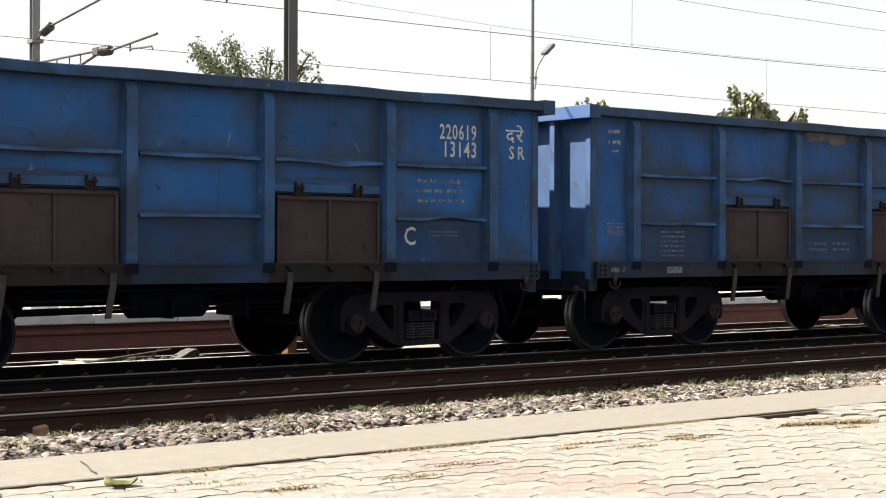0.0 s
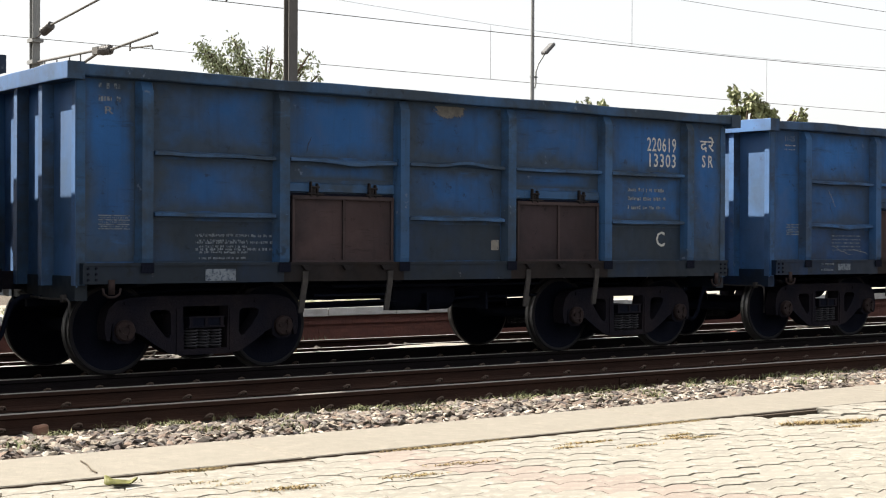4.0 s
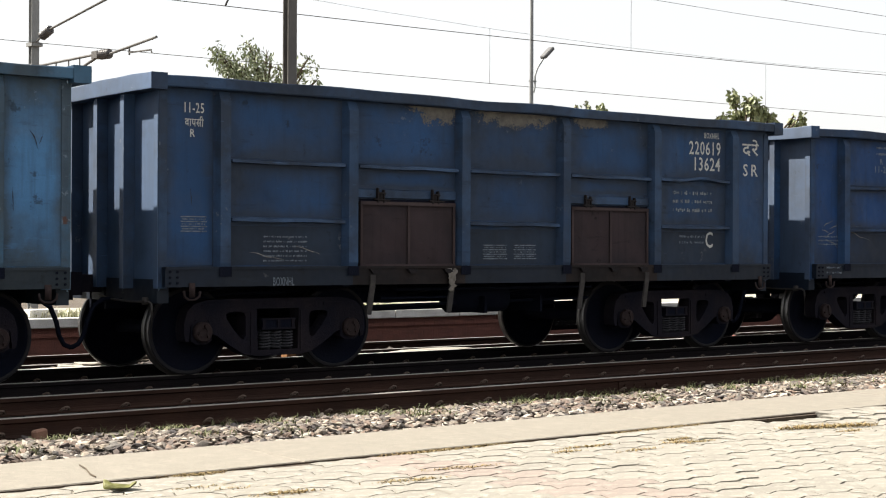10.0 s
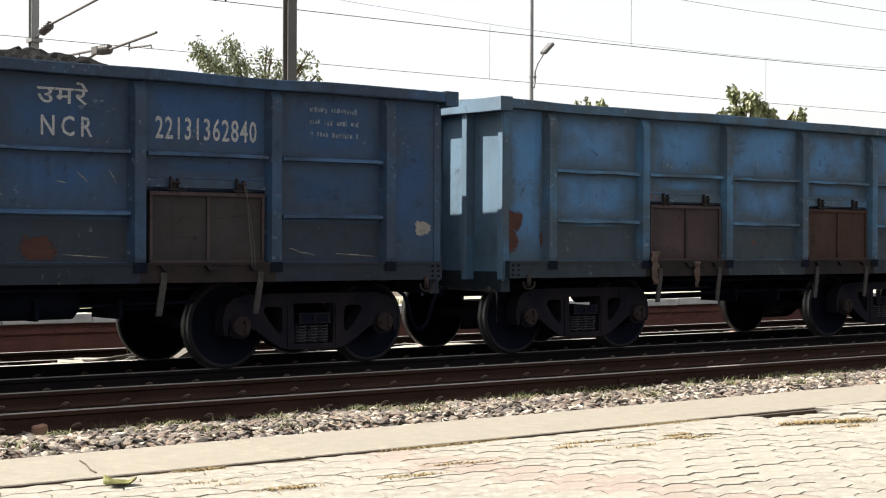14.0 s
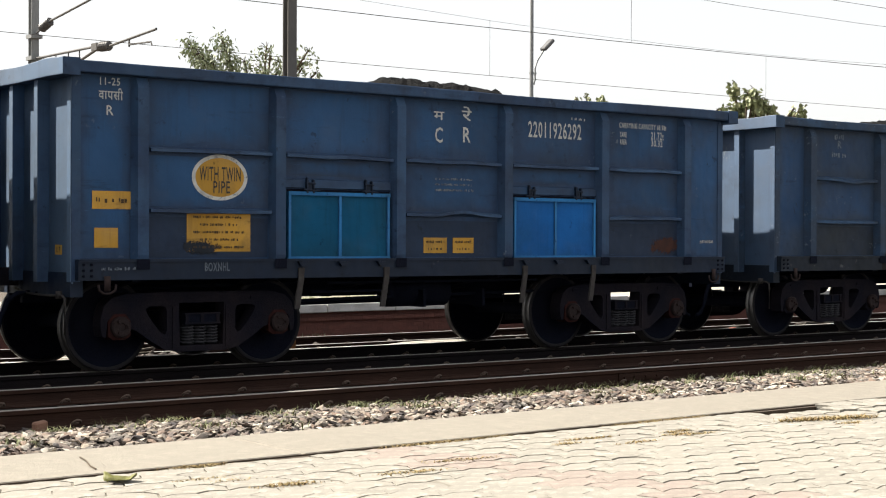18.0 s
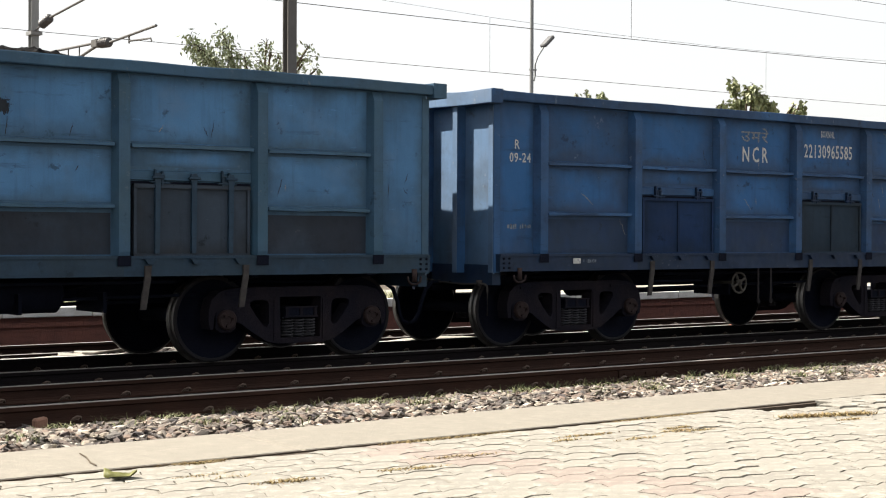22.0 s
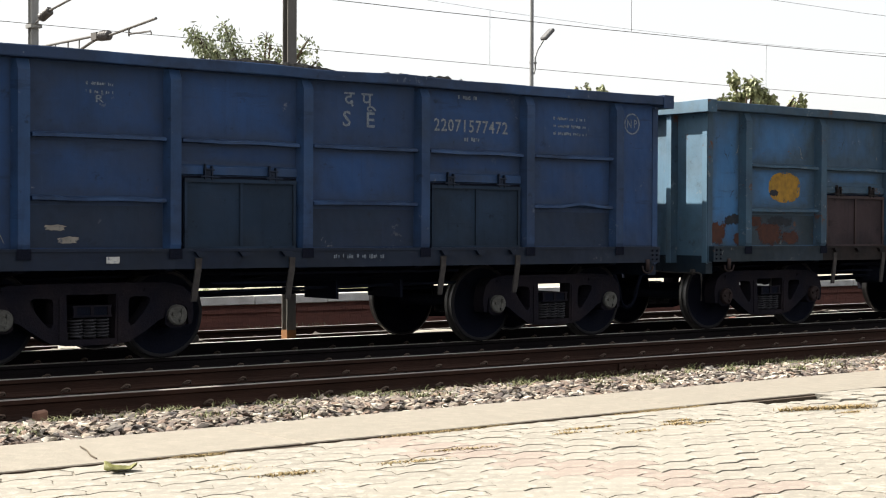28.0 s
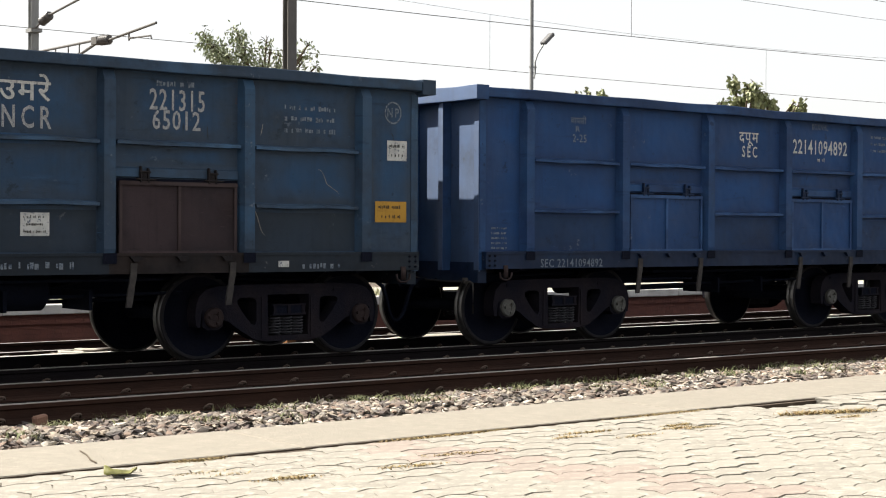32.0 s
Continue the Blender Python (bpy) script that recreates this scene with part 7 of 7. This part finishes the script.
def make_debris():
    def block(bm):
        prism(bm, [(-0.25, 0.0), (0.24, 0.0), (0.25, 0.15), (0.19, 0.195), (0.05, 0.16), (-0.16, 0.07), (-0.25, 0.035)], "y", -0.16, 0.16)
        bevelled(bm, 0.012)
    o = once("concrete_block", block, plain("grey_block_concrete", (0.125, 0.112, 0.098), (0.082, 0.074, 0.066), 6, 0.95), m=pose(10.48, 19.62, GROUND_Z, 0, 0, 4) @ Matrix.Diagonal((0.74, 0.8, 0.85, 1)))
    o.name = "concrete_block"
    tagged(o, "broken wedge of grey concrete beside the track", "block")
    wood = plain("weathered_wood", (0.15, 0.13, 0.105), (0.09, 0.075, 0.06), 9, 0.95)
    for p, q, w in (((8.5, 19.2, -0.20), (10.43, 19.95, -0.09), 0.020), ((8.9, 19.75, -0.19), (10.1, 19.8, -0.17), 0.016), ((9.76, 19.9, -0.21), (9.72, 19.9, -0.02), 0.013), ((10.0, 19.75, -0.21), (10.2, 19.85, -0.06), 0.014),
                    ((24.3, 19.6, -0.21), (24.9, 19.8, -0.06), 0.016), ((24.2, 19.7, -0.20), (25.2, 19.65, -0.15), 0.02), ((24.7, 19.75, -0.21), (24.6, 19.75, -0.02), 0.013), ((21.6, 19.4, -0.21), (22.4, 19.6, -0.17), 0.016)):
        o = once("stick", lambda bm: rod(bm, p, q, w, 6, w * 0.7), wood)
        o.name = "wooden_stick"
        tagged(o, "weathered stick lying on the ballast", "stick", "sticks")
    def sheet(bm):
        box(bm, -0.17, 0.17, -0.10, 0.10, 0, 0.045)
        bevelled(bm, 0.008)
    for x, y, a in ((9.0, 19.6, 8), (8.62, 19.3, -14), (25.3, 19.7, 5)):
        o = once("slab", sheet, FAR_PAVING, m=pose(x, y, GROUND_Z + 0.03, 4, 3, a))
        o.name = "broken_slab"
        tagged(o, "pale broken slab lying on the ballast", "slab", "broken slabs")
    v, f = rocks(60, (9.4, 10.9), (19.4, 19.85), lambda x, y: GROUND_Z + 0.01, 0.05, 21)
    tagged(new("rubble", pydata("rubble", v, f, BROWN_STONE)), "small brown rubble round the concrete block", "rubble", kind="stuff")
    def bottle(bm):
        box(bm, -0.12, 0.12, -0.05, 0.05, 0, 0.08)
        bevelled(bm, 0.02)
    o = once("red_wrapper", bottle, plain("red_plastic", (0.45, 0.10, 0.06), (0.38, 0.12, 0.08), 10, 0.5), m=pose(21.2, 18.7, GROUND_Z + 0.03, 0, 0, 20))
    o.name = "red_wrapper"
    tagged(o, "small red plastic wrapper on the ballast", "litter")


def make_far_platform_things():
    def block(bm):
        box(bm, -0.25, 0.25, -0.12, 0.12, 0.0, 0.15)
        bevelled(bm, 0.015)
    o = once("white_block", block, FAR_COPING, m=pose(9.9, 23.35, 0.289, 0, 0, 7))
    o.name = "concrete_block"
    tagged(o, "whitewashed concrete block on the opposite platform", "block")
    blades(2600, lambda rng: (rng.uniform(8.2, 17.5), 23.1 + abs(rng.normal(0, 0.5)), 0.29), 0.13, PALE_WEEDS, "grass", "pale green weeds along the opposite platform", 14, 0.008)
    blades(130, lambda rng: (rng.normal(14.2, 0.5), rng.uniform(22.55, 22.68), FAR_BED), 0.12, PALE_WEEDS, "grass", "weeds at the foot of the brick face", 15, 0.008)


make_debris()
make_far_platform()
make_far_platform_things()
make_masts()
make_wires()
make_lamp()


def leaves(rng, cs, mat, leaf, count):
    """Loose sprays of leaves round the clumps cs (middle, radius)."""
    verts, faces = [], []
    weights = np.array([r ** 2 for _, r in cs])
    for i in range(count):
        if i % 9 == 0:
            c, r = cs[rng.choice(len(cs), p=weights / weights.sum())]
            d = rng.normal(0, 1, 3)
            d /= np.linalg.norm(d)
            spray = c + Vector(d * r * rng.uniform(0.35, 1.05) * np.array((1, 1, 0.8)))
            hang = Vector(rng.normal(0, 1, 3)).normalized()
        p = spray + Vector(rng.normal(0, leaf * (0.9 if mat is FOLIAGE else 0.4), 3)) - Vector((0, 0, (i % 9) * leaf * 0.22))
        a = (hang * 0.7 + Vector(rng.normal(0, 0.4, 3)) + Vector((0, 0, -0.9))).normalized()
        b = a.cross(Vector(rng.normal(0, 1, 3))).normalized()
        n = a.cross(b)
        l, w = leaf * rng.uniform(0.7, 1.4), leaf * rng.uniform(*((0.16, 0.28) if mat is FOLIAGE else (0.36, 0.5)))
        base = len(verts)
        verts += [p, p + a * l * 0.45 + b * w + n * w * 0.3, p + a * l, p + a * l * 0.45 - b * w + n * w * 0.3]
        faces += [(base, base + 1, base + 2), (base, base + 2, base + 3)]
    return pydata("crown", verts, faces, mat)


ALONG = Vector((math.cos(radians(-33)), math.sin(radians(-33)), 0))


def make_tree(name, x, y, mat, leaf, count, seed, label, lobes, blown=()):
    """A tapered trunk with limbs and a crown of loose leaf sprays. lobes, blown: (across, height, radius) of the crown's clumps; the blown ones hang on a branch of their own."""
    rng = np.random.default_rng(seed)
    t = tagged(new(name), label, "tree", "trees behind the station")
    t.matrix_basis = pose(x, y, LOW_Z)
    def clumps(rows):
        return [(ALONG * a + Vector((rng.uniform(-0.15, 0.15), rng.uniform(-0.5, 0.5), h - LOW_Z)), r) for a, h, r in rows]
    cs, bs = clumps(lobes), clumps(blown)
    fork = Vector((0, 0, max(1.5, min(c.z for c, _ in cs) - 2.0)))
    def limbs(bm, rows):
        for c, r in rows:
            tube(bm, [fork, fork.lerp(c, 0.5) + Vector((0.1, 0, 0.15)), c], 0.04, 6)
            for _ in range(5):
                e = c + Vector(rng.normal(0, r * 0.6, 3))
                tube(bm, [c, c.lerp(e, 0.6) + Vector((0, 0, 0.05)), e], 0.013, 4)
    def wood(bm):
        tube(bm, [(0, 0, 0), (0.05, 0.05, fork.z * 0.5), fork], 0.16, 8)
        limbs(bm, cs)
    once("trunk", wood, BARK, t)
    part("crown", leaves(rng, cs, mat, leaf, count), None, t)
    if bs:
        branch = once("branch", lambda bm: limbs(bm, bs), BARK, t, label="branch tossed by the wind")
        part("crown", leaves(rng, bs, mat, leaf, count), None, branch)
        return branch
    return t


BRANCH = make_tree("tree", 29.7, 50.0, FOLIAGE, 0.19, 1150, 11, "feathery green tree with drooping leaves behind the station",
                   [(-0.30, 8.2, 0.30), (0.05, 7.95, 0.30), (0.75, 8.74, 0.26), (0.50, 8.3, 0.32), (0.9, 8.2, 0.34), (1.45, 8.45, 0.20), (1.85, 8.62, 0.16), (2.05, 8.2, 0.16), (1.7, 7.9, 0.24), (2.25, 7.8, 0.15), (-1.2, 7.6, 0.5), (0.4, 7.5, 0.6)],
                   [(-1.90, 8.95, 0.16), (-1.55, 8.78, 0.22), (-1.02, 9.10, 0.18), (-1.60, 8.45, 0.24), (-1.15, 8.50, 0.28), (-0.75, 8.75, 0.20), (-0.62, 8.3, 0.26), (-1.3, 8.1, 0.26)])
make_tree("tree", 45.6, 40.0, BROADLEAF, 0.21, 3400, 12, "broad-leaved green tree with stacked clumps behind the station",
          [(0.26, 7.62, 0.17), (0.42, 7.36, 0.18), (0.18, 7.22, 0.18), (0.48, 7.00, 0.22), (0.20, 6.82, 0.20), (1.12, 6.92, 0.11), (1.18, 6.70, 0.17), (1.38, 6.56, 0.14), (1.00, 6.58, 0.14), (2.30, 6.66, 0.08), (2.54, 6.70, 0.08), (2.42, 6.50, 0.08), (-0.20, 6.66, 0.17), (-0.55, 6.56, 0.13), (-0.85, 6.50, 0.09), (0.5, 5.9, 0.4), (1.4, 5.8, 0.4), (2.5, 6.0, 0.2), (-0.5, 6.0, 0.3)])
make_tree("tree", 37.7, 40.0, BROADLEAF, 0.15, 300, 13, "small broad-leaved tree top behind the station",
          [(0.02, 6.66, 0.09), (0.14, 6.58, 0.10), (-0.12, 6.56, 0.10), (0.0, 6.40, 0.12)])
make_pavers()


# ---- what moves ----
def motions():
    steps = [i * 0.5 for i in range(65)]
    for k, w in WAGONS.items():
        rows = [(t, pose(travel(t) + OFFSETS[k] - k * PITCH_LEN, TRAIN_Y, 0)) for t in steps]
        walk(w, rows)
        if k in LOADS:
            walk(LOADS[k], rows)
    # the wind pushes the branch along: seconds, metres
    sway = ((0, -0.25), (2, -0.29), (3.5, -0.1), (5, -0.05), (6, 0.0), (7, 0.45), (8, 0.48), (10, 0.52), (11, 0.2), (12, -0.1), (13, -0.16), (15, -0.3), (17, -0.48), (18, -0.52), (20, -0.38), (22, -0.45), (24, -0.6), (25, -0.32), (28, -0.38), (29.5, -0.2), (31, 0.0), (32, 0.05))
    walk(BRANCH, [(t, Matrix.Translation(ALONG * d) @ pose(0, 0, -0.06 * abs(d))) for t, d in sway])
    turns = [min(32.0, i * 2 / 15) for i in range(241)]
    spin = [(t, pose(0, 0, 0, 0, math.degrees(travel(t) / 0.5) % 360, 0)) for t in turns]
    for w in WHEELSETS:
        at = w.matrix_basis.translation.copy()
        walk(w, [(t, Matrix.Translation(at) @ m) for t, m in spin])


OFFSETS = {-1: -0.048, 0: 0.014, 1: 0.034, 2: 0.059, 3: 0.083, 4: 0.076, 5: 0.071, 6: -0.087, 7: -0.089, 8: -0.125, 9: -0.085, 10: -0.096, 11: -0.129, 12: -0.098}
motions()
